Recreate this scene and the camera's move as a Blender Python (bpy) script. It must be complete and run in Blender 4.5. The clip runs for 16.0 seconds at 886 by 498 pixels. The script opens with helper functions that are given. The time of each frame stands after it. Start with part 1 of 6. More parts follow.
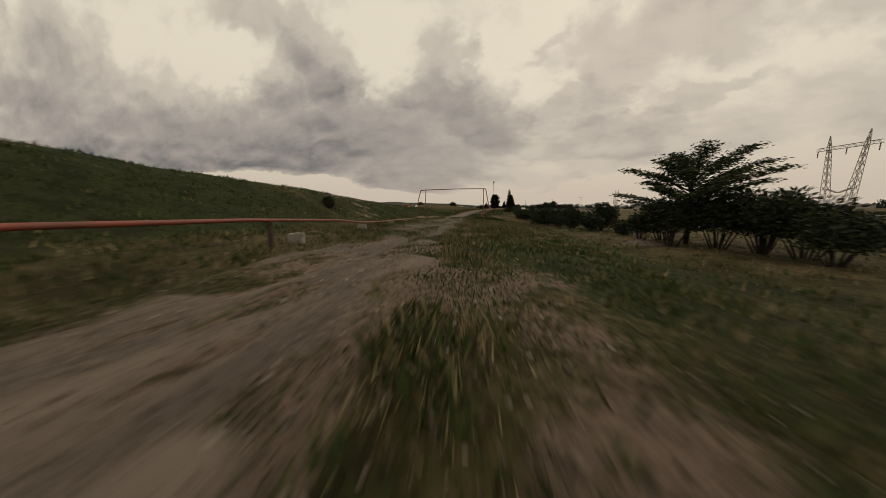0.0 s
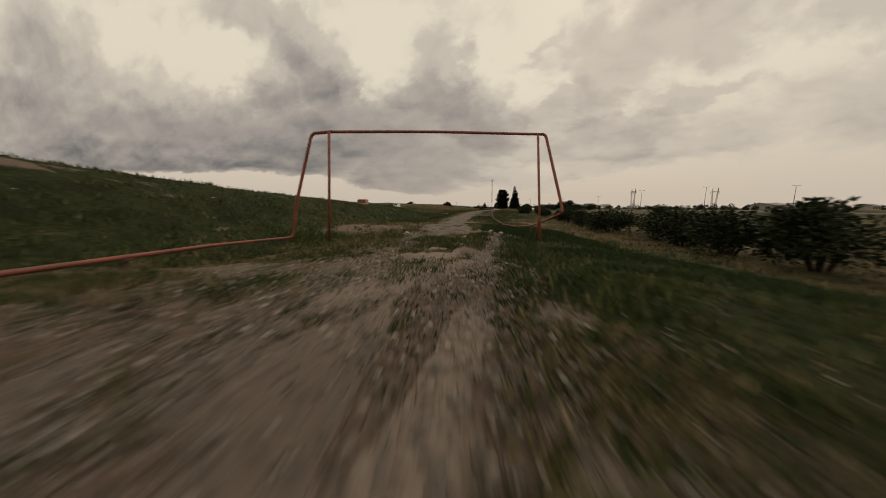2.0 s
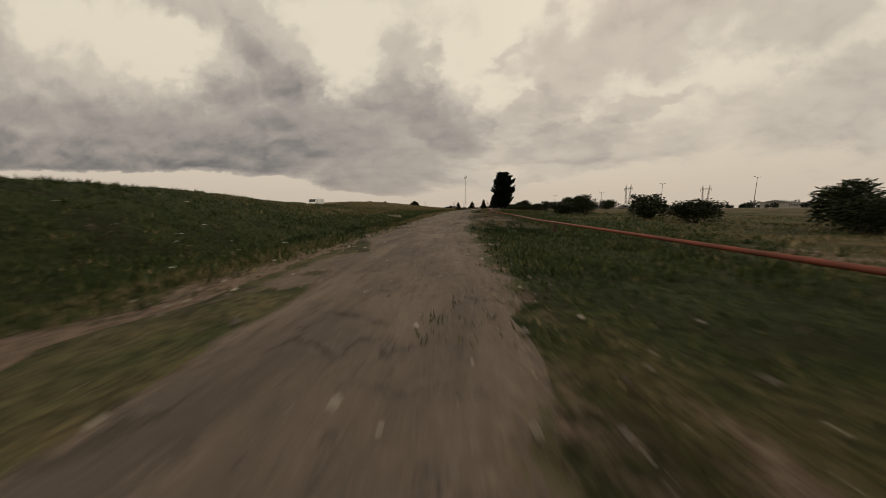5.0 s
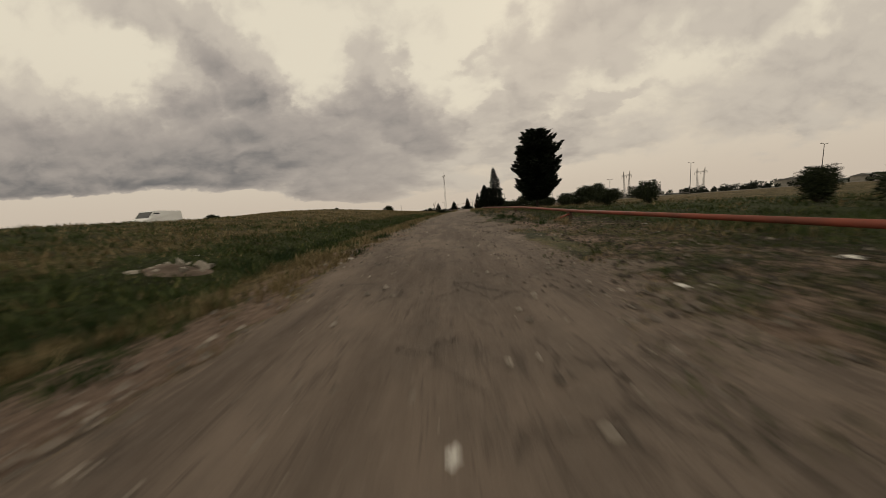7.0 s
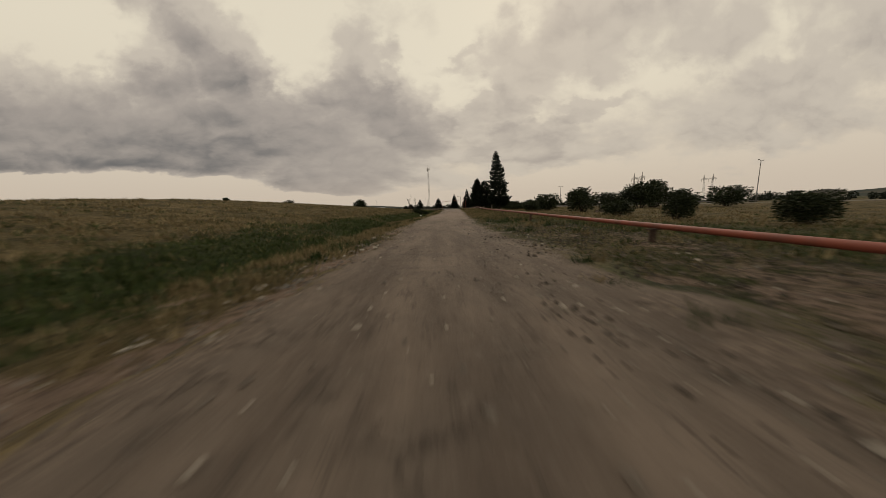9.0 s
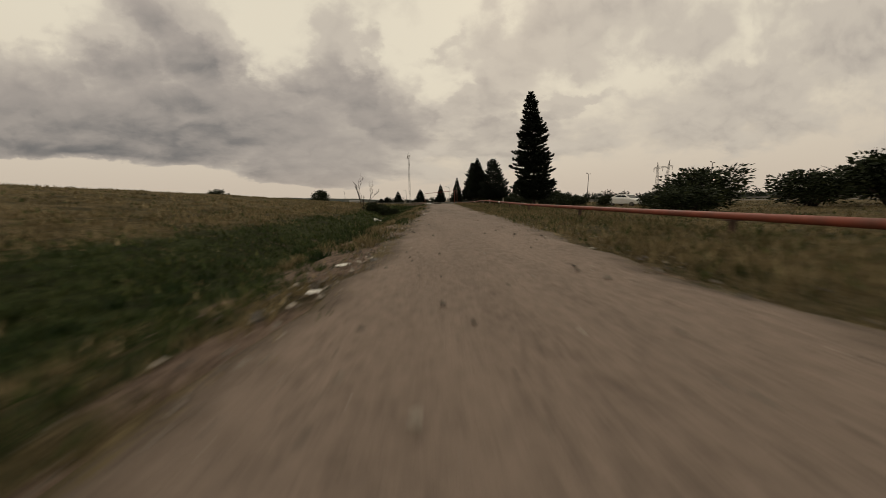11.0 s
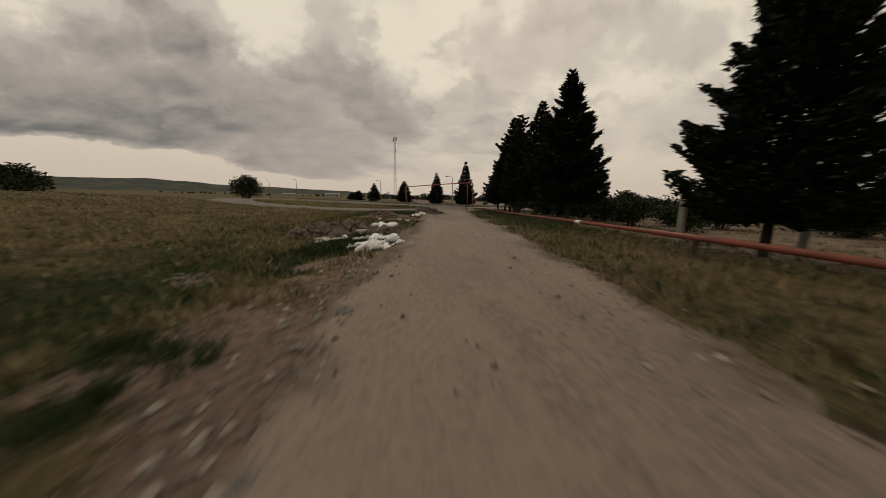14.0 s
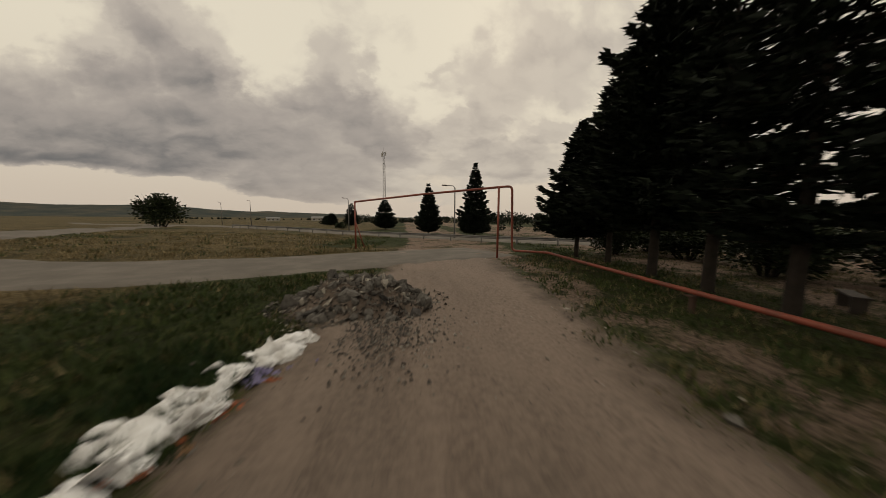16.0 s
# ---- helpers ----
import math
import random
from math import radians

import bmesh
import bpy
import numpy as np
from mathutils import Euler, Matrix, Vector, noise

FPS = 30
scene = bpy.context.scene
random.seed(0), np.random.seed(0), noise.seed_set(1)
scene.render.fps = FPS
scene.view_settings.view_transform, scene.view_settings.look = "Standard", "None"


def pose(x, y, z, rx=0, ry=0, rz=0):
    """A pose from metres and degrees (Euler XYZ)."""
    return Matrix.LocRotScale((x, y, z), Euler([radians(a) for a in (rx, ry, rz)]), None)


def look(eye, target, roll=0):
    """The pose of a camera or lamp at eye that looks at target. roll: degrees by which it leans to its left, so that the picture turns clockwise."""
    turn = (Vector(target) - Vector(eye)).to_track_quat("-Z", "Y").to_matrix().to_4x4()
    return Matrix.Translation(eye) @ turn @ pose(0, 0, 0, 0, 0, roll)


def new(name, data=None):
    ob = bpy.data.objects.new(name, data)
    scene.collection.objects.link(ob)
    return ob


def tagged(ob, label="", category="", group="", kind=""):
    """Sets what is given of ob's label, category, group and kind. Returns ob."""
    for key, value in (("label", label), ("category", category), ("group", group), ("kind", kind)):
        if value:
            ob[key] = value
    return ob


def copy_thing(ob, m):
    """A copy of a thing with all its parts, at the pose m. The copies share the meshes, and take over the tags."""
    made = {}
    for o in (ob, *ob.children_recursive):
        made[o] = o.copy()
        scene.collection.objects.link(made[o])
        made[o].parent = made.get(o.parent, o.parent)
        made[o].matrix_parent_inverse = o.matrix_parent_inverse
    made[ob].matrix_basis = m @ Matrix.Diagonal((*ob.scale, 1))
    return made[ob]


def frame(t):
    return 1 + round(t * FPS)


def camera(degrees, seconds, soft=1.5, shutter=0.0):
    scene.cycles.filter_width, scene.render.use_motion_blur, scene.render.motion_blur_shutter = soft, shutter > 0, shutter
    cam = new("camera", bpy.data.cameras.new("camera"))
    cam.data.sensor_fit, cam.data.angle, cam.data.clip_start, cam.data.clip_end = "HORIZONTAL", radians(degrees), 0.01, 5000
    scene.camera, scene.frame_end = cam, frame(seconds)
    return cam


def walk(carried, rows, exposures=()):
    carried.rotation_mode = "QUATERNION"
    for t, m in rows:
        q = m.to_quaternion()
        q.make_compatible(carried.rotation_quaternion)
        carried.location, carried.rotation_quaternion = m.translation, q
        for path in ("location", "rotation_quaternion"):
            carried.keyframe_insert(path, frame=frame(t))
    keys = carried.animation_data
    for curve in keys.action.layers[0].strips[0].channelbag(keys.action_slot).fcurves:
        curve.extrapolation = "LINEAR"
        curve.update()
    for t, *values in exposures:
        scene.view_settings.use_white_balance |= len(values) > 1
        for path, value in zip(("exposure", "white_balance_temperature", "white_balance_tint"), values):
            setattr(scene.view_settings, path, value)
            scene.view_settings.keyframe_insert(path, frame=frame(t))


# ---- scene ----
cam = camera(115.1, 16.0, soft=0.8, shutter=0.23)
PATH = [
    (0, (7.08, -1.526, 2.001), (6.684, 0.412, 1.703), -0.0),
    (0.5, (5.777, 7.546, 1.905), (5.387, 9.485, 1.608), 0.1),
    (1, (4.438, 16.937, 1.713), (4.053, 18.878, 1.419), 0.1),
    (1.5, (3.044, 26.47, 1.507), (2.667, 28.412, 1.214), 0.2),
    (2, (1.645, 35.739, 1.346), (1.281, 37.684, 1.055), 0.1),
    (2.5, (0.116, 45.08, 1.376), (-0.215, 47.031, 1.085), 0.4),
    (3, (-0.788, 53.458, 1.562), (-1.066, 55.417, 1.271), 0.3),
    (3.5, (-1.768, 61.379, 1.231), (-1.988, 63.345, 0.936), 0.8),
    (4, (-2.508, 69.096, 0.519), (-2.699, 71.065, 0.228), 1.3),
    (6.5, (-5.921, 108.827, 0.358), (-6.0, 110.807, 0.087), -3.9),
    (7, (-6.037, 116.891, 0.558), (-6.071, 118.872, 0.289), -4.2),
    (7.5, (-5.995, 124.823, 0.714), (-5.982, 126.804, 0.441), -3.9),
    (8, (-5.523, 133.031, 0.898), (-5.486, 135.011, 0.618), -2.9),
    (10.5, (-3.768, 177.18, 1.233), (-3.608, 179.147, 0.909), -0.6),
    (11, (-3.211, 186.435, 1.083), (-3.004, 188.395, 0.744), -1.0),
    (11.5, (-2.314, 195.622, 1.194), (-2.076, 197.577, 0.845), -0.8),
    (12, (-1.23, 204.802, 1.219), (-0.982, 206.754, 0.862), 0.4),
    (12.5, (-0.435, 213.946, 1.229), (-0.186, 215.896, 0.864), 1.7),
    (13, (0.223, 222.925, 1.555), (0.468, 224.874, 1.183), 2.5),
    (13.5, (0.765, 231.511, 1.809), (1.017, 233.46, 1.437), 2.4),
    (14, (1.383, 239.611, 2.045), (1.653, 241.559, 1.68), 1.3),
    (14.5, (2.132, 247.466, 2.253), (2.425, 249.413, 1.901), -0.0),
    (15, (3.139, 254.879, 2.431), (3.446, 256.829, 2.107), -0.3),
    (15.5, (4.464, 262.035, 2.421), (4.751, 263.995, 2.147), 0.2),
    (16, (5.602, 268.515, 2.358), (5.882, 270.483, 2.141), 0.4),
]
walk(cam, [(t, look(eye, target, roll)) for t, eye, target, roll in PATH])

# ---- small helpers ----
def lerp(a, b, s):
    return a + (b - a) * s


def smooth(s):
    s = np.clip(s, 0.0, 1.0)
    return s * s * (3 - 2 * s)


def vnoise(x, y, size, seed=0):
    """Smooth value noise from -1 to 1 on arrays."""
    x, y = np.asarray(x, float) / size, np.asarray(y, float) / size
    i, j = np.floor(x), np.floor(y)
    u, v = smooth(x - i), smooth(y - j)

    def h(a, b):
        s = np.sin(a * 127.1 + b * 311.7 + seed * 74.7) * 43758.5453
        return (s - np.floor(s)) * 2 - 1

    return lerp(lerp(h(i, j), h(i + 1, j), u), lerp(h(i, j + 1), h(i + 1, j + 1), u), v)


def fbm(x, y, size, seed=0, octaves=4):
    total, amp = 0.0, 0.55
    for k in range(octaves):
        total = total + amp * vnoise(x, y, size / 2**k, seed + 13 * k)
        amp *= 0.5
    return total


def curve_of(points):
    """A smooth function through (position, value) pairs."""
    xs, ys = np.array(points, float).T

    def f(q):
        q = np.asarray(q, float)
        return (np.interp(q - 4, xs, ys) + np.interp(q, xs, ys) + np.interp(q + 4, xs, ys)) / 3

    return f


# ---- sky and sun ----
SUN_ELEVATION, SUN_AZIMUTH = 34.0, 20.0
world = bpy.data.worlds.new("overcast_sky")
scene.world = world
world.use_nodes = True
wt = world.node_tree
wt.nodes.clear()


class Nodes:
    """Short ways to lay nodes in a tree."""

    def __init__(self, tree):
        self.tree = tree

    def add(self, kind, **inputs):
        n = self.tree.nodes.new(kind)
        for key, value in inputs.items():
            self.put(n.inputs[key.replace("_", " ")], value)
        return n

    def put(self, socket, value):
        if isinstance(value, bpy.types.NodeSocket):
            self.tree.links.new(value, socket)
        else:
            socket.default_value = value

    def math(self, op, a, b=0.0, c=0.0, clamp=False):
        n = self.tree.nodes.new("ShaderNodeMath")
        n.operation, n.use_clamp = op, clamp
        for k, v in enumerate((a, b, c)):
            self.put(n.inputs[k], v)
        return n.outputs[0]

    def range(self, v, a, b, c=0.0, d=1.0):
        n = self.tree.nodes.new("ShaderNodeMapRange")
        n.interpolation_type = "SMOOTHSTEP"
        for k, s in enumerate((v, a, b, c, d)):
            self.put(n.inputs[k], s)
        return n.outputs[0]

    def mix(self, f, a, b, mode="MIX"):
        n = self.tree.nodes.new("ShaderNodeMix")
        n.data_type, n.blend_type = "RGBA", mode
        self.put(n.inputs[0], f)
        self.put(n.inputs[6], a if isinstance(a, bpy.types.NodeSocket) else (*a, 1))
        self.put(n.inputs[7], b if isinstance(b, bpy.types.NodeSocket) else (*b, 1))
        return n.outputs[2]

    def noise(self, vector, scale, detail=4.0, rough=0.55, distortion=0.0):
        n = self.tree.nodes.new("ShaderNodeTexNoise")
        self.put(n.inputs["Vector"], vector)
        n.inputs["Scale"].default_value, n.inputs["Detail"].default_value = scale, detail
        n.inputs["Roughness"].default_value, n.inputs["Distortion"].default_value = rough, distortion
        return n.outputs["Fac"]


W = Nodes(wt)
sky = wt.nodes.new("ShaderNodeTexSky")
sky.sky_type, sky.sun_disc = "NISHITA", False
sky.sun_elevation, sky.sun_rotation = radians(SUN_ELEVATION), radians(SUN_AZIMUTH)
sky.air_density, sky.dust_density = 1.5, 4.0
way = wt.nodes.new("ShaderNodeTexCoord").outputs["Generated"]
sep = W.add("ShaderNodeSeparateXYZ", Vector=way)
dx, dy, dz = sep.outputs
# the cloud deck ahead is laid out as slopes to the right (su) and up (sv)
ahead = W.math("MAXIMUM", dy, 0.12)
su, sv = W.math("DIVIDE", dx, ahead), W.math("DIVIDE", dz, ahead)
# billows flatten towards the horizon
low_v = W.math("MULTIPLY", W.math("LOGARITHM", W.math("MAXIMUM", W.math("ADD", sv, 0.24), 0.02), math.e), 0.95)
flat_at = W.add("ShaderNodeCombineXYZ", X=su, Y=low_v, Z=0.3).outputs[0]
wob = W.math("SUBTRACT", W.noise(flat_at, 3.4, 6, 0.55), 0.5)
wob2 = W.math("SUBTRACT", W.noise(flat_at, 4.6, 6, 0.55), 0.5)
pu, pv = W.math("MULTIPLY_ADD", wob, 0.55, su), W.math("MULTIPLY_ADD", wob2, 0.36, sv)


def billows(rise):
    """Cloud texture of many sizes, read a little higher up where rise is given."""
    at = W.add("ShaderNodeCombineXYZ", X=W.math("MULTIPLY_ADD", wob2, 0.16, W.math("ADD", su, rise * 0.25)), Y=W.math("MULTIPLY_ADD", wob, 0.12, W.math("ADD", low_v, rise)), Z=1.7).outputs[0]
    round_heads = W.math("ABSOLUTE", W.math("MULTIPLY_ADD", W.noise(at, 5.5, 5, 0.5), 2.0, -1.0))
    return W.math("MULTIPLY_ADD", round_heads, -0.34, W.math("SUBTRACT", W.noise(at, 3.1, 7, 0.50), 0.43))


texture = billows(0.0)
cover = W.math("MULTIPLY_ADD", texture, 1.25, -0.05)


def bank(u, v, wide, tall, lean, weight):
    """A cloud bank ahead: centre and half sizes as slopes to the right and up, lean in degrees."""
    global cover
    c, s = math.cos(radians(lean)), math.sin(radians(lean))
    x, y = W.math("SUBTRACT", pu, u), W.math("SUBTRACT", pv, v)
    a = W.math("ADD", W.math("MULTIPLY", x, c / wide), W.math("MULTIPLY", y, s / wide))
    b = W.math("ADD", W.math("MULTIPLY", x, -s / tall), W.math("MULTIPLY", y, c / tall))
    r = W.math("ADD", W.math("MULTIPLY", a, a), W.math("MULTIPLY", b, b))
    cover = W.math("MULTIPLY_ADD", W.range(r, 2.6, 0.0), weight * 0.72, cover)


# the long grey bank, its tower, and the broken masses round it
bank(-2.30, 0.40, 0.85, 0.30, -10, 0.62)
bank(-1.20, 0.26, 0.70, 0.15, 0, 0.56)
bank(-0.50, 0.23, 0.52, 0.18, 0, 0.58)
bank(-0.21, 0.42, 0.060, 0.12, 12, 0.46)
bank(-0.05, 0.27, 0.14, 0.08, -25, 0.40)
bank(0.05, 0.15, 0.36, 0.10, 4, 0.42)
bank(-0.82, 0.61, 0.26, 0.10, -22, 0.50)
bank(-0.68, 0.47, 0.16, 0.05, -48, 0.40)
bank(-0.96, 0.44, 0.09, 0.05, -35, 0.36)
bank(-1.90, 0.74, 0.40, 0.13, -20, 0.30)
bank(0.60, 0.53, 0.42, 0.10, 8, 0.40)
bank(0.30, 0.34, 0.05, 0.06, 20, 0.36)
bank(0.13, 0.31, 0.10, 0.03, 0, 0.28)
bank(0.06, 0.48, 0.13, 0.02, 0, 0.24)
bank(0.57, 0.31, 0.14, 0.026, 12, 0.34)
bank(0.38, 0.21, 0.16, 0.04, 15, 0.30)
bank(1.35, 0.40, 0.50, 0.07, 10, 0.34)
bank(1.10, 0.22, 0.60, 0.06, 5, 0.28)
bank(1.65, 0.62, 0.45, 0.10, 0, 0.32)
bank(-0.44, 0.58, 0.10, 0.12, 10, -0.20)
bank(-0.52, 0.36, 0.34, 0.08, -12, 0.34)
bank(-1.35, 0.44, 0.30, 0.10, -20, 0.18)
bank(-1.15, 0.56, 0.24, 0.05, -28, -0.28)
bank(0.08, 0.58, 0.17, 0.13, 0, -0.36)
bank(0.18, 0.42, 0.10, 0.05, 0, -0.20)
# its flat base, lowest ahead and rising to both sides
base = W.math("ADD", W.range(su, -0.28, -0.88, 0.055, 0.152), W.range(su, -1.2, -2.6, 0.0, 0.05))
base = W.math("ADD", base, W.range(su, 0.05, 0.7, 0.0, 0.12))
over = W.math("SUBTRACT", W.math("MULTIPLY_ADD", texture, 0.10, sv), base)
cover = W.math("SUBTRACT", cover, W.math("MULTIPLY", W.range(over, 0.015, -0.025), W.range(su, 0.5, 0.0, 0.2, 1.1)))
leftward = W.range(su, 0.25, -0.7, 0.25, 1.0)
under = W.math("MULTIPLY", W.math("EXPONENT", W.math("MULTIPLY", W.math("MAXIMUM", over, 0.0), W.range(su, -1.0, -2.0, -5.5, -2.6))), leftward)
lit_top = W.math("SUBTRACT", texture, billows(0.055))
shade = W.math("MULTIPLY_ADD", W.range(cover, 0.05, 0.95), 0.50, W.math("MULTIPLY", under, 0.38))
shade = W.math("MULTIPLY_ADD", lit_top, -1.25, shade, clamp=True)
bright = W.mix(W.range(dz, 0.0, 0.40), (0.62, 0.53, 0.425), (0.770, 0.695, 0.550))
greys = W.mix(W.range(shade, 0.0, 0.5), (0.575, 0.510, 0.425), (0.380, 0.335, 0.295))
greys = W.mix(W.range(shade, 0.40, 1.0), greys, (0.150, 0.146, 0.143))
clouds = W.mix(W.range(cover, -0.12, 0.26), bright, greys)
# the low haze over the horizon, and thin gaps in which the sky behind shows
haze = W.range(dz, 0.12, 0.0)
clouds = W.mix(W.math("MULTIPLY", haze, 0.45), clouds, (0.56, 0.47, 0.38))
gap = W.mix(0.03, (0, 0, 0), sky.outputs[0])
clouds = W.mix(0.04, clouds, gap)
below = W.mix(W.range(dz, -0.02, 0.0), (0.10, 0.09, 0.07), clouds)
back = W.add("ShaderNodeBackground", Color=below, Strength=1.0)
out = wt.nodes.new("ShaderNodeOutputWorld")
wt.links.new(back.outputs[0], out.inputs[0])

sun = new("sun", bpy.data.lights.new("sun", "SUN"))
sun.data.energy, sun.data.angle, sun.data.color = 0.5, radians(25), (1.0, 0.93, 0.82)
_az, _el = radians(SUN_AZIMUTH), radians(SUN_ELEVATION)
sun.matrix_world = look((0, 0, 60), (-math.sin(_az) * math.cos(_el), -math.cos(_az) * math.cos(_el), 60 - math.sin(_el)))

# ---- materials ----
def material(name, rough=0.8, metal=0.0, spec=0.3):
    m = bpy.data.materials.new(name)
    m.use_nodes = True
    n = Nodes(m.node_tree)
    p = m.node_tree.nodes["Principled BSDF"]
    p.inputs["Roughness"].default_value, p.inputs["Metallic"].default_value = rough, metal
    p.inputs["Specular IOR Level"].default_value = spec
    return m, n, p


def bump(n, p, height, strength=0.4, distance=0.02):
    b = n.add("ShaderNodeBump", Height=height, Strength=strength, Distance=distance)
    n.put(p.inputs["Normal"], b.outputs[0])


def place_of(n):
    return n.tree.nodes.new("ShaderNodeTexCoord").outputs["Object"]


def worn(name, colour, other, size=1.0, rough=0.7, metal=0.0, amount=0.5, relief=0.3, spec=0.3):
    """A surface of two tones, blotched at one scale and grained at another."""
    m, n, p = material(name, rough, metal, spec)
    at = place_of(n)
    big, fine = n.noise(at, 1.3 / size, 4, 0.6), n.noise(at, 22.0 / size, 5, 0.65)
    f = n.math("MULTIPLY", n.range(n.math("MULTIPLY_ADD", fine, 0.35, big), 0.5, 0.95), amount * 2, clamp=True)
    n.put(p.inputs["Base Color"], n.mix(f, colour, other))
    n.put(p.inputs["Roughness"], n.math("MULTIPLY_ADD", fine, 0.25, rough - 0.12))
    bump(n, p, fine, relief, 0.01 * size)
    return m


def island(name, dark, light, third=None, rough=0.75, spec=0.2):
    """Leaves, blades and chips: each one its own tone."""
    m, n, p = material(name, rough, 0.0, spec)
    geo = n.tree.nodes.new("ShaderNodeNewGeometry")
    r = geo.outputs["Random Per Island"]
    c = n.mix(r, dark, light)
    if third:
        c = n.mix(n.range(r, 0.72, 0.95), c, third)
    big = n.noise(place_of(n), 0.35, 3)
    c = n.mix(n.range(big, 0.35, 0.7), c, n.mix(0.55, c, dark))
    n.put(p.inputs["Base Color"], c)
    return m


def attribute(n, name):
    a = n.add("ShaderNodeAttribute")
    a.attribute_name = name
    return a.outputs["Fac"]


def sward(n, at, fine, mid):
    """Green and straw-dry turf in patches, by the dryness laid on the sheet."""
    green = n.mix(n.range(fine, 0.32, 0.68), (0.010, 0.016, 0.005), (0.056, 0.068, 0.021))
    straw = n.mix(n.range(fine, 0.32, 0.68), (0.056, 0.042, 0.019), (0.20, 0.15, 0.078))
    f = n.math("ADD", attribute(n, "dry"), n.math("MULTIPLY_ADD", mid, 0.9, -0.45))
    c = n.mix(n.range(f, 0.25, 0.75), green, straw)
    big = n.noise(at, 0.13, 4, 0.6)
    c = n.mix(n.math("MULTIPLY", n.range(big, 0.35, 0.75), 0.55), c, (0.030, 0.030, 0.012))
    return n.mix(n.math("MULTIPLY", n.range(n.noise(at, 0.55, 6, 0.72), 0.46, 0.60), 0.66), c, (0.014, 0.016, 0.006))


def ground_material():
    """Meadow soil: green sward, straw-dry grass and bare earth, by the masks laid on the sheet."""
    m, n, p = material("meadow", 0.95, 0, 0.1)
    at = place_of(n)
    fine, mid = n.noise(at, 7.0, 7, 0.75), n.noise(at, 1.1, 6, 0.7)
    soil = n.mix(n.range(fine, 0.3, 0.72), (0.108, 0.077, 0.060), (0.275, 0.200, 0.155))
    c = sward(n, at, fine, mid)
    g = n.math("ADD", attribute(n, "bare"), n.math("MULTIPLY_ADD", n.math("MULTIPLY_ADD", fine, 0.5, mid), 0.9, -0.68))
    c = n.mix(n.range(g, 0.35, 0.62), c, soil)
    n.put(p.inputs["Base Color"], c)
    bump(n, p, n.math("MULTIPLY_ADD", mid, 1.5, fine), 1.0, 0.12)
    return m


def road_material():
    """Packed dusty earth over old asphalt, with ruts, cracks and pebbles."""
    m, n, p = material("packed_road", 0.9, 0, 0.15)
    at = place_of(n)
    stretch = n.add("ShaderNodeMapping", Vector=at)
    stretch.inputs["Scale"].default_value = (1.0, 0.16, 1.0)
    rut, mid = n.noise(stretch.outputs[0], 1.5, 5, 0.6), n.noise(at, 0.9, 6, 0.65)
    fine, grit = n.noise(at, 11.0, 6, 0.7), n.noise(at, 60.0, 3, 0.7)
    c = n.mix(n.range(rut, 0.3, 0.7), (0.093, 0.072, 0.058), (0.180, 0.141, 0.114))
    c = n.mix(n.math("MULTIPLY", n.range(mid, 0.42, 0.66), 0.55), c, (0.098, 0.080, 0.067))
    c = n.mix(n.math("MULTIPLY", n.range(fine, 0.5, 0.75), 0.4), c, (0.225, 0.185, 0.155))
    c = n.mix(n.math("MULTIPLY", n.range(grit, 0.58, 0.75), 0.45), c, (0.085, 0.070, 0.058))
    c = n.mix(n.math("MULTIPLY", n.range(n.noise(stretch.outputs[0], 7.0, 7, 0.75), 0.47, 0.34), 0.55), c, (0.060, 0.048, 0.040))
    c = n.mix(n.math("MULTIPLY", attribute(n, "dust"), n.range(fine, 0.3, 0.65, 0.25, 0.95)), c, (0.272, 0.209, 0.171))
    crack = n.tree.nodes.new("ShaderNodeTexVoronoi")
    crack.feature = "DISTANCE_TO_EDGE"
    crack.inputs["Scale"].default_value = 1.5
    bent = n.add("ShaderNodeVectorMath", Vector=at)
    n.put(bent.inputs[1], n.add("ShaderNodeCombineXYZ", X=n.math("MULTIPLY", mid, 1.6), Y=n.math("MULTIPLY", fine, 0.35), Z=0.0).outputs[0])
    n.put(crack.inputs["Vector"], bent.outputs[0])
    line = n.math("MULTIPLY", n.range(crack.outputs["Distance"], 0.03, 0.003), n.math("MULTIPLY", n.range(mid, 0.5, 0.64), n.range(attribute(n, "dust"), 0.35, 0.0)))
    c = n.mix(n.math("MULTIPLY", line, 0.24), c, (0.055, 0.045, 0.036))
    turf = n.math("ADD", attribute(n, "grown"), n.math("MULTIPLY_ADD", n.math("MULTIPLY_ADD", fine, 0.8, mid), 0.9, -0.81))
    soil = n.mix(n.range(fine, 0.3, 0.72), (0.070, 0.053, 0.042), (0.20, 0.155, 0.123))
    c = n.mix(n.range(turf, 0.26, 0.44), c, soil)
    c = n.mix(n.range(turf, 0.48, 0.62), c, sward(n, at, fine, mid))
    n.put(p.inputs["Base Color"], c)
    h = n.math("SUBTRACT", n.math("MULTIPLY_ADD", fine, 0.6, rut), n.math("MULTIPLY", line, 0.5))
    bump(n, p, n.math("MULTIPLY_ADD", grit, 0.3, h), 1.0, 0.05)
    return m


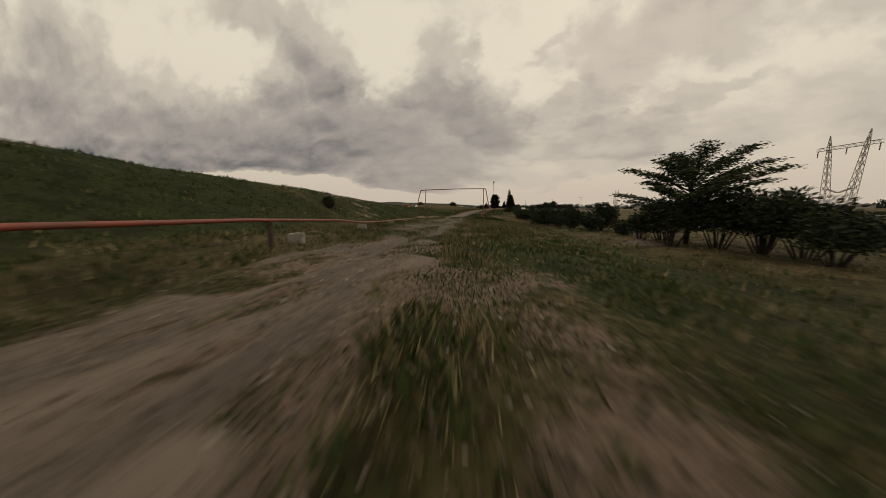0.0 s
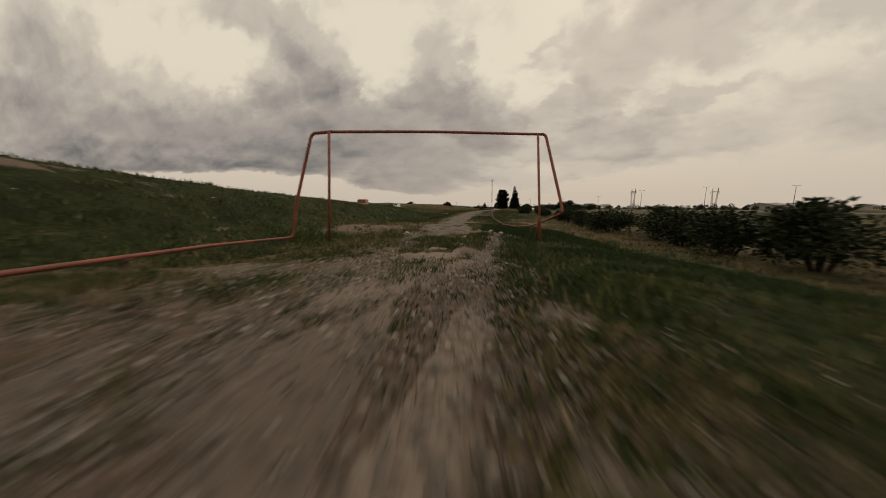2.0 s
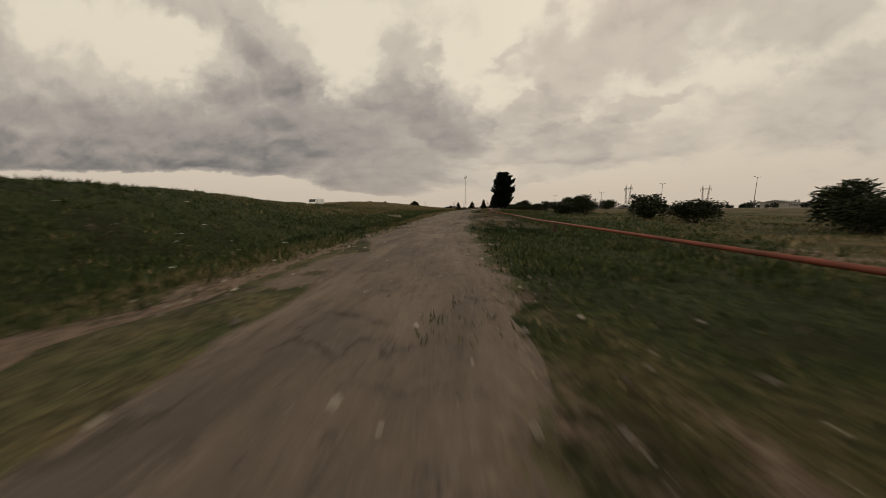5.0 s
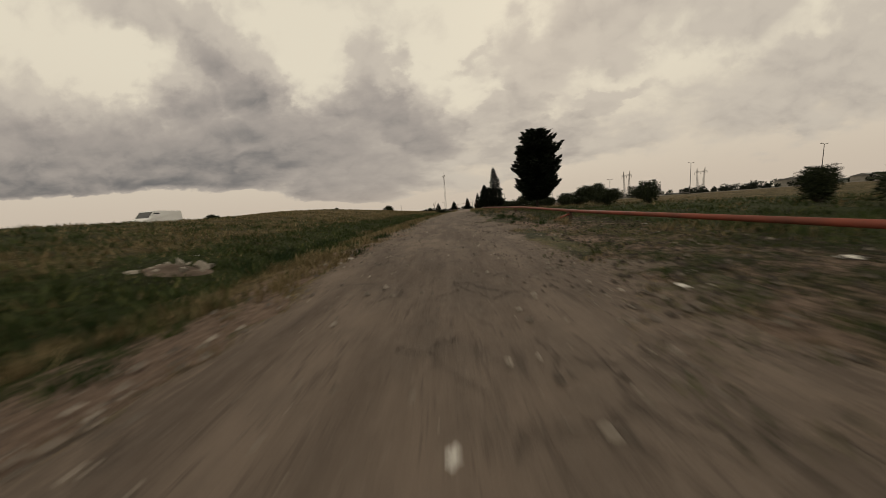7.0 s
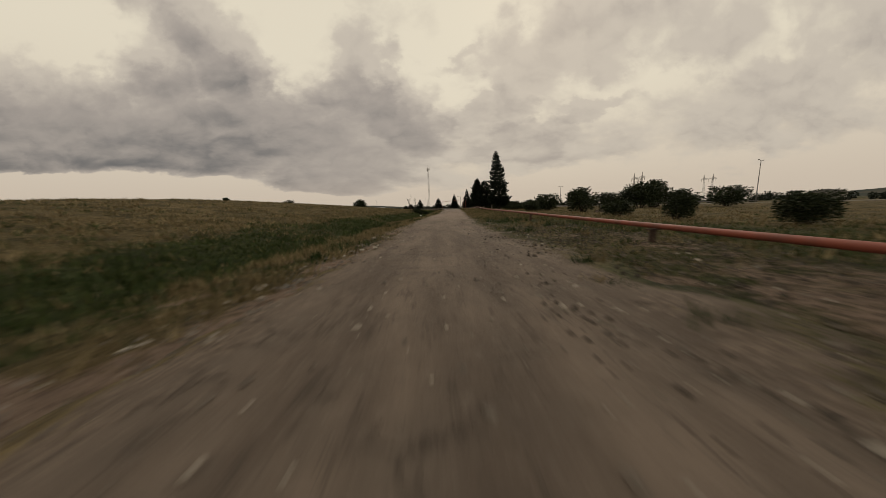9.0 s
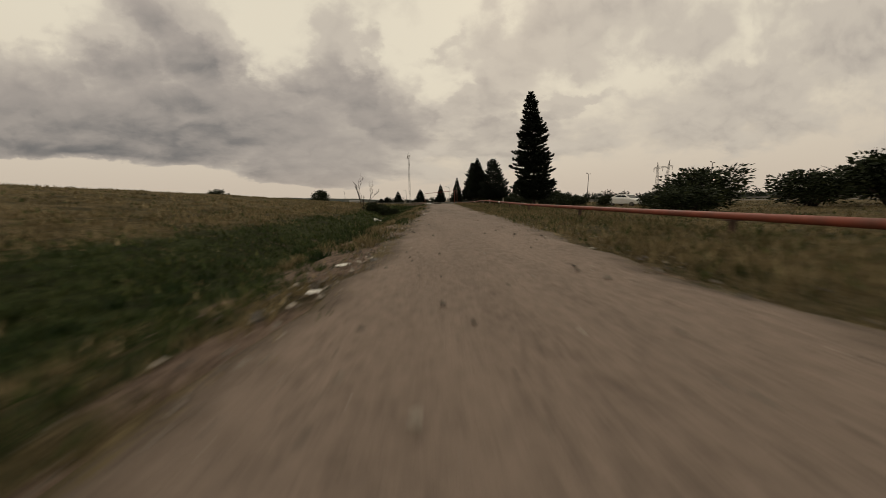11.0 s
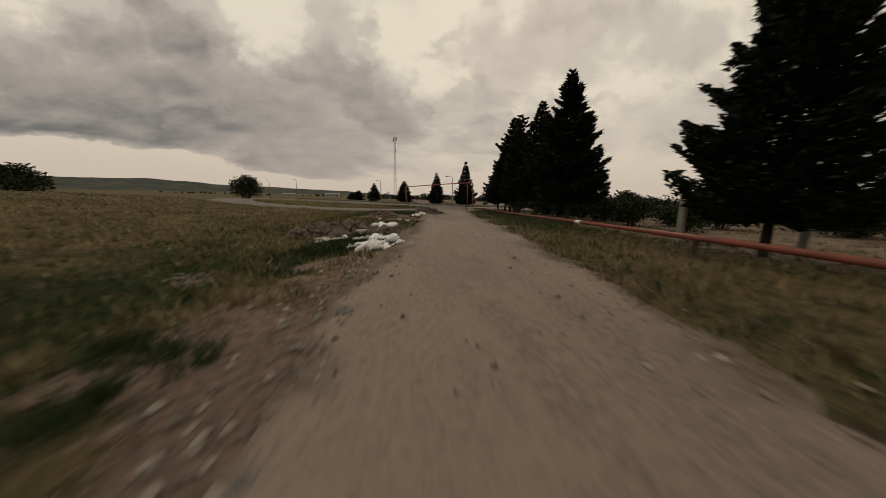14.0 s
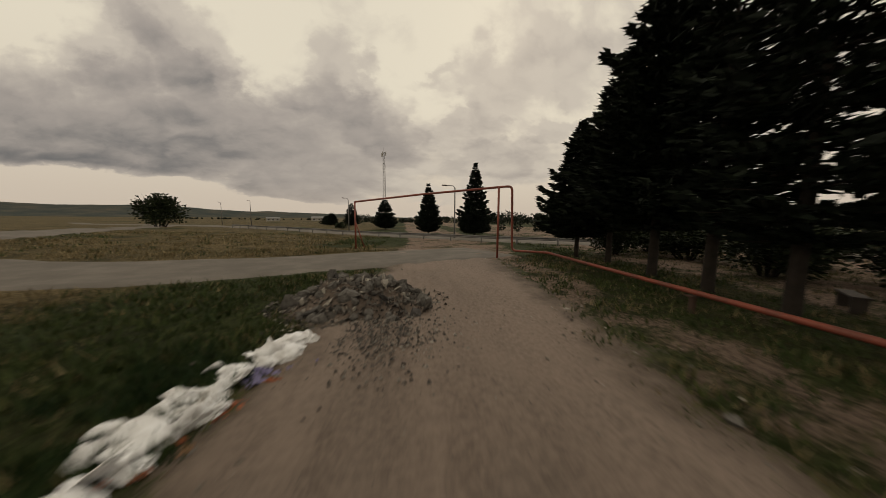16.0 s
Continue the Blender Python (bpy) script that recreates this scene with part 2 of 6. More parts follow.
GROUND, ROAD = ground_material(), road_material()
ASPHALT = worn("old_asphalt", (0.118, 0.104, 0.090), (0.170, 0.150, 0.130), 2.0, 0.9, 0, 0.5, 0.5, 0.15)
PIPE_PAINT = worn("rust_red_pipe_paint", (0.235, 0.058, 0.034), (0.125, 0.044, 0.030), 0.8, 0.55, 0, 0.5, 0.3, 0.35)
PIPE_YELLOW = worn("faded_ochre_pipe_paint", (0.22, 0.10, 0.042), (0.13, 0.058, 0.03), 0.8, 0.6, 0, 0.5, 0.3)
STEEL = worn("grey_galvanised_steel", (0.17, 0.165, 0.16), (0.11, 0.10, 0.095), 1.5, 0.6, 0.2, 0.5, 0.2)
# pylon steel, with the paleness of distant haze mixed into its colour
HAZY_STEEL = worn("haze_paled_pylon_steel", (0.34, 0.32, 0.30), (0.25, 0.23, 0.21), 1.5, 0.6, 0.0, 0.5, 0.2)
DARK_STEEL = worn("dark_rusted_steel", (0.085, 0.05, 0.036), (0.05, 0.035, 0.03), 0.8, 0.7, 0.2, 0.5, 0.3)
CONCRETE = worn("weathered_concrete", (0.30, 0.275, 0.24), (0.19, 0.17, 0.145), 1.0, 0.9, 0, 0.5, 0.5)
STONE = worn("grey_brown_stone", (0.150, 0.138, 0.124), (0.060, 0.054, 0.048), 0.4, 0.92, 0, 0.5, 0.6)
DARK_STONE = worn("dark_broken_stone", (0.060, 0.054, 0.050), (0.030, 0.027, 0.025), 0.4, 0.92, 0, 0.5, 0.6)
PALE_STONE = worn("pale_rubble_stone", (0.33, 0.30, 0.255), (0.20, 0.175, 0.145), 0.4, 0.92, 0, 0.5, 0.5)
BARK = worn("dark_bark", (0.036, 0.028, 0.022), (0.018, 0.014, 0.012), 0.5, 0.95, 0, 0.5, 0.8)
DEAD_WOOD = worn("dead_grey_wood", (0.060, 0.046, 0.036), (0.034, 0.027, 0.022), 0.5, 0.95, 0, 0.5, 0.6)
PLANK = worn("raw_board", (0.34, 0.20, 0.115), (0.20, 0.125, 0.078), 0.5, 0.85, 0, 0.5, 0.4)
PINK_BOARD = worn("faded_pink_board", (0.27, 0.15, 0.125), (0.19, 0.11, 0.095), 0.5, 0.85, 0, 0.5, 0.3)
PLANK_PALE = worn("bleached_board", (0.40, 0.32, 0.235), (0.24, 0.185, 0.135), 0.5, 0.85, 0, 0.5, 0.4)
SACK = worn("white_woven_plastic", (0.83, 0.83, 0.84), (0.58, 0.56, 0.54), 0.5, 0.55, 0, 0.5, 0.5)
BLUE_RAG = worn("blue_plastic", (0.035, 0.17, 0.30), (0.02, 0.10, 0.19), 0.4, 0.5, 0, 0.5, 0.3)
LILAC_RAG = worn("lilac_cloth", (0.22, 0.20, 0.34), (0.12, 0.10, 0.20), 0.4, 0.85, 0, 0.5, 0.4)
ORANGE_RAG = worn("orange_brick", (0.36, 0.12, 0.055), (0.24, 0.085, 0.05), 0.3, 0.9, 0, 0.5, 0.4)
LITTER = worn("dirty_white_plastic", (0.72, 0.70, 0.66), (0.46, 0.43, 0.38), 0.3, 0.6, 0, 0.4, 0.4)
HEAP_EARTH = worn("dug_earth", (0.150, 0.115, 0.092), (0.072, 0.055, 0.043), 0.6, 0.95, 0, 0.5, 1.0)
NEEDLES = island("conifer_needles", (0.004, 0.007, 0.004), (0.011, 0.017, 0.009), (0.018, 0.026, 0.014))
LEAVES = island("shrub_leaves", (0.010, 0.016, 0.006), (0.026, 0.036, 0.013), (0.045, 0.052, 0.02))
ACACIA = island("acacia_leaves", (0.020, 0.030, 0.012), (0.052, 0.068, 0.024), (0.080, 0.092, 0.036))
CRUMBS = island("earth_crumbs", (0.060, 0.045, 0.035), (0.17, 0.13, 0.10), (0.30, 0.25, 0.20), 0.95)
DARK_GRIT = island("dark_gravel", (0.030, 0.025, 0.021), (0.095, 0.078, 0.064), (0.17, 0.145, 0.12), 0.95)
RUBBLE = island("splinters_and_plaster", (0.085, 0.062, 0.048), (0.26, 0.19, 0.14), (0.48, 0.42, 0.36), 0.9)
CHIPS = island("stone_chips", (0.040, 0.036, 0.033), (0.17, 0.15, 0.13), (0.34, 0.31, 0.27), 0.9)
GRASS = island("green_grass_blades", (0.021, 0.036, 0.009), (0.062, 0.084, 0.022), (0.120, 0.124, 0.044))
LUSH = island("lush_grass_blades", (0.010, 0.024, 0.006), (0.026, 0.050, 0.012), (0.045, 0.066, 0.018))
STRAW = island("dry_grass_blades", (0.105, 0.082, 0.038), (0.260, 0.198, 0.105), (0.34, 0.27, 0.15))
FAR_LEAVES = island("far_tree_leaves", (0.010, 0.015, 0.009), (0.022, 0.028, 0.016))
ORANGE_PAINT = worn("orange_truck_paint", (0.52, 0.105, 0.018), (0.38, 0.085, 0.02), 1.0, 0.4, 0, 0.4, 0.1, 0.5)
WHITE_PAINT = worn("white_car_paint", (0.78, 0.78, 0.77), (0.62, 0.61, 0.59), 1.5, 0.35, 0, 0.3, 0.05, 0.5)
RUBBER = worn("black_rubber", (0.02, 0.02, 0.02), (0.035, 0.033, 0.03), 0.5, 0.85, 0, 0.5, 0.3)
BED_WOOD = worn("dark_tray_boards", (0.060, 0.048, 0.040), (0.035, 0.028, 0.024), 0.6, 0.8, 0, 0.5, 0.4)
PLASTER = worn("pale_plaster", (0.34, 0.32, 0.285), (0.23, 0.215, 0.19), 3.0, 0.9, 0, 0.5, 0.2)
ROOFING = worn("grey_roof_sheet", (0.22, 0.215, 0.21), (0.14, 0.135, 0.13), 3.0, 0.6, 0.2, 0.5, 0.2)
HILL = worn("far_hill_slopes", (0.052, 0.062, 0.060), (0.10, 0.092, 0.076), 160.0, 1.0, 0, 0.5, 0.1, 0.0)
GLASS, _n, _p = material("dark_window_glass", 0.06, 0.0, 0.6)
_p.inputs["Base Color"].default_value = (0.02, 0.024, 0.026, 1)
HEADLIGHT, _n, _p = material("lamp_glass", 0.12, 0.0, 0.6)
_p.inputs["Base Color"].default_value = (0.62, 0.62, 0.60, 1)

# ---- the lie of the land ----
road_z = curve_of([(-900, 0.9), (-80, 0.8), (0, 0.72), (20, 0.4), (40, 0.08), (50, 0), (60, -0.1), (70, -0.75), (90, -0.9), (108, -0.9),
                   (125, -0.52), (133, -0.35), (150, -0.1), (177, 0), (215, 0), (228, 0.2), (240, 0.4), (255, 0.2), (268, -0.1), (300, -0.3), (340, -0.5), (900, -0.5)])
road_l = curve_of([(-80, 14), (0, 2.2), (27, -1.0), (36, -1.6), (45, -2.5), (52, -2.3), (58, -4.0), (64, -5.0), (71, -5.3), (78, -7.0), (92, -8.6), (112, -8.9), (138, -8.0), (180, -5.4), (190, -4.3), (209, -2.3), (237, -0.3), (251, 1.0), (256, 1.8), (261, 2.7), (268, 3.2), (275, 3.7), (300, 6.5)])
road_r = curve_of([(-80, 17.5), (0, 5.7), (27, 2.2), (36, 2.6), (45, 1.0), (52, -0.2), (58, 0.0), (68, -1.7), (75, -2.6), (112, -4.5), (138, -3.8), (178, -0.6), (190, 0.4), (209, 2.2), (217, 3.1), (237, 4.3), (260, 7.8), (275, 9.8), (300, 13.0)])
ridge_z = curve_of([(-900, 5.8), (-60, 5.5), (5, 5.25), (13, 4.92), (17, 4.8), (22, 4.72), (29, 4.46), (38, 4.02), (45, 3.42), (50, 3.12), (55, 2.83), (62, 2.62), (70, 2.25), (76, 2.0), (82, 1.75), (92, 1.65), (98, 1.75), (108, 2.2), (120, 1.5), (135, 1.35),
                    (150, 1.5), (170, 2.3), (190, 3.3), (215, 3.2), (240, 2.8), (260, 2.4), (290, 1.2), (320, 0.3), (360, -0.5), (900, -1)])
ridge_d = curve_of([(-900, 21), (10, 21), (30, 19.8), (45, 18.9), (62, 17.4), (74, 15.5), (82, 14.2), (90, 14.6), (98, 17.5), (108, 23.5), (125, 27), (150, 30), (180, 40), (240, 46), (300, 62), (900, 62)])
field_z = curve_of([(-900, -1.3), (60, -1.0), (100, -0.95), (150, -0.95), (190, -0.2), (220, 0.05), (300, -0.2), (900, -0.5)])


def land(x, y):
    """Height of the ground, without its small unevenness."""
    x, y = np.asarray(x, float), np.asarray(y, float)
    mid, half = (road_l(y) + road_r(y)) / 2, (road_r(y) - road_l(y)) / 2
    d, base = x - mid, road_z(y)
    right = lerp(base, field_z(y), smooth((d - half - 2) / 11))
    right = right - 0.32 * smooth((d - half - 0.8) / 2.2) * smooth((y - 40) / 8) * smooth((66 - y) / 8)
    right = right + 0.012 * np.maximum(d - 60, 0) * smooth((y - 80) / 60) * smooth((230 - y) / 60) * (d < 400)
    right = right + np.interp(y, (100, 118, 130, 142, 155, 175, 190), (0, 0.5, 0.7, 0.9, 0.8, 0.3, 0)) * np.exp(-(((d - 17.5) / 8) ** 2))
    far = ridge_d(y)
    foot = 3 + 4.5 * smooth((100 - y) / 16) * smooth((y + 12) / 26)
    left = lerp(base, ridge_z(y), smooth((-d - half - foot) / (far - half - foot)))
    left = left - 0.45 * np.exp(-(((-d - half - 4.0) / 2.6) ** 2)) * smooth((y - 60) / 30) * smooth((262 - y) / 14)
    left = left + 0.2 * smooth((-d - half - 0.8) / 2) * smooth((18 - y) / 8)
    left = left - 0.42 * np.exp(-(((-d - half - 4.4) / 3.0) ** 2)) * smooth((y - 37) / 7) * smooth((57 - y) / 6)
    left = left - 0.20 * np.clip(-d - far - 0.5, 0, 6) * smooth((y - 66) / 12) * smooth((176 - y) / 12)
    left = left - 0.65 * smooth((-d - far - 0.3) / 2.2) * smooth((y - 68) / 8) * smooth((100 - y) / 8)
    left = left - 0.42 * np.exp(-(((-d - half - 4.6) / 2.4) ** 2)) * smooth((y - 176) / 14) * smooth((236 - y) / 10)
    left = left - 0.018 * np.clip(-d - far - 4, 0, 160)
    z = np.where(d > 0, right, left)
    return lerp(z, np.full_like(z, -1.5), smooth((np.hypot(x, y - 150) - 420) / 500))


def ground_z(x, y):
    x, y = np.asarray(x, float), np.asarray(y, float)
    mid, half = (road_l(y) + road_r(y)) / 2, (road_r(y) - road_l(y)) / 2
    off = smooth((np.abs(x - mid) - half * 0.7) / 3)
    crest = np.interp(x, (-6, -3, 0, 3), (49.0, 49.0, 50.5, 51.0))
    heap = 0.20 * np.exp(-(((y - crest) / 0.8) ** 2)) * smooth((x + 6.2) / 1.5) * smooth((3.2 - x) / 1.2) * (0.8 + 0.6 * vnoise(x, y, 1.1, 17))
    return land(x, y) + heap + 0.10 * off * fbm(x, y, 5.0, 3) + 0.13 * fbm(x, y, 2.3, 5) * smooth((mid - half - 7 - x) / 6) + 0.035 * vnoise(x, y, 0.9, 8) * (0.25 + 0.75 * off)


def gz(x, y):
    return float(ground_z(np.array([x]), np.array([y]))[0])


def lanes(x, y):
    """The two worn wheel lanes that lead up to the gate, from 0 to 1."""
    wob = 0.18 * fbm(y, y * 0 + 5, 2.4, 71)
    one = np.exp(-(((x + wob - np.interp(y, (8, 22, 31, 38, 50), (2.4, 0.2, -0.2, -0.8, -2.0))) / 0.36) ** 4)) * (1 - 0.65 * smooth((y - 41) / 4))
    two = np.exp(-(((x + wob - np.interp(y, (8, 22, 27, 34, 40, 48), (4.4, 2.4, 1.9, 1.1, 1.3, 1.7))) / 0.34) ** 4))
    return np.maximum(one, two) * smooth((y - 8) / 8) * smooth((52 - y) / 3) * smooth((vnoise(x, y * 0.5, 1.2, 72) + 0.5) / 0.6)


def overgrown(x, y):
    """Where grass has taken back the first stretch of the track, from 0 to 1."""
    clumps = smooth((fbm(x * 1.6, y * 0.8, 0.9, 58) - 0.12 - 0.14 * smooth((14 - y) / 4)) / 0.12) * smooth((50 - y) / 3)
    return (1 - 0.95 * lanes(x, y)) * np.maximum(0.9 * clumps, smooth((fbm(x * 1.3, y * 0.5, 1.7, 48) + 0.06 + 0.17 * smooth((y - 41) / 3) - 0.10 * smooth((y - 26) / 5) - 0.12 * smooth((14 - y) / 4)) / 0.16) * smooth((51.5 - y) / 2.0))


def masks(x, y):
    """How dry the grass is and how bare the earth, from 0 to 1."""
    x, y = np.asarray(x, float), np.asarray(y, float)
    mid, half = (road_l(y) + road_r(y)) / 2, (road_r(y) - road_l(y)) / 2
    d = x - mid
    e = np.abs(d) - half
    dry = 0.42 + 0.32 * fbm(x, y, 9, 21) + 0.25 * fbm(x, y, 60, 22)
    dry = dry - 0.6 * smooth((fbm(x, y, 6, 26) + 0.25) / 0.3) * np.exp(-(((-d - half - 5.5) / 2.0) ** 2)) * smooth((y - 80) / 30) * smooth((232 - y) / 14)
    dry = dry + 0.46 * smooth((3.8 - e) / 1.6) * smooth(-d) * smooth((y - 104) / 20) * smooth((262 - y) / 12)
    dry = dry + 0.22 * smooth((-d - half - 7) / 3) * smooth((y - 106) / 14) - 0.26 * smooth((-d - half - 2) / 3) * smooth((y - 44) / 10) * smooth((108 - y) / 12)
    bare_cut = (0.20 + 0.30 * smooth((68 - y) / 6)) * smooth((e - 0.3) / 0.8) * smooth((d - half + 0.4) / 0.8) * smooth((9 - d) / 4) * smooth((y - 50) / 6) * smooth((104 - y) / 12)
    dry = dry + 0.36 * smooth(d) * smooth((y - 165) / 25) * smooth((262 - y) / 10)
    dry = dry - (0.5 - 0.26 * smooth((y - 62) / 8)) * smooth((d - half) / 1.5) * smooth((10 - d) / 4) * smooth((y - 36) / 8) * smooth((106 - y) / 10)
    dry = dry + 0.45 * smooth((-d - 8) / 6) * smooth((y - 150) / 50)
    dry = dry - 0.26 * smooth((60 - y) / 40) * smooth((-d - 6) / 6) + 0.30 * fbm(x, y, 3.2, 27) * smooth((-d - 6) / 6)
    dry = dry + 0.30 * smooth((d - 12) / 6) - 0.16 * smooth((-d - 9) / 4) * smooth((108 - y) / 10)
    dry = dry + 0.10 * smooth((-d - 3) / 3) * smooth((y - 246) / 8) * smooth((266 - y) / 6)
    bare = 0.14 + 0.30 * fbm(x, y, 3.0, 31) + 0.16 * fbm(x, y, 0.9, 33) + 0.42 * smooth(1 - (e + 0.2) / (0.8 + 1.3 * (d < 0) * smooth((y - 54) / 6) * (1 - 0.75 * smooth((y - 130) / 20))))
    path = np.interp(y, (-60, 0, 25, 50), (15.5, 6.9, 3.2, -0.5))
    bare = bare + (0.45 * smooth(1 - (np.abs(x - path + 0.9) - 2.0) / 2.4)) * smooth((44 - y) / 10)
    bare = bare + 0.40 * smooth((d - half + 0.5) / 1) * smooth((half + 6.5 - d) / 3) * smooth((y - 100) / 8) * smooth((168 - y) / 16)
    bare = bare + 0.40 * 1.2 * smooth((y - 50) / 4) * smooth((70 - y) / 8) * smooth((-d - 1) / 2) * smooth((11 + d) / 3)
    bare = bare + 0.36 * smooth((d - half - 5) / 3) * smooth((half + 13 - d) / 4) * smooth((y - 50) / 20) * smooth((105 - y) / 20)
    bare = bare + 0.40 * smooth((d - half - 6) / 3) * smooth((40 - d) / 10) * smooth((y - 236) / 14)
    crest = np.interp(x, (-6, -3, 0, 3), (49.0, 49.0, 50.5, 51.0))
    bare = bare + 0.55 * np.exp(-(((y - crest) / 0.9) ** 2)) * smooth((x + 6.2) / 1.5) * smooth((3.2 - x) / 1.2)
    bare = bare + 0.34 * fbm(x, y * 0.6, 1.2, 61) * smooth((54 - y) / 4) + 0.16 * 2.0 * smooth((-1 - x) / 2) * smooth((y - 30) / 6) * smooth((50 - y) / 6) + 0.5 * smooth((x + 7) / 3) * smooth((np.interp(y, (26, 38, 46), (2.0, 2.6, 3.2)) - x) / 2.2) * smooth((y - 30) / 8) * smooth((45 - y) / 4)
    bare = bare + 0.75 * np.exp(-(((d - half - 0.75) / 0.28) ** 2)) * smooth((vnoise(x, y, 3.0, 62) + 0.4) / 0.5) * smooth((y - 62) / 4) * smooth((92 - y) / 12)
    bare = bare - bare_cut - 0.4 * smooth((d - half - 1.2) / 1.0) * smooth((y - 38) / 6) * smooth((62 - y) / 6) - 0.45 * overgrown(x, y)
    bare = bare + 0.75 * lanes(x, y)
    bare = bare + 0.38 * smooth((d - half + 0.5) / 1) * smooth((half + 3.6 - d) / 1.5) * smooth((y - 252) / 8)
    dry = dry - 0.22 * smooth((56 - y) / 12) * smooth((y - 34) / 8) + 0.12 * smooth((36 - y) / 8) * smooth((y - 10) / 6) * smooth((d + half) / 2) - 0.2 * smooth((38 - y) / 6) * smooth((d - half - 1.5) / 2)
    dry = dry - 0.4 * smooth((d - half - 0.6) / 1) * smooth((12 - d) / 4) * smooth((y - 48) / 5) * smooth((67 - y) / 6)
    dry = dry + 0.28 * smooth((d - half) / 0.8) * smooth((half + 4 - d) / 2) * smooth((y - 70) / 5) * smooth((92 - y) / 8)
    dry = dry + (0.9 * fbm(x, y, 13, 28) - 0.22) * smooth((y - 284) / 6)
    bare = bare + 0.34 * smooth((x - 4.2) / 1.5) * smooth((11 - x) / 3) * smooth((y - 8) / 6) * smooth((34 - y) / 8) * smooth((fbm(x, y, 2.4, 64) + 0.3) / 0.4)
    near_edge = smooth((d - half + 0.2) / 0.5) * smooth((half + 4.2 - d) / 2.5) * smooth((y - 66) / 4) * smooth((90 - y) / 8)
    dry = dry + 0.08 * near_edge
    bare = bare + 0.55 * near_edge * smooth((fbm(x * 1.4, y * 0.5, 1.7, 65) + 0.18) / 0.3)
    dry = dry - 0.25 * smooth((d - half - 5) / 4) * smooth((y - 92) / 8) * smooth((165 - y) / 12)
    verge = smooth((3.4 - e) / 1.2) * smooth((e + 0.3) / 0.4) * smooth(-d) * smooth((y - 104) / 8) * smooth((262 - y) / 10)
    bare = bare + 0.50 * verge * smooth((fbm(x, y, 1.6, 66) - 0.02) / 0.2) + 0.34 * verge * smooth((1.9 - e) / 0.9) * smooth((y - 196) / 16)
    dry = dry - 0.60 * verge * smooth((fbm(x, y, 1.9, 67) - 0.08) / 0.16)
    return np.clip(dry, 0, 1), np.clip(bare, 0, 1)


def grow(start, step, factor, limit):
    out, at = [], start
    while at < limit:
        out.append(at)
        step *= factor
        at += step
    return out + [limit]


def sheet(name, X, Y, Z, mat):
    """A grid mesh from three arrays of one shape."""
    r, c = X.shape
    k = np.arange(r * c).reshape(r, c)
    faces = np.stack([k[:-1, :-1], k[:-1, 1:], k[1:, 1:], k[1:, :-1]], -1).reshape(-1, 4)
    me = bpy.data.meshes.new(name)
    me.from_pydata(np.stack([X, Y, Z], -1).reshape(-1, 3).tolist(), [], faces.tolist())
    me.materials.append(mat)
    me.shade_smooth()
    return me


_side = grow(13, 0.35, 1.085, 3600)
_u = np.array([-a for a in reversed(_side)] + list(np.arange(-12.6, 12.7, 0.4)) + _side)
_v = np.array([-a for a in reversed(grow(14, 0.5, 1.16, 3200))] + list(np.arange(-13.5, 300, 0.5)) + [a + 300 for a in grow(0.5, 0.5, 1.12, 3600)])
U, V = np.meshgrid(_u, _v)
_near = smooth((330 - np.abs(V - 140)) / 150)
X = U + ((road_l(V) + road_r(V)) / 2) * _near * np.exp(-((U / 120.0) ** 2))
me = sheet("ground", X, V, ground_z(X, V), GROUND)
for _name, _mask in zip(("dry", "bare"), masks(X, V)):
    me.attributes.new(_name, "FLOAT", "POINT").data.foreach_set("value", _mask.ravel())
ground = tagged(new("ground", me), "uneven meadow ground of green and straw-dry grass with bare earth", "ground", kind="structure")

# the dirt road, crowned a little over the ground, its edges dipping under it unevenly
_s, _y = np.meshgrid(np.linspace(-1.6, 1.6, 34), np.arange(-60, 292, 0.5))
_mid, _half = (road_l(_y) + road_r(_y)) / 2, (road_r(_y) - road_l(_y)) / 2
_x = _mid + _s * _half + (np.maximum(_s - 0.6, 0) * 1.5 - np.maximum(-_s - 0.6, 0) * 3.0) * smooth((_y - 25) / 8) * smooth((47 - _y) / 6) + np.maximum(_s - 0.6, 0) * 3.0 * smooth((_y - 100) / 10) * smooth((172 - _y) / 20) + np.maximum(_s - 0.6, 0) * 0.9 * smooth((_y - 185) / 20) + ((0.45 + 0.35 * (_y < 46)) * fbm(_y, _s * 0 + 3, 2.6, 41) + 0.35 * fbm(_y, _s * 0 + 9 * np.sign(_s), 7.0, 42)) * np.sign(_s) * smooth((np.abs(_s) - 0.5) / 0.3)
_edge = smooth((np.abs(_s) - 0.85) / 0.62)
_lift = 0.055 - 0.19 * _edge + 0.02 * fbm(_x, _y, 1.7, 44) + 0.09 * fbm(_x, _y, 0.8, 45) * smooth((np.abs(_s) - 0.6) / 0.3) - 0.04 * np.exp(-(((np.abs(_s) - 0.45) / 0.14) ** 2)) - 0.12 * overgrown(_x, _y)
me = sheet("road", _x, _y, ground_z(_x, _y) + _lift, ROAD)
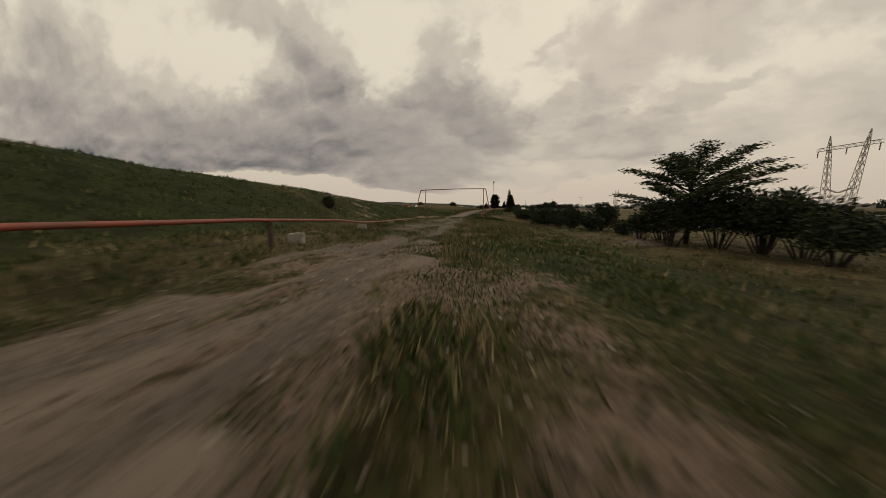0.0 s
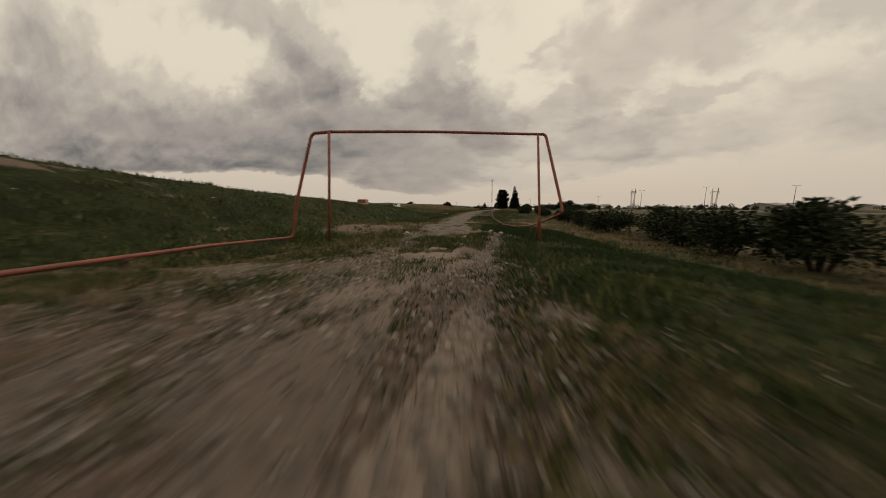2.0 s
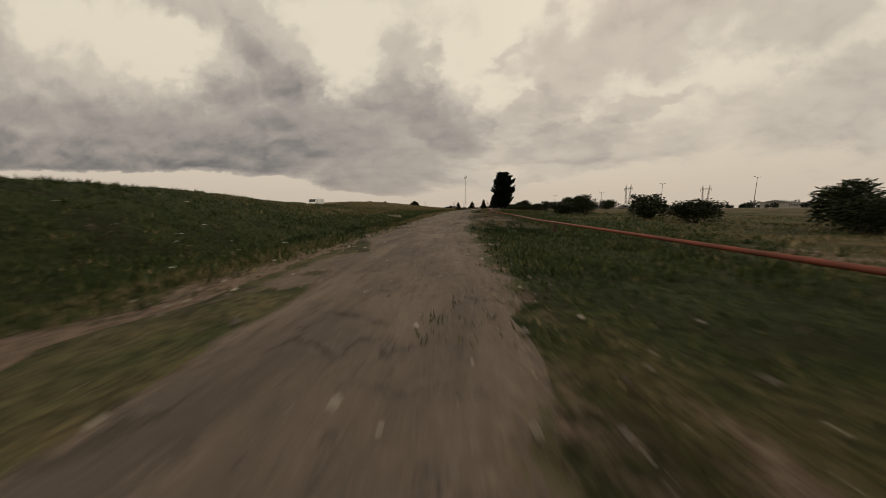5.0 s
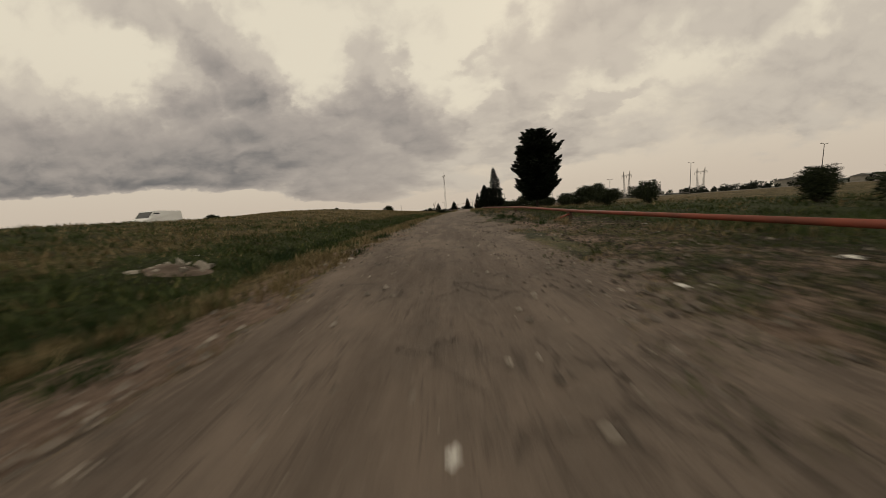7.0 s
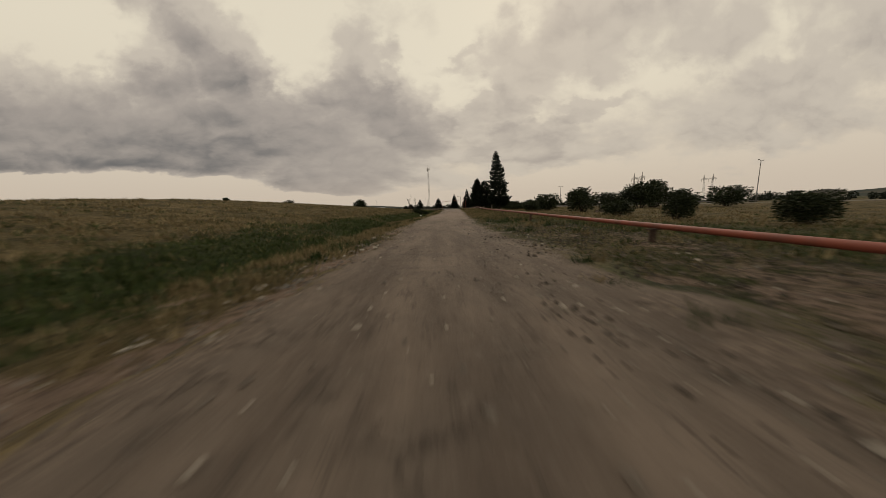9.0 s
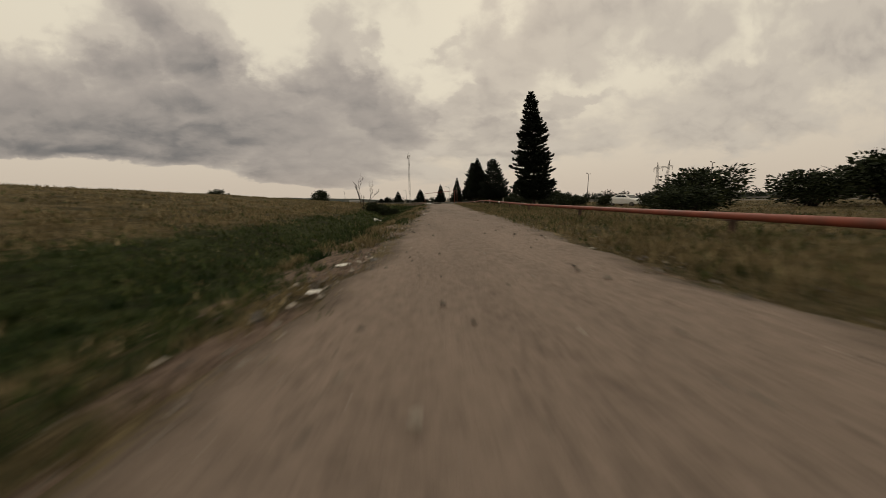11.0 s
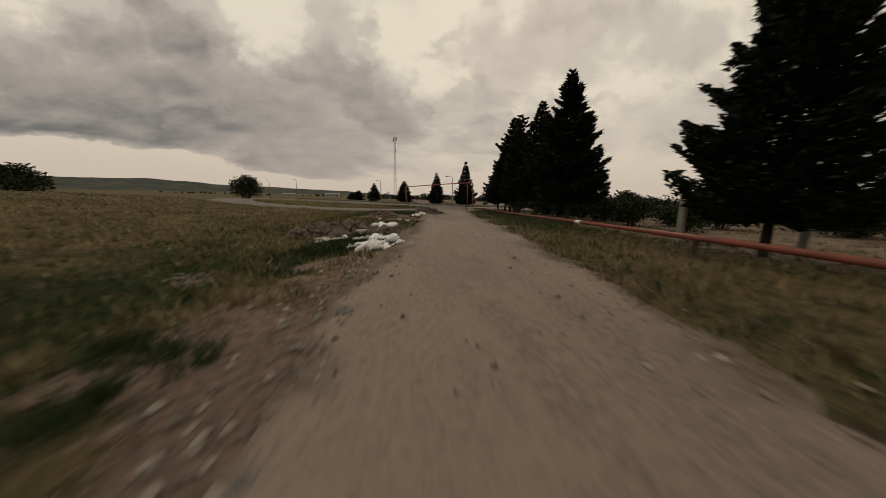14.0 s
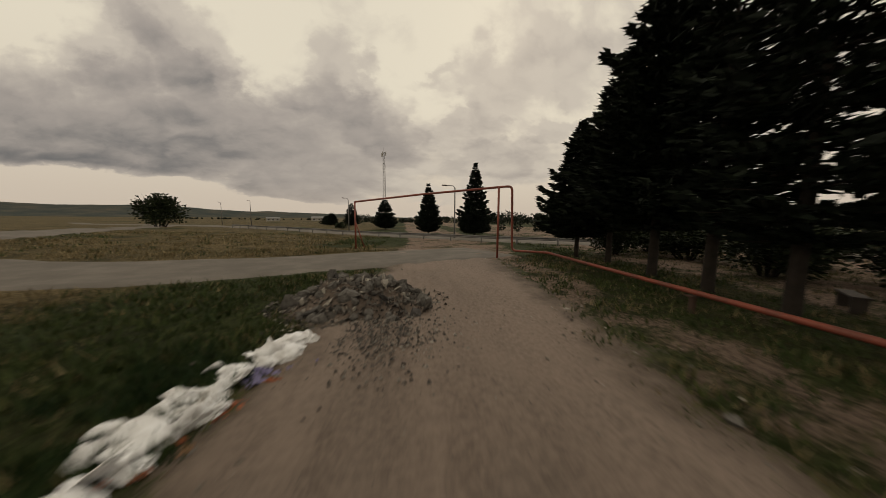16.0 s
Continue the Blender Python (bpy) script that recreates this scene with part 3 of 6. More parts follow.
_grown = np.clip(0.75 * np.exp(-((_s - 0.05) / 0.20) ** 2) * smooth((fbm(_x, _y * 0.5, 1.1, 54) + 0.25) / 0.3) * smooth((30 - _y) / 5) * smooth((_y - 7) / 6) + (0.26 + 0.62 * smooth((fbm(_x, _y * 0.6, 1.6, 56) + 0.02) / 0.2)) * smooth((-0.15 - _s) / 0.3) * smooth((_y - 70) / 6) * smooth((100 - _y) / 8) + 0.95 * overgrown(_x, _y) + 0.72 * np.clip((np.abs(_s) - 0.58) / 0.62, 0, 1) * (1 - 0.18 * (_s > 0) * smooth((_y - 100) / 10) * smooth((172 - _y) / 14)) + 0.12 * fbm(_x, _y, 1.3, 51) + (0.10 + 0.22 * smooth((fbm(_x, _y, 3.0, 53) + 0.05) / 0.3) + 0.30 * smooth((fbm(_x, _y * 0.7, 2.4, 59) - 0.04) / 0.18)) * smooth((_s - 0.75) / 0.2) * smooth((_y - 98) / 8) * smooth((176 - _y) / 16) + 0.22 * smooth((fbm(_x, _y, 2.2, 52) - 0.1) / 0.3) * smooth((100 - _y) / 20), 0, 1)
for _name, _mask in (("dust", np.clip(smooth((_y - 150) / 45) * np.clip(0.75 + 0.5 * fbm(_x * 3, _y, 9, 49), 0, 1) + (0.25 + 0.75 * smooth((fbm(_x, _y * 0.6, 1.3, 63) + 0.05) / 0.25)) * smooth((50 - _y) / 4) * smooth((_y - 16) / 8) * smooth((0.95 - np.abs(_s)) / 0.5) + 0.3 * lanes(_x, _y), 0, 1)), ("grown", _grown * (1 - 0.8 * lanes(_x, _y))), ("dry", masks(_x, _y)[0])):
    me.attributes.new(_name, "FLOAT", "POINT").data.foreach_set("value", _mask.ravel())
road = tagged(new("road", me), "dusty packed dirt road with ruts and cracks", "road", kind="structure")


# ---- building of parts ----
def thing(name, label, category, group="", at=(0, 0, 0), turn=0.0, kind=""):
    e = new(name)
    e.empty_display_size = 0.2
    e.matrix_world = pose(*at, 0, 0, turn)
    return tagged(e, label, category, group, kind)


def mesh_part(name, me, parent, label=""):
    ob = new(name, me)
    ob.parent = parent
    if label:
        tagged(ob, label)
    return ob


def part(name, bm, mat, parent, label="", smooth_faces=False):
    me = bpy.data.meshes.new(name)
    bm.to_mesh(me)
    bm.free()
    me.materials.append(mat)
    if smooth_faces:
        me.shade_smooth()
    return mesh_part(name, me, parent, label)


def soup(name, verts, faces, mat):
    me = bpy.data.meshes.new(name)
    me.from_pydata(verts.tolist() if hasattr(verts, "tolist") else verts, [], faces.tolist() if hasattr(faces, "tolist") else faces)
    me.materials.append(mat)
    return me


def box(bm, size, at=(0, 0, 0), turn=(0, 0, 0), bevel=0.0):
    g = bmesh.ops.create_cube(bm, size=1.0, matrix=pose(*at, *turn) @ Matrix.Diagonal((*size, 1)))
    if bevel:
        edges = list({e for v in g["verts"] for e in v.link_edges})
        bmesh.ops.bevel(bm, geom=edges, offset=bevel, segments=2, affect="EDGES")


def tube(bm, path, radii, sides=10, caps=True):
    """A round bar along points."""
    pts = [Vector(p) for p in path]
    radii = radii if isinstance(radii, (list, tuple)) else [radii] * len(pts)
    rings, side = [], None
    for i, p in enumerate(pts):
        t = (pts[min(i + 1, len(pts) - 1)] - pts[max(i - 1, 0)]).normalized()
        if side is None:
            side = t.orthogonal().normalized()
        side = (side - t * side.dot(t)).normalized()
        up = t.cross(side)
        rings.append([bm.verts.new(p + radii[i] * (math.cos(a) * side + math.sin(a) * up)) for a in (2 * math.pi * k / sides for k in range(sides))])
    for a, b in zip(rings, rings[1:]):
        for k in range(sides):
            f = bm.faces.new((a[k], a[(k + 1) % sides], b[(k + 1) % sides], b[k]))
            f.smooth = True
    if caps:
        bm.faces.new(rings[0][::-1])
        bm.faces.new(rings[-1])


def bend(path, radius=0.35, steps=5):
    """Round the inner corners of a path."""
    pts = [Vector(p) for p in path]
    out = [pts[0]]
    for a, b, c in zip(pts, pts[1:], pts[2:]):
        i, o = (a - b).normalized() * radius, (c - b).normalized() * radius
        for k in range(steps + 1):
            s = k / steps
            out.append((b + i) * (1 - s) ** 2 + b * 2 * s * (1 - s) + (b + o) * s * s)
    return out + [pts[-1]]


PAVED = []


def on_paving(x, y):
    """Whether places lie on the side road or the highway."""
    hit = np.zeros(len(x), bool)
    for pts, half in PAVED:
        for (ax, ay), (bx, by) in zip(pts, pts[1:]):
            ux, uy = bx - ax, by - ay
            q = np.clip(((x - ax) * ux + (y - ay) * uy) / (ux * ux + uy * uy), 0, 1)
            hit |= np.hypot(x - ax - q * ux, y - ay - q * uy) < half
    return hit


def strip(name, centre, width, lift, mat, label, category):
    """A paved strip along points of the plan, laid on the ground."""
    PAVED.append((centre, width / 2 + 0.3))
    pts = np.array(centre, float)
    leg = np.r_[0, np.cumsum(np.hypot(*np.diff(pts, axis=0).T))]
    at = np.arange(0, leg[-1], 1.5)
    px, py = np.interp(at, leg, pts[:, 0]), np.interp(at, leg, pts[:, 1])
    for _ in range(6):
        px[1:-1], py[1:-1] = (px[:-2] + 2 * px[1:-1] + px[2:]) / 4, (py[:-2] + 2 * py[1:-1] + py[2:]) / 4
    tx, ty = np.gradient(px), np.gradient(py)
    n = np.hypot(tx, ty)
    s = np.linspace(-1, 1, 13)
    x = px[:, None] - (ty / n)[:, None] * s * width / 2 * (1 + 0.05 * vnoise(at, at * 0, 4, 5))[:, None]
    y = py[:, None] + (tx / n)[:, None] * s * width / 2
    z = ground_z(x, y) + lift - 0.12 * (np.abs(s) > 0.95)
    return tagged(new(name, sheet(name, x, y, z, mat)), label, category, kind="structure")


strip("side_road", [(12, 290), (6, 287.5), (0, 284.6), (-9, 281.6), (-17, 282), (-26, 289), (-37, 311), (-56, 348), (-86, 395)], 7.0, 0.07, ASPHALT, "worn grey asphalt side road curving away through grass", "road")
strip("highway", [(118, 60), (112, 150), (95, 212), (70, 254), (47, 280), (4, 315), (-40, 352), (-120, 420), (-260, 540)], 8.5, 0.12, ASPHALT, "grey asphalt highway behind a steel guard rail", "road")


# ---- the pipeline ----
pipeline = thing("gas_pipeline", "rust-red painted steel gas pipeline on low supports", "pipeline")


def pipe_part(name, path, r, mat=PIPE_PAINT, sides=12, label=""):
    bm = bmesh.new()
    tube(bm, path, r, sides)
    return part(name, bm, mat, pipeline, label)


WEST = [(5.7, -26, 2.0), (2.1, -6, 1.82), (0.87, 0.9, 1.74), (0.1, 5.2, 1.62), (-0.48, 8.5, 1.46), (-1.06, 11.7, 1.30), (-1.7, 15.4, 0.98), (-2.2, 18, 0.88), (-2.95, 22.2, 0.72), (-3.6, 26, 0.64), (-4.5, 31.5, 0.46), (-5.4, 36, 0.37), (-7.1, 43, 0.16), (-8.3, 47.9, -0.12)]
EAST = [(4.95, 51.3, 1.08), (4.6, 53.4, 0.62), (4.07, 55.9, 0.13), (3.4, 61.5, -0.29), (2.4, 68, -0.46), (1.85, 76, -0.43), (1.2, 85, -0.42), (0.8, 105, -0.37), (0.65, 114.7, -0.2), (0.37, 117.7, -0.17), (0.1, 130, 0.08), (0.7, 142, 0.36), (2.2, 165, 0.5),
        (4.2, 184, 0.55), (5.6, 197, 0.55), (7.5, 212, 0.57), (8.6, 222, 0.72), (10.2, 238, 0.95), (11.2, 246, 0.88), (12.5, 259, 0.62), (13.0, 270, 0.45), (13.8, 279, 0.36), (14.2, 284, 0.34)]
pipe_part("pipe", WEST, 0.055)
cut = 7
pipe_part("pipe", EAST[:5], 0.050)
pipe_part("pipe", EAST[4:6], 0.045, PIPE_YELLOW, label="faded ochre pipe run")
pipe_part("pipe", EAST[5:cut], 0.045)
pipe_part("pipe", EAST[cut - 1 : cut + 2], 0.052)
pipe_part("pipe", EAST[cut + 1 : cut + 3], 0.042)
pipe_part("pipe", EAST[cut + 2 :], [0.070 if p[1] < 140 else 0.08 if p[1] < 180 else 0.10 if p[1] < 262 else 0.072 for p in EAST[cut + 2 :]])
pipe_part("riser", bend([(-8.3, 47.9, -0.12), (-8.25, 48.1, -0.12), (-8.0, 48.2, 1.6), (-7.3, 48.7, 4.9), (-6.3, 48.75, 4.95)], 0.25), 0.075)
pipe_part("crossbar", [(-6.4, 48.75, 4.95), (-3, 50.0, 5.12), (-1.2, 50.7, 5.2), (1.5, 51.7, 5.26), (3.9, 52.5, 5.3)], 0.07, label="long crossbar sagging at its joints")
pipe_part("riser", bend([(3.8, 52.5, 5.3), (4.15, 52.5, 5.3), (4.97, 51.45, 1.5), (4.97, 51.25, 1.08), (4.7, 52.9, 0.72)], 0.22), 0.075)
for foot, top in (((-6.5, 48.4, -0.6), (-6.3, 48.6, 4.9)), ((3.92, 50.8, -0.7), (3.75, 52.4, 5.25))):
    pipe_part("post", [foot, top], 0.065, PIPE_PAINT, 10)
pipe_part("brace", [(3.85, 52.0, -0.6), (3.84, 51.05, 0.9)], 0.05, PIPE_PAINT, 8)
# the second crossing, over the side road
pipe_part("riser", bend([(14.2, 283.8, 0.34), (14.2, 284.3, 0.34), (12.6, 285.9, 0.3), (12.5, 285.95, 4.42), (11.6, 286.6, 4.38)], 0.3), 0.075)
pipe_part("crossbar", [(11.7, 286.5, 4.38), (7, 289.6, 4.1), (1.65, 293.0, 3.66)], 0.075)
for x, y, top in ((11.75, 286.3, 4.4), (1.65, 293.0, 3.7)):
    pipe_part("post", [(x, y, gz(x, y) - 0.3), (x, y, top)], 0.07, PIPE_PAINT, 10)
pipe_part("brace", [(2.35, 293.3, gz(2.4, 293) - 0.1), (1.68, 293.0, 2.0)], 0.05, PIPE_PAINT, 8)


def along(path, want_y):
    ys = [p[1] for p in path]
    return [float(np.interp(want_y, ys, [p[k] for p in path])) for k in (0, 1, 2)]


for path, spots in ((WEST, (-4, 6.1, 19.5, 28, 40.5)), (EAST, (55.9, 61.5, 74, 88, 101, 114, 131, 145, 158, 171, 184.6, 193, 201.5, 211.6, 219.2, 229, 239, 248, 257, 265.4, 275))):
    for y in spots:
        x, y, z = along(path, y)
        bm = bmesh.new()
        low = gz(x, y)
        box(bm, (0.14, 0.12, z - low + 0.12), (x, y, (z + low) / 2 - 0.16), bevel=0.012)
        box(bm, (0.34, 0.2, 0.035), (x, y, z - (0.108 if y > 140 else 0.08 if y > 117 else 0.055)))
        part("support", bm, DARK_STEEL, pipeline)
x, y, z = along(EAST, 131)
pipe_part("brace", [(x - 0.9, y - 0.1, gz(x - 0.9, y) - 0.05), (x - 0.05, y, z - 0.15)], 0.05)
for y in (116.4, 225, 256):
    x, y, z = along(EAST, y)
    bm = bmesh.new()
    tube(bm, [(x - 0.01, y - (0.3 if y > 140 else 0.12), z), (x + 0.01, y + (0.3 if y > 140 else 0.12), z)], 0.117 if y > 140 else 0.068, 12)
    part("joint_band", bm, PIPE_YELLOW if y < 120 else SACK, pipeline, "ochre joint band" if y < 120 else "white marking band")


# ---- trees ----
def rng(seed):
    return np.random.default_rng(seed)


def sprays(centres, aims, long, wide, r):
    """Flat rhombic sprays: each at a centre, along an aim, rolled at random."""
    n = len(centres)
    aims = aims / np.linalg.norm(aims, axis=1, keepdims=True)
    across = np.cross(aims, r.normal(size=(n, 3)))
    across /= np.linalg.norm(across, axis=1, keepdims=True) + 1e-9
    L, Wd = long * (0.6 + 0.8 * r.random((n, 1))), wide * (0.6 + 0.8 * r.random((n, 1)))
    v = np.stack([centres - aims * L * 0.4, centres + across * Wd, centres + aims * L, centres - across * Wd], 1).reshape(-1, 3)
    k = np.arange(n)[:, None] * 4
    return v, np.concatenate([k + [0, 1, 2], k + [0, 2, 3]], 1).reshape(-1, 3)


def conifer(x, y, height, radius, bare=1.2, power=0.9, belly=0.12, seed=1, whorls=34, lean=0.0, label="", density=1.0, up=0.35, sway=0.0, oval=False, fine=1.0):
    """A dark conifer: tapered trunk, whorled limbs and a crown of many flat sprays."""
    r = rng(seed)
    low = gz(x, y)
    t = thing("conifer", label, "tree", "roadside conifers", (x, y, low))
    bm = bmesh.new()
    girth = 0.045 + height * 0.0105
    tube(bm, [(0, 0, -0.3), (0, 0, 0.1), (0.02 * height * lean * 0.3, 0, height * 0.4), (lean * 0.02 * height, 0, height * 0.97)], [girth * 1.5, girth * 1.1, girth * 0.7, 0.02], 9)
    wood = bmesh.new()
    limbs = []
    whorls = int(whorls * (0.80 if height > 9 else 1.1))
    for k in range(whorls):
        s = (k + r.random() * 0.6) / whorls
        z = bare + (height * 0.985 - bare) * s
        reach = radius * (math.sqrt(max(0.03, 1 - ((s - 0.42) / 0.60) ** 2)) if oval else min((1 - s) ** power, (s + belly) / (belly + 0.10))) * (1 + 0.10 * math.sin(s * 23 + seed))
        count = int(5 + 5 * reach / radius + r.integers(0, 2))
        a0 = r.random() * 6.28
        for j in range(count):
            a = a0 + 6.283 * j / count + r.normal() * 0.25
            L = max(0.10, reach * (0.66 + 0.46 * r.random()))
            if r.random() < 0.10:
                L *= 1.16
            limbs.append((z, a, L * (1 + sway * math.cos(a - 0.3))))
    C, A = [], []
    for z, a, L in limbs:
        n = max(8, int(L * (44 if y < 300 else 62) * density))
        q = np.sqrt(r.random(n)) * 0.97 + 0.03
        drop = L * (-0.16 * q + up * 0.75 * q**3)
        side = np.array([-math.sin(a), math.cos(a), 0])
        out = np.array([math.cos(a), math.sin(a), 0])
        spread = L * 0.20 * (1.12 - q) + 0.08
        c = out * (L * q)[:, None] + side * (r.normal(size=n) * spread)[:, None]
        c[:, 2] += z + drop + r.normal(size=n) * 0.09 * (0.4 + L * 0.15)
        c[:, 0] += lean * 0.02 * z
        ai = out + side * (r.normal(size=n) * 0.55)[:, None]
        ai[:, 2] += r.normal(size=n) * 0.22 + up * q**2 * 0.9 - 0.1
        C.append(c), A.append(ai)
        tip = Vector((math.cos(a) * L * 0.8 + lean * 0.02 * z, math.sin(a) * L * 0.8, z - L * 0.05))
        if L > 0.9:
            tube(wood, [(lean * 0.02 * z, 0, z), Vector((lean * 0.02 * z, 0, z)).lerp(tip, 0.5) - Vector((0, 0, L * 0.05)), tip], [0.045, 0.03, 0.012], 4, False)
    part("trunk", bm, BARK, t)
    tagged(part("branchwork", wood, BARK, t), "dark bare inner limbs", kind="stuff")
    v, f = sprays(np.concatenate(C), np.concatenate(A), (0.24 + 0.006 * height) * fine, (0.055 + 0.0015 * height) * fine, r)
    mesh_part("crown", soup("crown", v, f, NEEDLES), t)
    return t


conifer(3.85, 147.4, 8.4, 2.15, 1.3, 0.42, 0.30, 11, 30, 0.0, "dark broad wind-shaped conifer beside the pipeline", 1.15, 0.5, 0.0, True)
conifer(13.9, 225.0, 15.2, 3.15, 1.0, 0.66, 0.12, 12, 56, -3.6, "tall dark pointed fir behind the red pipe", 1.7, 0.35, fine=0.72)
conifer(14.9, 248.4, 9.9, 3.45, 1.3, 0.58, 0.22, 13, 38, -2.0, "dark ragged fir with upswept branch tips", 1.4, 0.55, 0.05, fine=0.8)
conifer(15.0, 261.9, 12.1, 3.5, 1.8, 0.80, 0.15, 14, 48, -3.2, "tall dark fir in a dense row", 1.7, 0.5, -0.06, fine=0.8)
conifer(16.0, 270.0, 12.5, 2.7, 1.9, 0.66, 0.15, 15, 40, 0.0, "dark fir with bare lower trunk in a dense row", 1.45, 0.5, fine=0.8)
conifer(15.8, 274.4, 12.2, 3.0, 2.0, 0.62, 0.15, 16, 28, 0.0, "open-branched dark fir with gaps in its crown", 0.62, 0.45)
conifer(16.3, 276.9, 13.2, 2.3, 2.2, 0.75, 0.15, 17, 30, 0.0, "slim open-branched fir standing above its row", 0.45, 0.4)
conifer(16.7, 279.6, 13.4, 3.2, 2.2, 0.55, 0.15, 18, 40, 0.0, "dark full fir in a dense row", 1.0, 0.4)
conifer(17.2, 283.0, 10.2, 3.0, 2.0, 0.65, 0.15, 19, 34, 0.0, "dark fir with bare lower trunk in a dense row", 1.0, 0.45)
conifer(16.8, 285.4, 8.8, 2.8, 1.5, 0.8, 0.15, 20, 28, 0.0, "smaller dark fir at the end of its row", 1.0, 0.4)
conifer(16.6, 311.2, 11.4, 3.1, 0.5, 0.95, 0.12, 21, 52, 0.0, "pointed dark fir on the grass past the guard rail", 1.0, 0.35)
conifer(10.1, 318.6, 8.9, 2.7, 0.5, 0.85, 0.12, 22, 30, 0.0, "pointed dark fir on the grass past the guard rail", 1.0, 0.35)
conifer(1.3, 338.6, 7.6, 3.0, 0.5, 0.62, 0.12, 23, 26, 0.0, "rounded dark fir beyond the highway", 0.9, 0.35)
conifer(-11.8, 369.0, 7.9, 3.2, 0.4, 0.75, 0.12, 24, 24, 0.0, "dark fir beyond the highway", 0.9, 0.35)
conifer(-19.0, 372.0, 4.5, 2.6, 0.3, 0.5, 0.2, 25, 16, 0.0, "low dark fir beyond the highway", 0.9, 0.35)
conifer(-24.0, 385.0, 3.6, 2.4, 0.3, 0.5, 0.2, 26, 14, 0.0, "low dark fir beyond the highway", 0.9, 0.35)


def bush(x, y, height, radius, seed, label, mat=LEAVES, leaf=0.11, count=3600, gap=0.5, lift=0.28):
    """A many-stemmed shrub: stems from the ground, leaves in uneven clumps."""
    r = rng(seed)
    t = thing("bush", label, "bush", "", (x, y, gz(x, y)))
    bm = bmesh.new()
    C, A = [], []
    clumps = 26
    for k in range(clumps):
        a, q = r.random() * 6.28, math.sqrt(r.random())
        top = np.array([math.cos(a) * q * radius * 0.86, math.sin(a) * q * radius * 0.86, height * (lift + (0.9 - lift) * r.random() * (1.15 - 0.5 * q * q))])
        if k % 2 == 0:
            foot = (top[0] * 0.22, top[1] * 0.22, -0.1)
            tube(bm, [foot, (top[0] * 0.55, top[1] * 0.55, top[2] * 0.5), tuple(top)], [0.05, 0.035, 0.012], 5, False)
        n = count // clumps
        p = np.clip(r.normal(size=(n, 3)), -1.6, 1.6) * np.array([radius * 0.21, radius * 0.21, height * 0.125]) + top
        C.append(p), A.append((p - top) * [1, 1, 0.6] + r.normal(size=(n, 3)) * 0.12 + [0, 0, 0.08])
    c = np.concatenate(C)
    keep = c[:, 2] > height * (0.12 * gap + 1.1 * (lift - 0.28))
    v, f = sprays(c[keep], np.concatenate(A)[keep], leaf * 1.6, leaf * 0.6, r)
    part("branchwork", bm, BARK, t)
    mesh_part("foliage", soup("foliage", v, f, mat), t)
    return t


kinds = [bush(16.0, 45.5, 2.8, 1.8, 31, "dark dense roadside shrub at the field edge"), bush(15.0, 50.0, 2.8, 1.7, 32, "dark dense roadside shrub at the field edge"), bush(14.6, 54.2, 2.4, 1.9, 33, "dark round roadside shrub at the field edge"),
         bush(20.0, 23.2, 3.6, 2.0, 34, "tall dark thicket shrub on bare thin stems", gap=1.0, lift=0.46)]


def bush_at(k, x, y, s=1.0, tall=1.0, label=""):
    b = copy_thing(kinds[k], pose(x, y, gz(x, y) - 0.03, 0, 0, (x * 37 + y * 53) % 360) @ Matrix.Diagonal((s, s, s * tall, 1)))
    if label:
        tagged(b, label)
    return b


for k, (x, y, s) in enumerate([(14.7, 58.2, 0.95), (14.4, 61.6, 0.85), (12.5, 65.4, 1.0), (12.3, 68.4, 0.6), (11.9, 72.3, 0.68), (12.4, 81.8, 0.95), (12.7, 88.0, 0.55), (16.9, 41.0, 0.95), (18.1, 36.6, 0.9), (15.6, 100.0, 0.7),
                             (18.3, 103, 0.9), (13.4, 108, 0.8), (13.0, 113, 0.85), (10.8, 121.4, 0.80), (10.0, 124.6, 0.72), (9.3, 126.0, 0.60), (12.4, 151.5, 0.5), (12.8, 157, 0.55), (13.4, 163, 0.6), (13.2, 170, 0.6), (13.6, 177, 0.7), (20.1, 32.0, 0.62), (19.6, 38.2, 1.15)]):
    bush_at(k % 3, x, y, s, 0.95 + 0.1 * math.sin(k * 2.1))
for k, (x, y, s) in enumerate([(51, 201, 1.5), (43, 209, 1.8),
                             (14.4, 203.0, 0.8), (16.4, 205.6, 0.95), (18.0, 191.0, 1.25), (38.0, 206.0, 1.9), (34.0, 209.5, 1.5), (46.5, 205.0, 1.5), (17.4, 208.6, 0.6), (18.9, 206.0, 1.2),
                             (16.2, 221.8, 0.5), (16.6, 219.0, 0.6), (18.0, 216.2, 0.42), (19.2, 226.5, 0.6), (17.6, 229, 0.7), (20.5, 234, 0.9), (19.4, 240.2, 0.95), (29.5, 246.0, 1.1), (30.6, 254.4, 0.9), (33.6, 255.5, 1.05), (27.2, 259.4, 1.1), (25.6, 262.4, 0.8),
                             (23.6, 266.7, 0.95), (20.8, 261.6, 0.9), (22.4, 271, 0.9), (24.6, 276, 1.1), (21.6, 257.6, 0.8), (21.4, 266, 0.9), (22.0, 279, 1.0), (23.6, 284, 1.1), (20.8, 287, 0.9), (26.5, 270, 1.1), (26.8, 281, 1.2), (25.0, 288, 1.1), (21.0, 274, 0.7)]):
    bush_at(k % 3, x, y, s, 0.9 + 0.15 * math.sin(k * 1.7), "dark shrub in the rough field beyond the pipeline")
for x, y, s, tall in ((10.45, 129.6, 0.26, 2.1), (10.8, 130.0, 0.30, 1.9), (11.1, 141.0, 0.40, 1.7), (11.0, 146.8, 0.45, 1.3)):
    bush_at(0, x, y, s, tall, "small upswept shrub at the field edge")
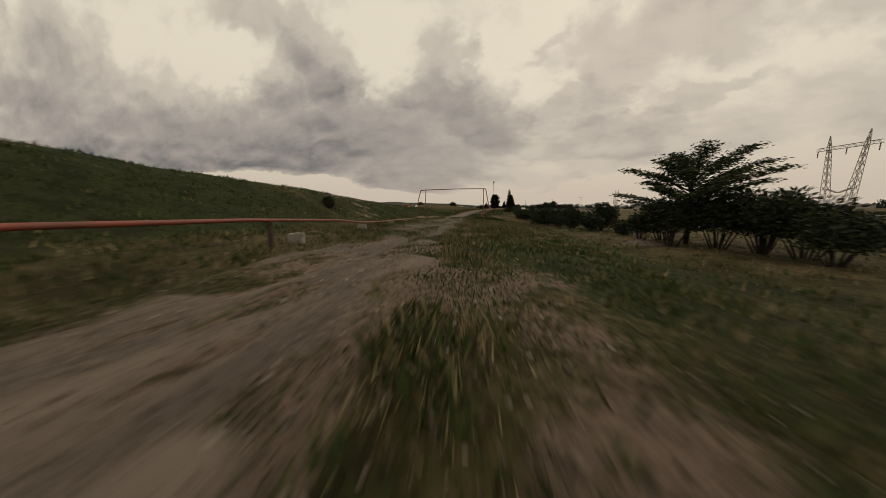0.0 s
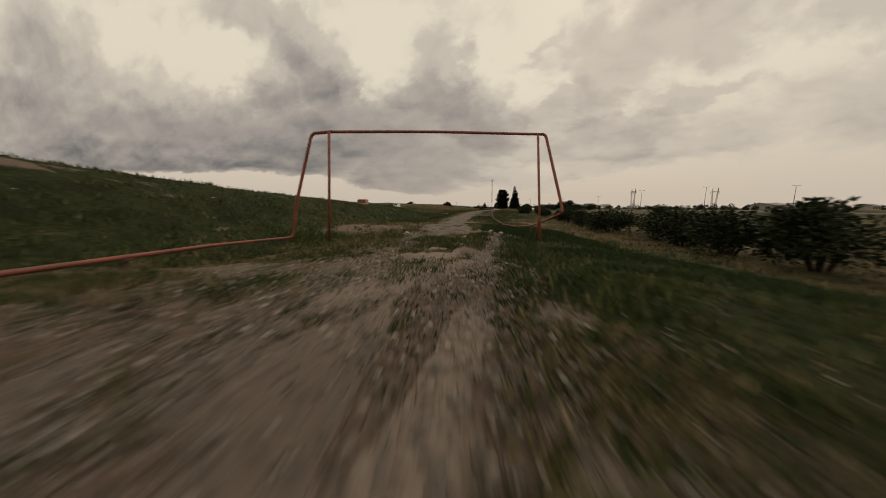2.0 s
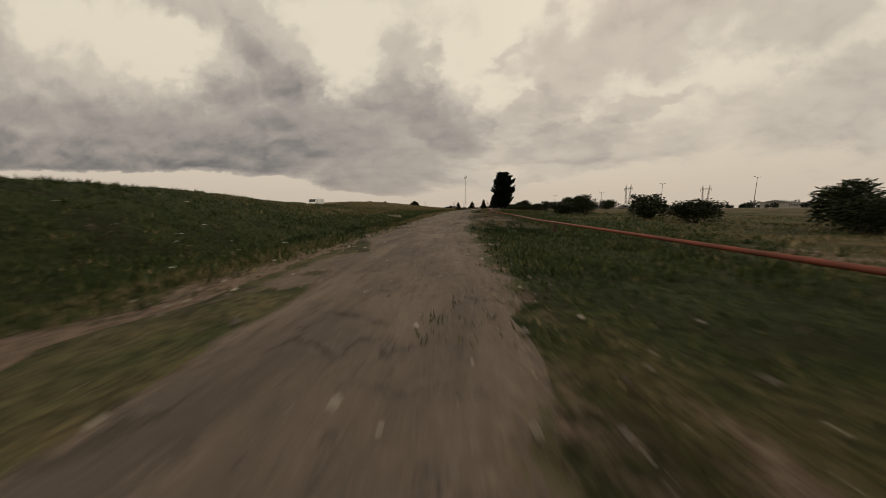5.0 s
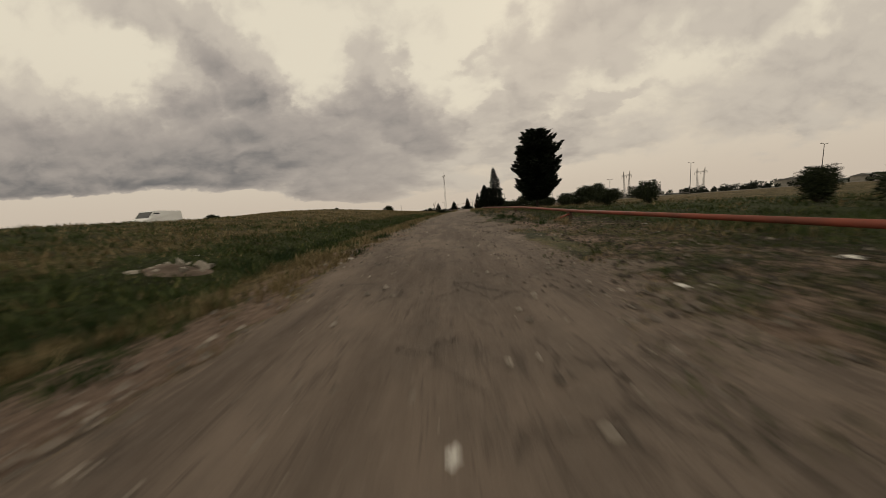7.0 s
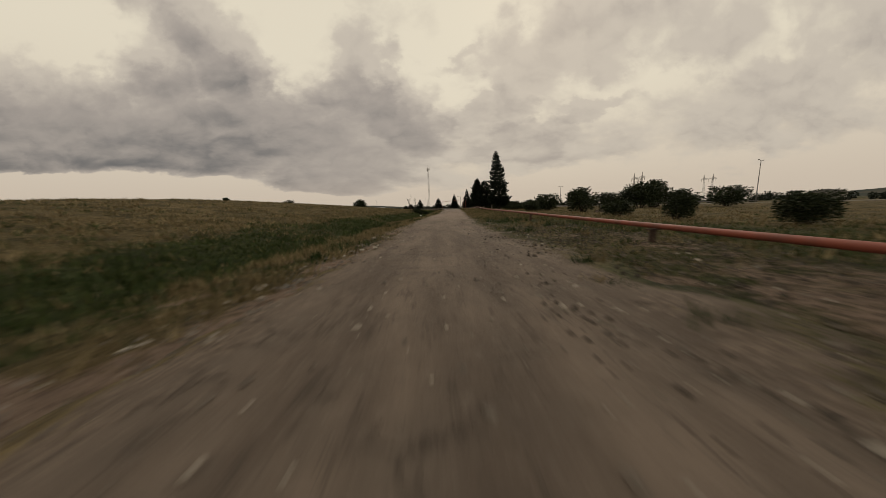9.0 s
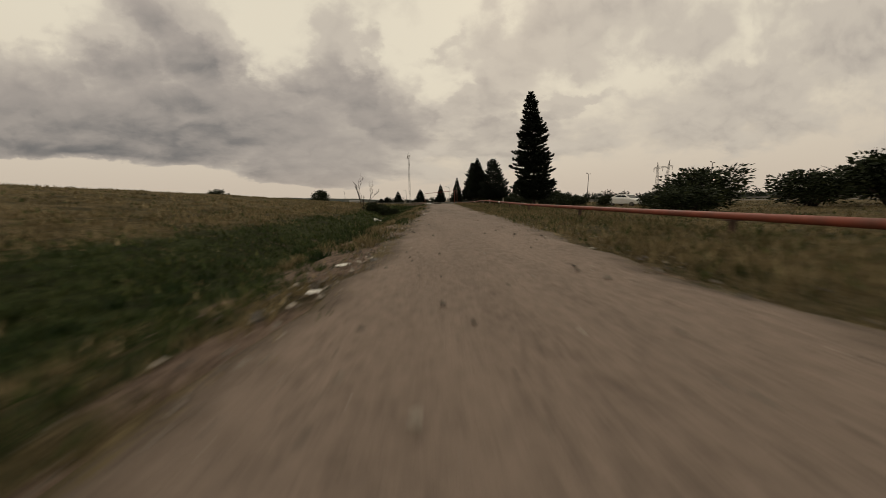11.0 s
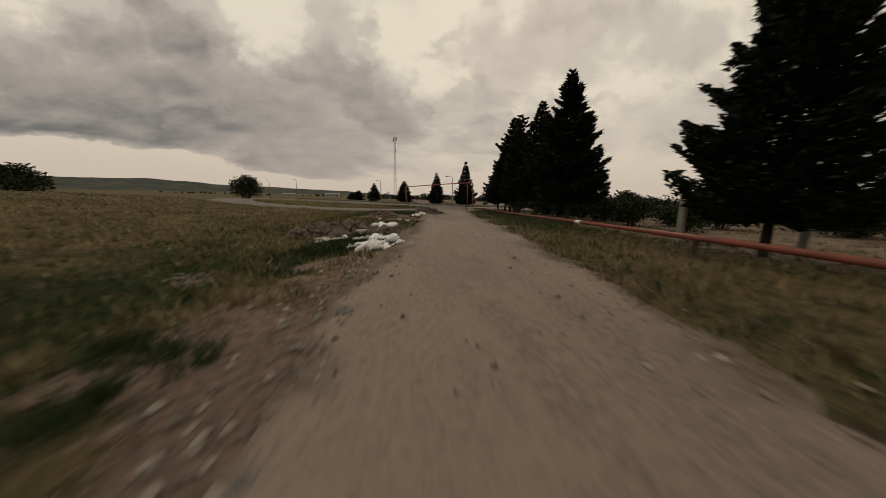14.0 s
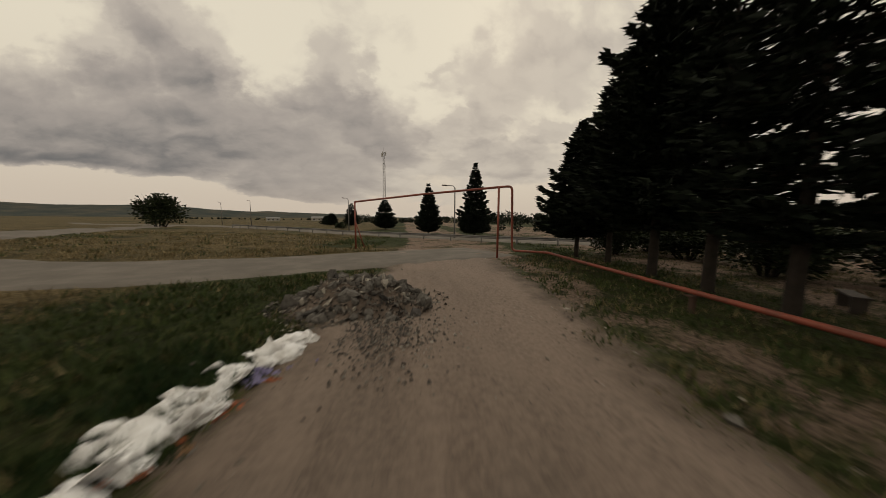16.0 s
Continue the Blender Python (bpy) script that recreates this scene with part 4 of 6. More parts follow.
for x, y, s, tall in ((-52.0, 345, 2.5, 1.05), (-83.4, 317, 2.6, 0.95), (-96.0, 322, 0.9, 0.7), (-89.5, 318.5, 1.2, 0.7), (-36, 196, 0.28, 0.7), (-50, 170, 0.7, 0.7), (-47, 168, 0.5, 0.7), (-9.0, 340, 0.9, 0.6)):
    bush_at(1, x, y, s, tall, "lone dark shrub on the open grass")
for k, (x, y, s) in enumerate([(-7.2, 222.6, 0.44), (-6.2, 222.8, 0.38), (-5.6, 224.2, 0.34), (-8.2, 221.8, 0.40), (-6.6, 221.0, 0.36)]):
    bush_at(k % 3, x, y, s, 1.0, "low dark bramble in the ditch below a dead tree")


def acacia(x, y, height, seed):
    """A spreading tree with thin limbs and flat tiers of fine leaves."""
    r = rng(seed)
    t = thing("acacia_tree", "spreading acacia with flat tiers of fine leaves", "tree", "", (x, y, gz(x, y)))
    bm = bmesh.new()
    C, A = [], []
    tube(bm, [(0, 0, -0.3), (0.1, 0.05, 1.2), (0.0, 0.2, 2.6), (0.2, 0.1, height * 0.7)], [0.22, 0.17, 0.13, 0.04], 9)
    for k in range(34):
        a, s = k * 2.4 + r.random(), 0.30 + 0.68 * (k + r.random()) / 34
        L = 5.6 * (1 - 0.52 * s**2.2) * (0.55 + 0.5 * r.random())
        z0, z1 = height * s * 0.62 + 0.5, height * (0.18 + 0.80 * s) + 0.1 * r.normal()
        tip = (math.cos(a) * L, math.sin(a) * L, z1)
        tube(bm, [(0.05, 0.1, z0), (tip[0] * 0.5, tip[1] * 0.5, lerp(z0, z1, 0.62)), tip], [0.07, 0.045, 0.012], 5, False)
        for q in np.linspace(0.40, 1.05, 9):
            n = 58
            c = np.array([tip[0] * q, tip[1] * q, z0 + (z1 - z0) * (q + 0.4 * q * (1 - q))]) + r.normal(size=(n, 3)) * [0.36, 0.36, 0.07]
            C.append(c)
            A.append(np.array([math.cos(a), math.sin(a), 0.05]) + r.normal(size=(n, 3)) * [0.6, 0.6, 0.16])
    part("trunk", bm, BARK, t)
    v, f = sprays(np.concatenate(C), np.concatenate(A), 0.17, 0.05, r)
    mesh_part("crown", soup("crown", v, f, ACACIA), t)


acacia(22.0, 25.0, 7.8, 41)
for k, (x, y, s, tall) in enumerate([(22.6, 22.4, 1.05, 1.1), (23.6, 20.0, 1.05, 1.05), (23.9, 17.8, 1.0, 0.95), (23.4, 15.8, 0.85, 0.85), (21.4, 27.2, 1.0, 1.0), (19.4, 26.8, 0.75, 0.9), (24.8, 21.6, 1.0, 1.15)]):
    bush_at(3, x, y, s, tall)


def dead_tree(x, y, size, label, seed=51):
    r = rng(seed)
    t = thing("dead_tree", label, "tree", "", (x, y, gz(x, y)))
    bm = bmesh.new()

    def branch(p, way, length, thick, depth):
        q = p + way * length
        tube(bm, [p, p.lerp(q, 0.5) + Vector(r.normal(size=3) * 0.03 * length), q], [thick, thick * 0.8, thick * 0.55], 6, False)
        if depth:
            for _ in range(3 if depth > 1 else 4):
                w = (way + Vector(r.normal(size=3) * 0.36) + Vector((0, 0, 0.24))).normalized()
                branch(p.lerp(q, 0.55 + 0.45 * r.random()), w, length * (0.48 + 0.22 * r.random()), thick * 0.5, depth - 1)

    for lean, turn, L in ((0.30, 2.9, 2.0), (0.40, 0.2, 1.75), (0.16, 4.6, 1.3)):
        branch(Vector((0.12 * math.cos(turn), 0.12 * math.sin(turn), -0.2)), Vector((math.cos(turn) * lean, math.sin(turn) * lean, 1)).normalized(), L * size, 0.055 * size, 4)
    part("trunk", bm, DEAD_WOOD, t)


dead_tree(-9.2, 223.3, 1.08, "leafless grey dead tree standing in brambles")
dead_tree(-12.6, 30.0, 0.55, "small leafless shrub standing on the grass slope", 52)
for x, y, s in ((-13.6, 30.0, 0.42), (-13.0, 29.2, 0.30)):
    bush_at(1, x, y, s, 0.9, "low dark bush on the grass slope")


# ---- rubble, sacks and litter ----
def lump(r, size, flat=0.7, rough=0.35, cuts=1):
    """An angular stone."""
    bm = bmesh.new()
    bmesh.ops.create_icosphere(bm, subdivisions=cuts, radius=size)
    for v in bm.verts:
        v.co *= 1 + rough * (r.random() - 0.5) * 1.6
        v.co.z *= flat
    return bm


def shared(name, bm, mat):
    me = bpy.data.meshes.new(name)
    bm.to_mesh(me)
    bm.free()
    me.materials.append(mat)
    return me


_r = rng(61)
STONES = [shared("stone", lump(_r, 1.0, 0.6 + 0.3 * _r.random(), 0.5), m) for m in (STONE, PALE_STONE, STONE, HEAP_EARTH) for _ in range(3)]
CLODS = [shared("clod", lump(_r, 1.0, 0.7, 0.42, 2), HEAP_EARTH) for _ in range(4)]


SLABS = [shared("stone", lump(_r, 1.0, 0.28 + 0.2 * _r.random(), 0.6), m) for m in (STONE, PALE_STONE, DARK_STONE, STONE) for _ in range(2)]


def mound(bm, wide, deep, tall, seed, step=0.16):
    """A heap's body: a rough dome whose rim runs into the ground."""
    nx, ny = int(wide * 2.4 / step), int(deep * 2.4 / step)
    xs, ys = np.meshgrid(np.linspace(-1.2, 1.2, nx), np.linspace(-1.2, 1.2, ny))
    q = np.hypot(xs, ys) * (1 + 0.25 * fbm(xs, ys, 0.8, seed))
    z = tall * (smooth(1 - q) ** 0.8) * (1 + 0.5 * fbm(xs * wide, ys * deep, 0.9, seed + 1)) + 0.09 * fbm(xs * wide, ys * deep, 0.35, seed + 2) * (q < 1.1) - 0.06 - 0.25 * smooth((q - 0.95) / 0.2)
    vs = [bm.verts.new((x * wide, y * deep, h)) for x, y, h in zip(xs.ravel(), ys.ravel(), z.ravel())]
    for j in range(ny - 1):
        for i in range(nx - 1):
            k = j * nx + i
            bm.faces.new((vs[k], vs[k + 1], vs[k + nx + 1], vs[k + nx])).smooth = False
    return z, nx, ny


def heap(x, y, wide, deep, tall, seed, label, meshes, count, sizes, turn=0.0, mat=HEAP_EARTH, name="rubble_heap", piece="stone"):
    r = rng(seed)
    t = thing(name, label, "rubble heap", "", (x, y, gz(x, y)), turn)
    bm = bmesh.new()
    z, nx, ny = mound(bm, wide, deep, tall, seed)
    part("earth", bm, mat, t)
    for _ in range(count):
        a, q = r.random() * 6.283, r.random() ** 0.6 * 1.02
        u, v = math.cos(a) * q, math.sin(a) * q
        h = z[min(ny - 1, int((v + 1.2) / 2.4 * (ny - 1) + 0.5)), min(nx - 1, int((u + 1.2) / 2.4 * (nx - 1) + 0.5))]
        s = sizes[0] + (sizes[1] - sizes[0]) * r.random() ** 2.2
        o = mesh_part(piece, meshes[r.integers(len(meshes))], t)
        o.matrix_basis = pose(u * wide, v * deep, h + s * 0.25, *(r.random(3) * 360)) @ Matrix.Diagonal((s * (0.8 + 0.5 * r.random()), s, s * 0.8, 1))
    return t


def shards(t, wide, deep, tall, seed, count, mat=None, label="small grey and pale stone chips"):
    """Small broken chips between a heap's stones, joined."""
    r = rng(seed + 500)
    scrap = bmesh.new()
    z, nx, ny = mound(scrap, wide, deep, tall, seed)
    scrap.free()
    a, q = r.random(count) * 6.283, r.random(count) ** 0.6 * 1.08
    u, v = np.cos(a) * q, np.sin(a) * q
    h = z[np.clip(((v + 1.2) / 2.4 * (ny - 1) + 0.5).astype(int), 0, ny - 1), np.clip(((u + 1.2) / 2.4 * (nx - 1) + 0.5).astype(int), 0, nx - 1)]
    c = np.stack([u * wide, v * deep, np.maximum(h, 0) + 0.02], 1)
    s = 0.012 + 0.055 * r.random((count, 1, 1)) ** 2
    p = c[:, None] + r.normal(size=(count, 4, 3)) * s
    k = np.arange(count)[:, None] * 4
    f = np.concatenate([k + i for i in ([0, 1, 2], [0, 2, 3], [0, 3, 1], [1, 3, 2])], 1).reshape(-1, 3)
    tagged(mesh_part("gravel", soup("gravel", p.reshape(-1, 3), f, mat or CHIPS), t), label, kind="stuff")


stone_heap = heap(4.4, 276.9, 2.4, 1.8, 0.85, 71, "heap of grey broken stone tipped at the road's edge", STONES[:3] + STONES[6:9] + SLABS, 300, (0.06, 0.22))
shards(stone_heap, 2.4, 1.8, 0.85, 71, 3600)
mound_heap = heap(-1.9, 254.7, 3.1, 1.4, 0.75, 72, "tipped mound of dark earth and clods on the grass", CLODS + CLODS + STONES[:2], 220, (0.05, 0.26), 4, name="earth_heap", piece="clod")
shards(mound_heap, 3.1, 1.4, 0.75, 72, 3000, CRUMBS, "crumbs of dug brown earth and pale stones")
heap(0.3, 253.6, 1.0, 0.6, 0.25, 73, "low tipped mound of earth with broken stones", CLODS + STONES[:3], 50, (0.05, 0.22), 10, name="earth_heap", piece="clod")
heap(-14.6, 125.2, 1.2, 0.7, 0.22, 74, "low pile of earth with pale stones in the grass", STONES[3:6], 16, (0.06, 0.20), 10, name="earth_heap")
heap(21.0, 190.0, 2.6, 1.5, 0.9, 75, "low earth mound among the shrubs", CLODS, 40, (0.08, 0.25), 15, name="earth_heap", piece="clod")
heap(18.0, 23.6, 1.9, 1.2, 0.45, 76, "low bare earth mound beside a thicket", CLODS, 40, (0.07, 0.2), 15, name="earth_heap", piece="clod")
heap(-4.2, 247.2, 1.5, 0.8, 0.14, 77, "low spread of earth and stones in the grass", CLODS + STONES[:3], 40, (0.03, 0.11), 20, name="earth_heap", piece="clod")


def sack_mesh(seed, mat):
    """A slumped plastic sack with sharp folds, a flattened foot and a gathered neck."""
    bm = bmesh.new()
    bmesh.ops.create_icosphere(bm, subdivisions=4, radius=0.5)
    for v in bm.verts:
        c = v.co.copy()
        way = c.normalized()
        n = noise.noise(c * 2.2 + Vector((seed * 3.1, 0, 0))) * 0.45
        fold = 1 - abs(noise.noise(Vector((c.x * 3.2, c.y * 6.0, c.z * 6.0)) + Vector((0, seed * 1.7, 0)))) * 2.2
        crease = 1 - abs(noise.noise(c * 9.5 + Vector((0, 0, seed * 2.7)))) * 2.4
        c += way * (0.5 * n + 0.120 * fold + 0.060 * crease - 0.10)
        c.x *= 1.30
        c.z *= 0.56
        if c.x > 0.40:
            pinch = max(0.22, 1 - (c.x - 0.40) * 2.8)
            c.y, c.z = c.y * pinch, c.z * max(0.35, pinch)
        if c.z < -0.14:
            c.z = -0.14 + (c.z + 0.14) * 0.12
        v.co = c
    me = shared("sack", bm, mat)
    me.shade_smooth()
    return me


SACKS = [sack_mesh(k, SACK) for k in range(1, 6)]


def sheet_mesh(seed, mat, a=0.5, b=0.35, rise=0.10, name="litter", n=13):
    """A crumpled sheet or rag with some thickness."""
    top, xs = [], np.linspace(-1, 1, n)
    bm = bmesh.new()
    for side in (0.012, -0.006):
        for j in range(n):
            for i in range(n):
                u, v = xs[i] * a * (1 + 0.25 * noise.noise(Vector((j * 0.35, seed, 0)))), xs[j] * b * (1 + 0.3 * noise.noise(Vector((i * 0.35, seed, 3))))
                z = rise * (0.7 + noise.noise(Vector((u * 5, v * 5, seed * 2.3))) + 0.9 * (0.4 - abs(noise.noise(Vector((u * 9, v * 9, seed))))) + 0.35 * noise.noise(Vector((u * 23, v * 23, seed))))
                top.append(bm.verts.new((u, v, max(0.0, z) + side + 0.02)))
    m = n * n
    for j in range(n - 1):
        for i in range(n - 1):
            k = j * n + i
            bm.faces.new((top[k], top[k + 1], top[k + n + 1], top[k + n]))
            bm.faces.new((top[m + k], top[m + k + n], top[m + k + n + 1], top[m + k + 1]))
    ring = [*range(n), *range(2 * n - 1, m, n), *range(m - 2, m - n - 1, -1), *range(m - 2 * n, 0, -n)]
    for p, q in zip(ring, ring[1:] + ring[:1]):
        bm.faces.new((top[q], top[p], top[m + p], top[m + q]))
    return shared(name, bm, mat)


LITTERS = [sheet_mesh(k, LITTER, n=8) for k in range(1, 6)]


def lone(name, me, x, y, s, turn, label, category, group="", sink=0.02, tall=1.0):
    o = new(name, me)
    o.matrix_world = pose(x, y, gz(x, y) - sink, 0, 0, turn) @ Matrix.Diagonal((s, s, s * tall, 1))
    return tagged(o, label, category, group)


TORN = [sheet_mesh(40 + k, SACK, 0.55, 0.4, 0.16, "torn_sack") for k in range(4)]


def dump(line, count, size, spread, seed, label, group):
    """Sacks and torn sacking thrown along a line."""
    r = rng(seed)
    pts = np.array(line, float)
    for k in range(count):
        q = (k + r.random()) / count * (len(pts) - 1)
        i = min(int(q), len(pts) - 2)
        x, y = pts[i] + (pts[i + 1] - pts[i]) * (q - i) + r.normal(size=2) * spread
        s = size * (0.55 + 0.75 * r.random())
        if k % 3 == 2:
            o = lone("torn_sack", TORN[r.integers(4)], x, y, s * 0.9, r.random() * 360, "torn white plastic sacking lying crumpled", "sack", group, -0.10 * s, 1.0)
        else:
            o = lone("sack", SACKS[r.integers(len(SACKS))], x, y, s, r.random() * 360, label, "sack", group, -0.12 * s)
        o.rotation_euler.x += r.normal() * 0.4
        o.rotation_euler.y += r.normal() * 0.4


dump([(-0.3, 249.3), (0.4, 249.6), (0.75, 250.0), (0.2, 250.6), (0.6, 251.2), (-0.3, 251.4)], 36, 0.47, 0.30, 81, "slumped white woven plastic sack in a dumped pile", "sacks by the earth heap")
dump([(-0.4, 249.6), (-0.1, 249.8)], 6, 0.40, 0.10, 86, "slumped white woven plastic sack in a dumped pile", "sacks by the earth heap")
dump([(-2.1, 252.2), (-1.2, 252.5)], 9, 0.42, 0.2, 85, "slumped white woven plastic sack in a dumped pile", "sacks by the earth heap")
dump([(-0.7, 257.5), (0.0, 257.4), (0.7, 257.3), (0.2, 257.0), (-0.2, 256.7)], 19, 0.42, 0.14, 82, "dirty white plastic sack dumped on the verge", "sacks on the verge")
dump([(2.35, 270.2), (2.75, 271.3), (3.0, 272.0), (2.95, 272.7), (3.2, 273.4), (3.7, 274.2)], 46, 0.42, 0.23, 83, "white plastic sack in a long dumped row", "sacks beside the stone heap")
dump([(0.3, 268.7), (1.0, 268.4), (1.7, 268.5)], 9, 0.34, 0.16, 84, "flattened white plastic sack lying in grass", "sacks in the grass")
for k, (x, y, s, mat, lab) in enumerate([(-0.35, 250.6, 0.34, BLUE_RAG, "crumpled blue plastic sheet among sacks"), (1.12, 257.0, 0.35, BLUE_RAG, "crumpled blue plastic sheet on the verge"), (3.35, 273.0, 0.4, LILAC_RAG, "crumpled lilac cloth beside white sacks"),
                                         (3.4, 272.2, 0.28, ORANGE_RAG, "orange rag beside white sacks"), (-0.1, 251.2, 0.25, BLUE_RAG, "crumpled blue plastic sheet among sacks"), (3.55, 271.7, 0.2, ORANGE_RAG, "orange rag beside white sacks"), (1.3, 264.2, 0.3, BLUE_RAG, "small blue plastic scrap beside boards")]):
    lone("rag", sheet_mesh(20 + k, mat, 0.5, 0.4, 0.14, "rag"), x, y, s * 1.4, k * 70, lab, "rag")

_r = rng(87)
for k in range(16):
    q = _r.random()
    lone("rag", sheet_mesh(60 + k, (ORANGE_RAG, PLANK, LILAC_RAG, ORANGE_RAG)[k % 4], 0.4, 0.3, 0.2, "rag"), lerp(3.0, 4.1, q) + 0.15 * _r.normal(), lerp(271.0, 274.0, q) + 0.2 * _r.normal(), 0.10 + 0.10 * _r.random(), _r.random() * 360, "small coloured scrap lying beside white sacks", "rag", "scraps by the sacks", -0.03)
# boards and broken panels
_r = rng(91)
debris = thing("board_heap", "heap of broken raw and bleached boards and panels", "debris heap", "", (-0.3, 265.2, gz(-0.3, 265.2)))
bm = bmesh.new()
mound(bm, 2.5, 1.6, 0.55, 92)
part("earth", bm, HEAP_EARTH, debris)
for k in range(95):
    a, q = _r.random() * 6.283, _r.random() ** 0.6
    L = 0.25 + 1.1 * _r.random() ** 1.7
    bm = bmesh.new()
    box(bm, (L, 0.04 + 0.08 * _r.random(), 0.018 + 0.03 * _r.random()), bevel=0.004)
    o = part("board", bm, (PLANK, PLANK_PALE, DEAD_WOOD, BED_WOOD)[_r.integers(4)], debris)
    o.matrix_basis = pose(math.cos(a) * q * 2.1, math.sin(a) * q * 1.5, 0.06 + 0.62 * (1 - q) + 0.06 * _r.random(), _r.normal() * 12, _r.normal() * 14, _r.random() * 180)
for k in range(200):
    a, q = _r.random() * 6.283, _r.random() ** 0.5
    o = mesh_part("chip", (STONES[:5] + STONES[9:] + LITTERS[:2] + CLODS)[_r.integers(14)], debris)
    s = 0.05 + 0.09 * _r.random()
    o.matrix_basis = pose(math.cos(a) * q * 2.3, math.sin(a) * q * 1.7, 0.04 + 0.30 * (1 - q), *(_r.random(3) * 360)) @ Matrix.Diagonal((s, s, s, 1))
shards(debris, 2.5, 1.6, 0.55, 92, 4200, RUBBLE, "splinters, plaster crumbs and small rubble")
for x, y, size, turn, mat, lab in ((-0.4, 266.9, (1.5, 0.9, 0.03), 10, PLANK_PALE, "pale broken chipboard panel lying on debris"), (2.1, 266.3, (1.15, 0.16, 0.04), 14, PLANK, "raw orange plank lying in the grass"), (1.35, 264.9, (1.9, 0.13, 0.04), 62, PLANK_PALE, "long pale plank lying in the grass"),
                                   (2.27, 262.4, (1.25, 0.30, 0.045), 89, PLANK, "broad raw orange plank lying at the verge"), (2.5, 263.2, (0.85, 0.42, 0.03), -40, PINK_BOARD, "faded pink board lying at the verge"), (0.25, 262.1, (1.9, 0.13, 0.06), 65, PLANK, "raw beam lying across debris"),
                                   (0.72, 262.15, (2.3, 0.09, 0.05), 75, PLANK_PALE, "long bleached batten lying across debris"), (0.5, 263.3, (1.05, 0.46, 0.03), 22, PLANK, "raw orange board leaning on debris"), (1.66, 262.9, (0.6, 0.22, 0.04), 20, PLANK_PALE, "short pale board lying on rubble"),
                                   (2.05, 264.35, (1.4, 0.11, 0.045), -65, PLANK_PALE, "pale batten lying at the verge"), (1.3, 263.6, (0.9, 0.14, 0.05), 8, PLANK, "raw plank lying on rubble"), (-0.4, 263.5, (1.1, 0.16, 0.05), 25, PLANK, "raw plank lying on rubble"), (-1.2, 264.0, (1.4, 0.12, 0.05), 18, PLANK, "raw plank lying on rubble"), (0.4, 262.75, (0.7, 0.2, 0.05), 35, DEAD_WOOD, "dark weathered plank lying on rubble")):
    bm = bmesh.new()
    box(bm, size, bevel=0.006)
    o = tagged(new("plank", shared("plank", bm, mat)), lab, "plank")
    q = max(0.0, 1 - math.hypot((x + 0.3) / 2.5, (y - 265.2) / 1.6))
    o.matrix_world = pose(x, y, gz(x, y) + 0.11 + 0.5 * smooth(q) ** 0.8, 5, 3, turn)
for x, y, s, turn in ((1.65, 262.25, 0.26, 10), (-0.6, 263.0, 0.34, 80), (0.2, 262.35, 0.30, 140), (0.95, 262.85, 0.42, 60)):
    lone("litter", SACKS[2], x, y, s, turn, "crumpled white plastic lying among boards", "litter", "", -0.05)
lone("rag", sheet_mesh(41, SACK, 0.5, 0.4, 0.16, "rag"), 0.7, 263.5, 0.5, 30, "crumpled white plastic sheet beside boards", "rag")
lone("rag", sheet_mesh(42, BLUE_RAG, 0.5, 0.4, 0.14, "rag"), 1.1, 261.5, 0.16, 80, "crumpled blue plastic scrap in the grass", "rag")
lone("stone", SLABS[2], -0.75, 254.05, 0.50, 15, "large pale broken slab lying against the earth heap", "stone", "", -0.22)
lone("stone", SLABS[3], 0.85, 253.1, 0.22, 50, "pale flat stone lying at the foot of the earth heap", "stone", "", -0.04)
lone("rag", sheet_mesh(43, ORANGE_RAG, 0.5, 0.4, 0.14, "rag"), 0.75, 256.95, 0.22, 25, "crumpled orange rag among white sacks", "rag", "", -0.03)
# single litter, where it lies
SPOTS = [(-7.2, 14.8), (-14.8, 42.8), (-12.3, 36.1), (-9.4, 31.4), (-9.6, 40.8), (-3.6, 37.6), (-20.5, 66.6), (-15.5, 64.0), (-14.5, 65.9), (-12.6, 59.6), (-12.3, 60.5), (-11.4, 59.3), (-18.3, 77.6), (-20.1, 80.9), (-11.3, 81.1), (-15.3, 127.1), (-10.8, 115.6), (1.0, 127.0), (-1.5, 121.6),
         (-8.7, 141.5), (-12.5, 140.8), (-3.7, 135.5), (-8.9, 135.8), (2.1, 182.0), (-6.5, 204.1), (-7.2, 202.1), (-6.5, 200.6), (-3.9, 197.4), (-6.6, 213.5), (0.6, 215.5), (0.7, 215.1), (-4.4, 217.1), (3.7, 245.4), (5.4, 242.5), (5.3, 243.2), (6.6, 251.6)]
for x, y, s, turn in ((0.56, 215.43, 0.09, 20), (0.58, 214.99, 0.10, 130), (-6.08, 118.1, 0.08, 40), (-3.26, 120.2, 0.14, 75), (-2.05, 210.3, 0.16, 35), (-2.3, 209.2, 0.12, 80), (-2.2, 210.9, 0.14, 120), (-4.46, 189.95, 0.16, 10), (-4.5, 191.6, 0.22, 60)):
    o = lone("litter", LITTERS[1], x, y, s, turn, "scrap of white plastic lying on the road", "litter", "", -0.05)
lone("brick_piece", sheet_mesh(77, PLANK_PALE, 0.4, 0.3, 0.2, "brick_piece"), 4.76, 18.3, 0.24, 20, "pale broken brick lying on the track", "brick", "", -0.05)
SPOTS += [(6.7, 265.2), (5.0, 266.8), (6.9, 268.3), (4.5, 266.6), (6.2, 271.1), (8.0, 264.8), (8.2, 264.5), (3.7, 245.4), (5.3, 243.2), (5.4, 242.5)]
_r = rng(95)
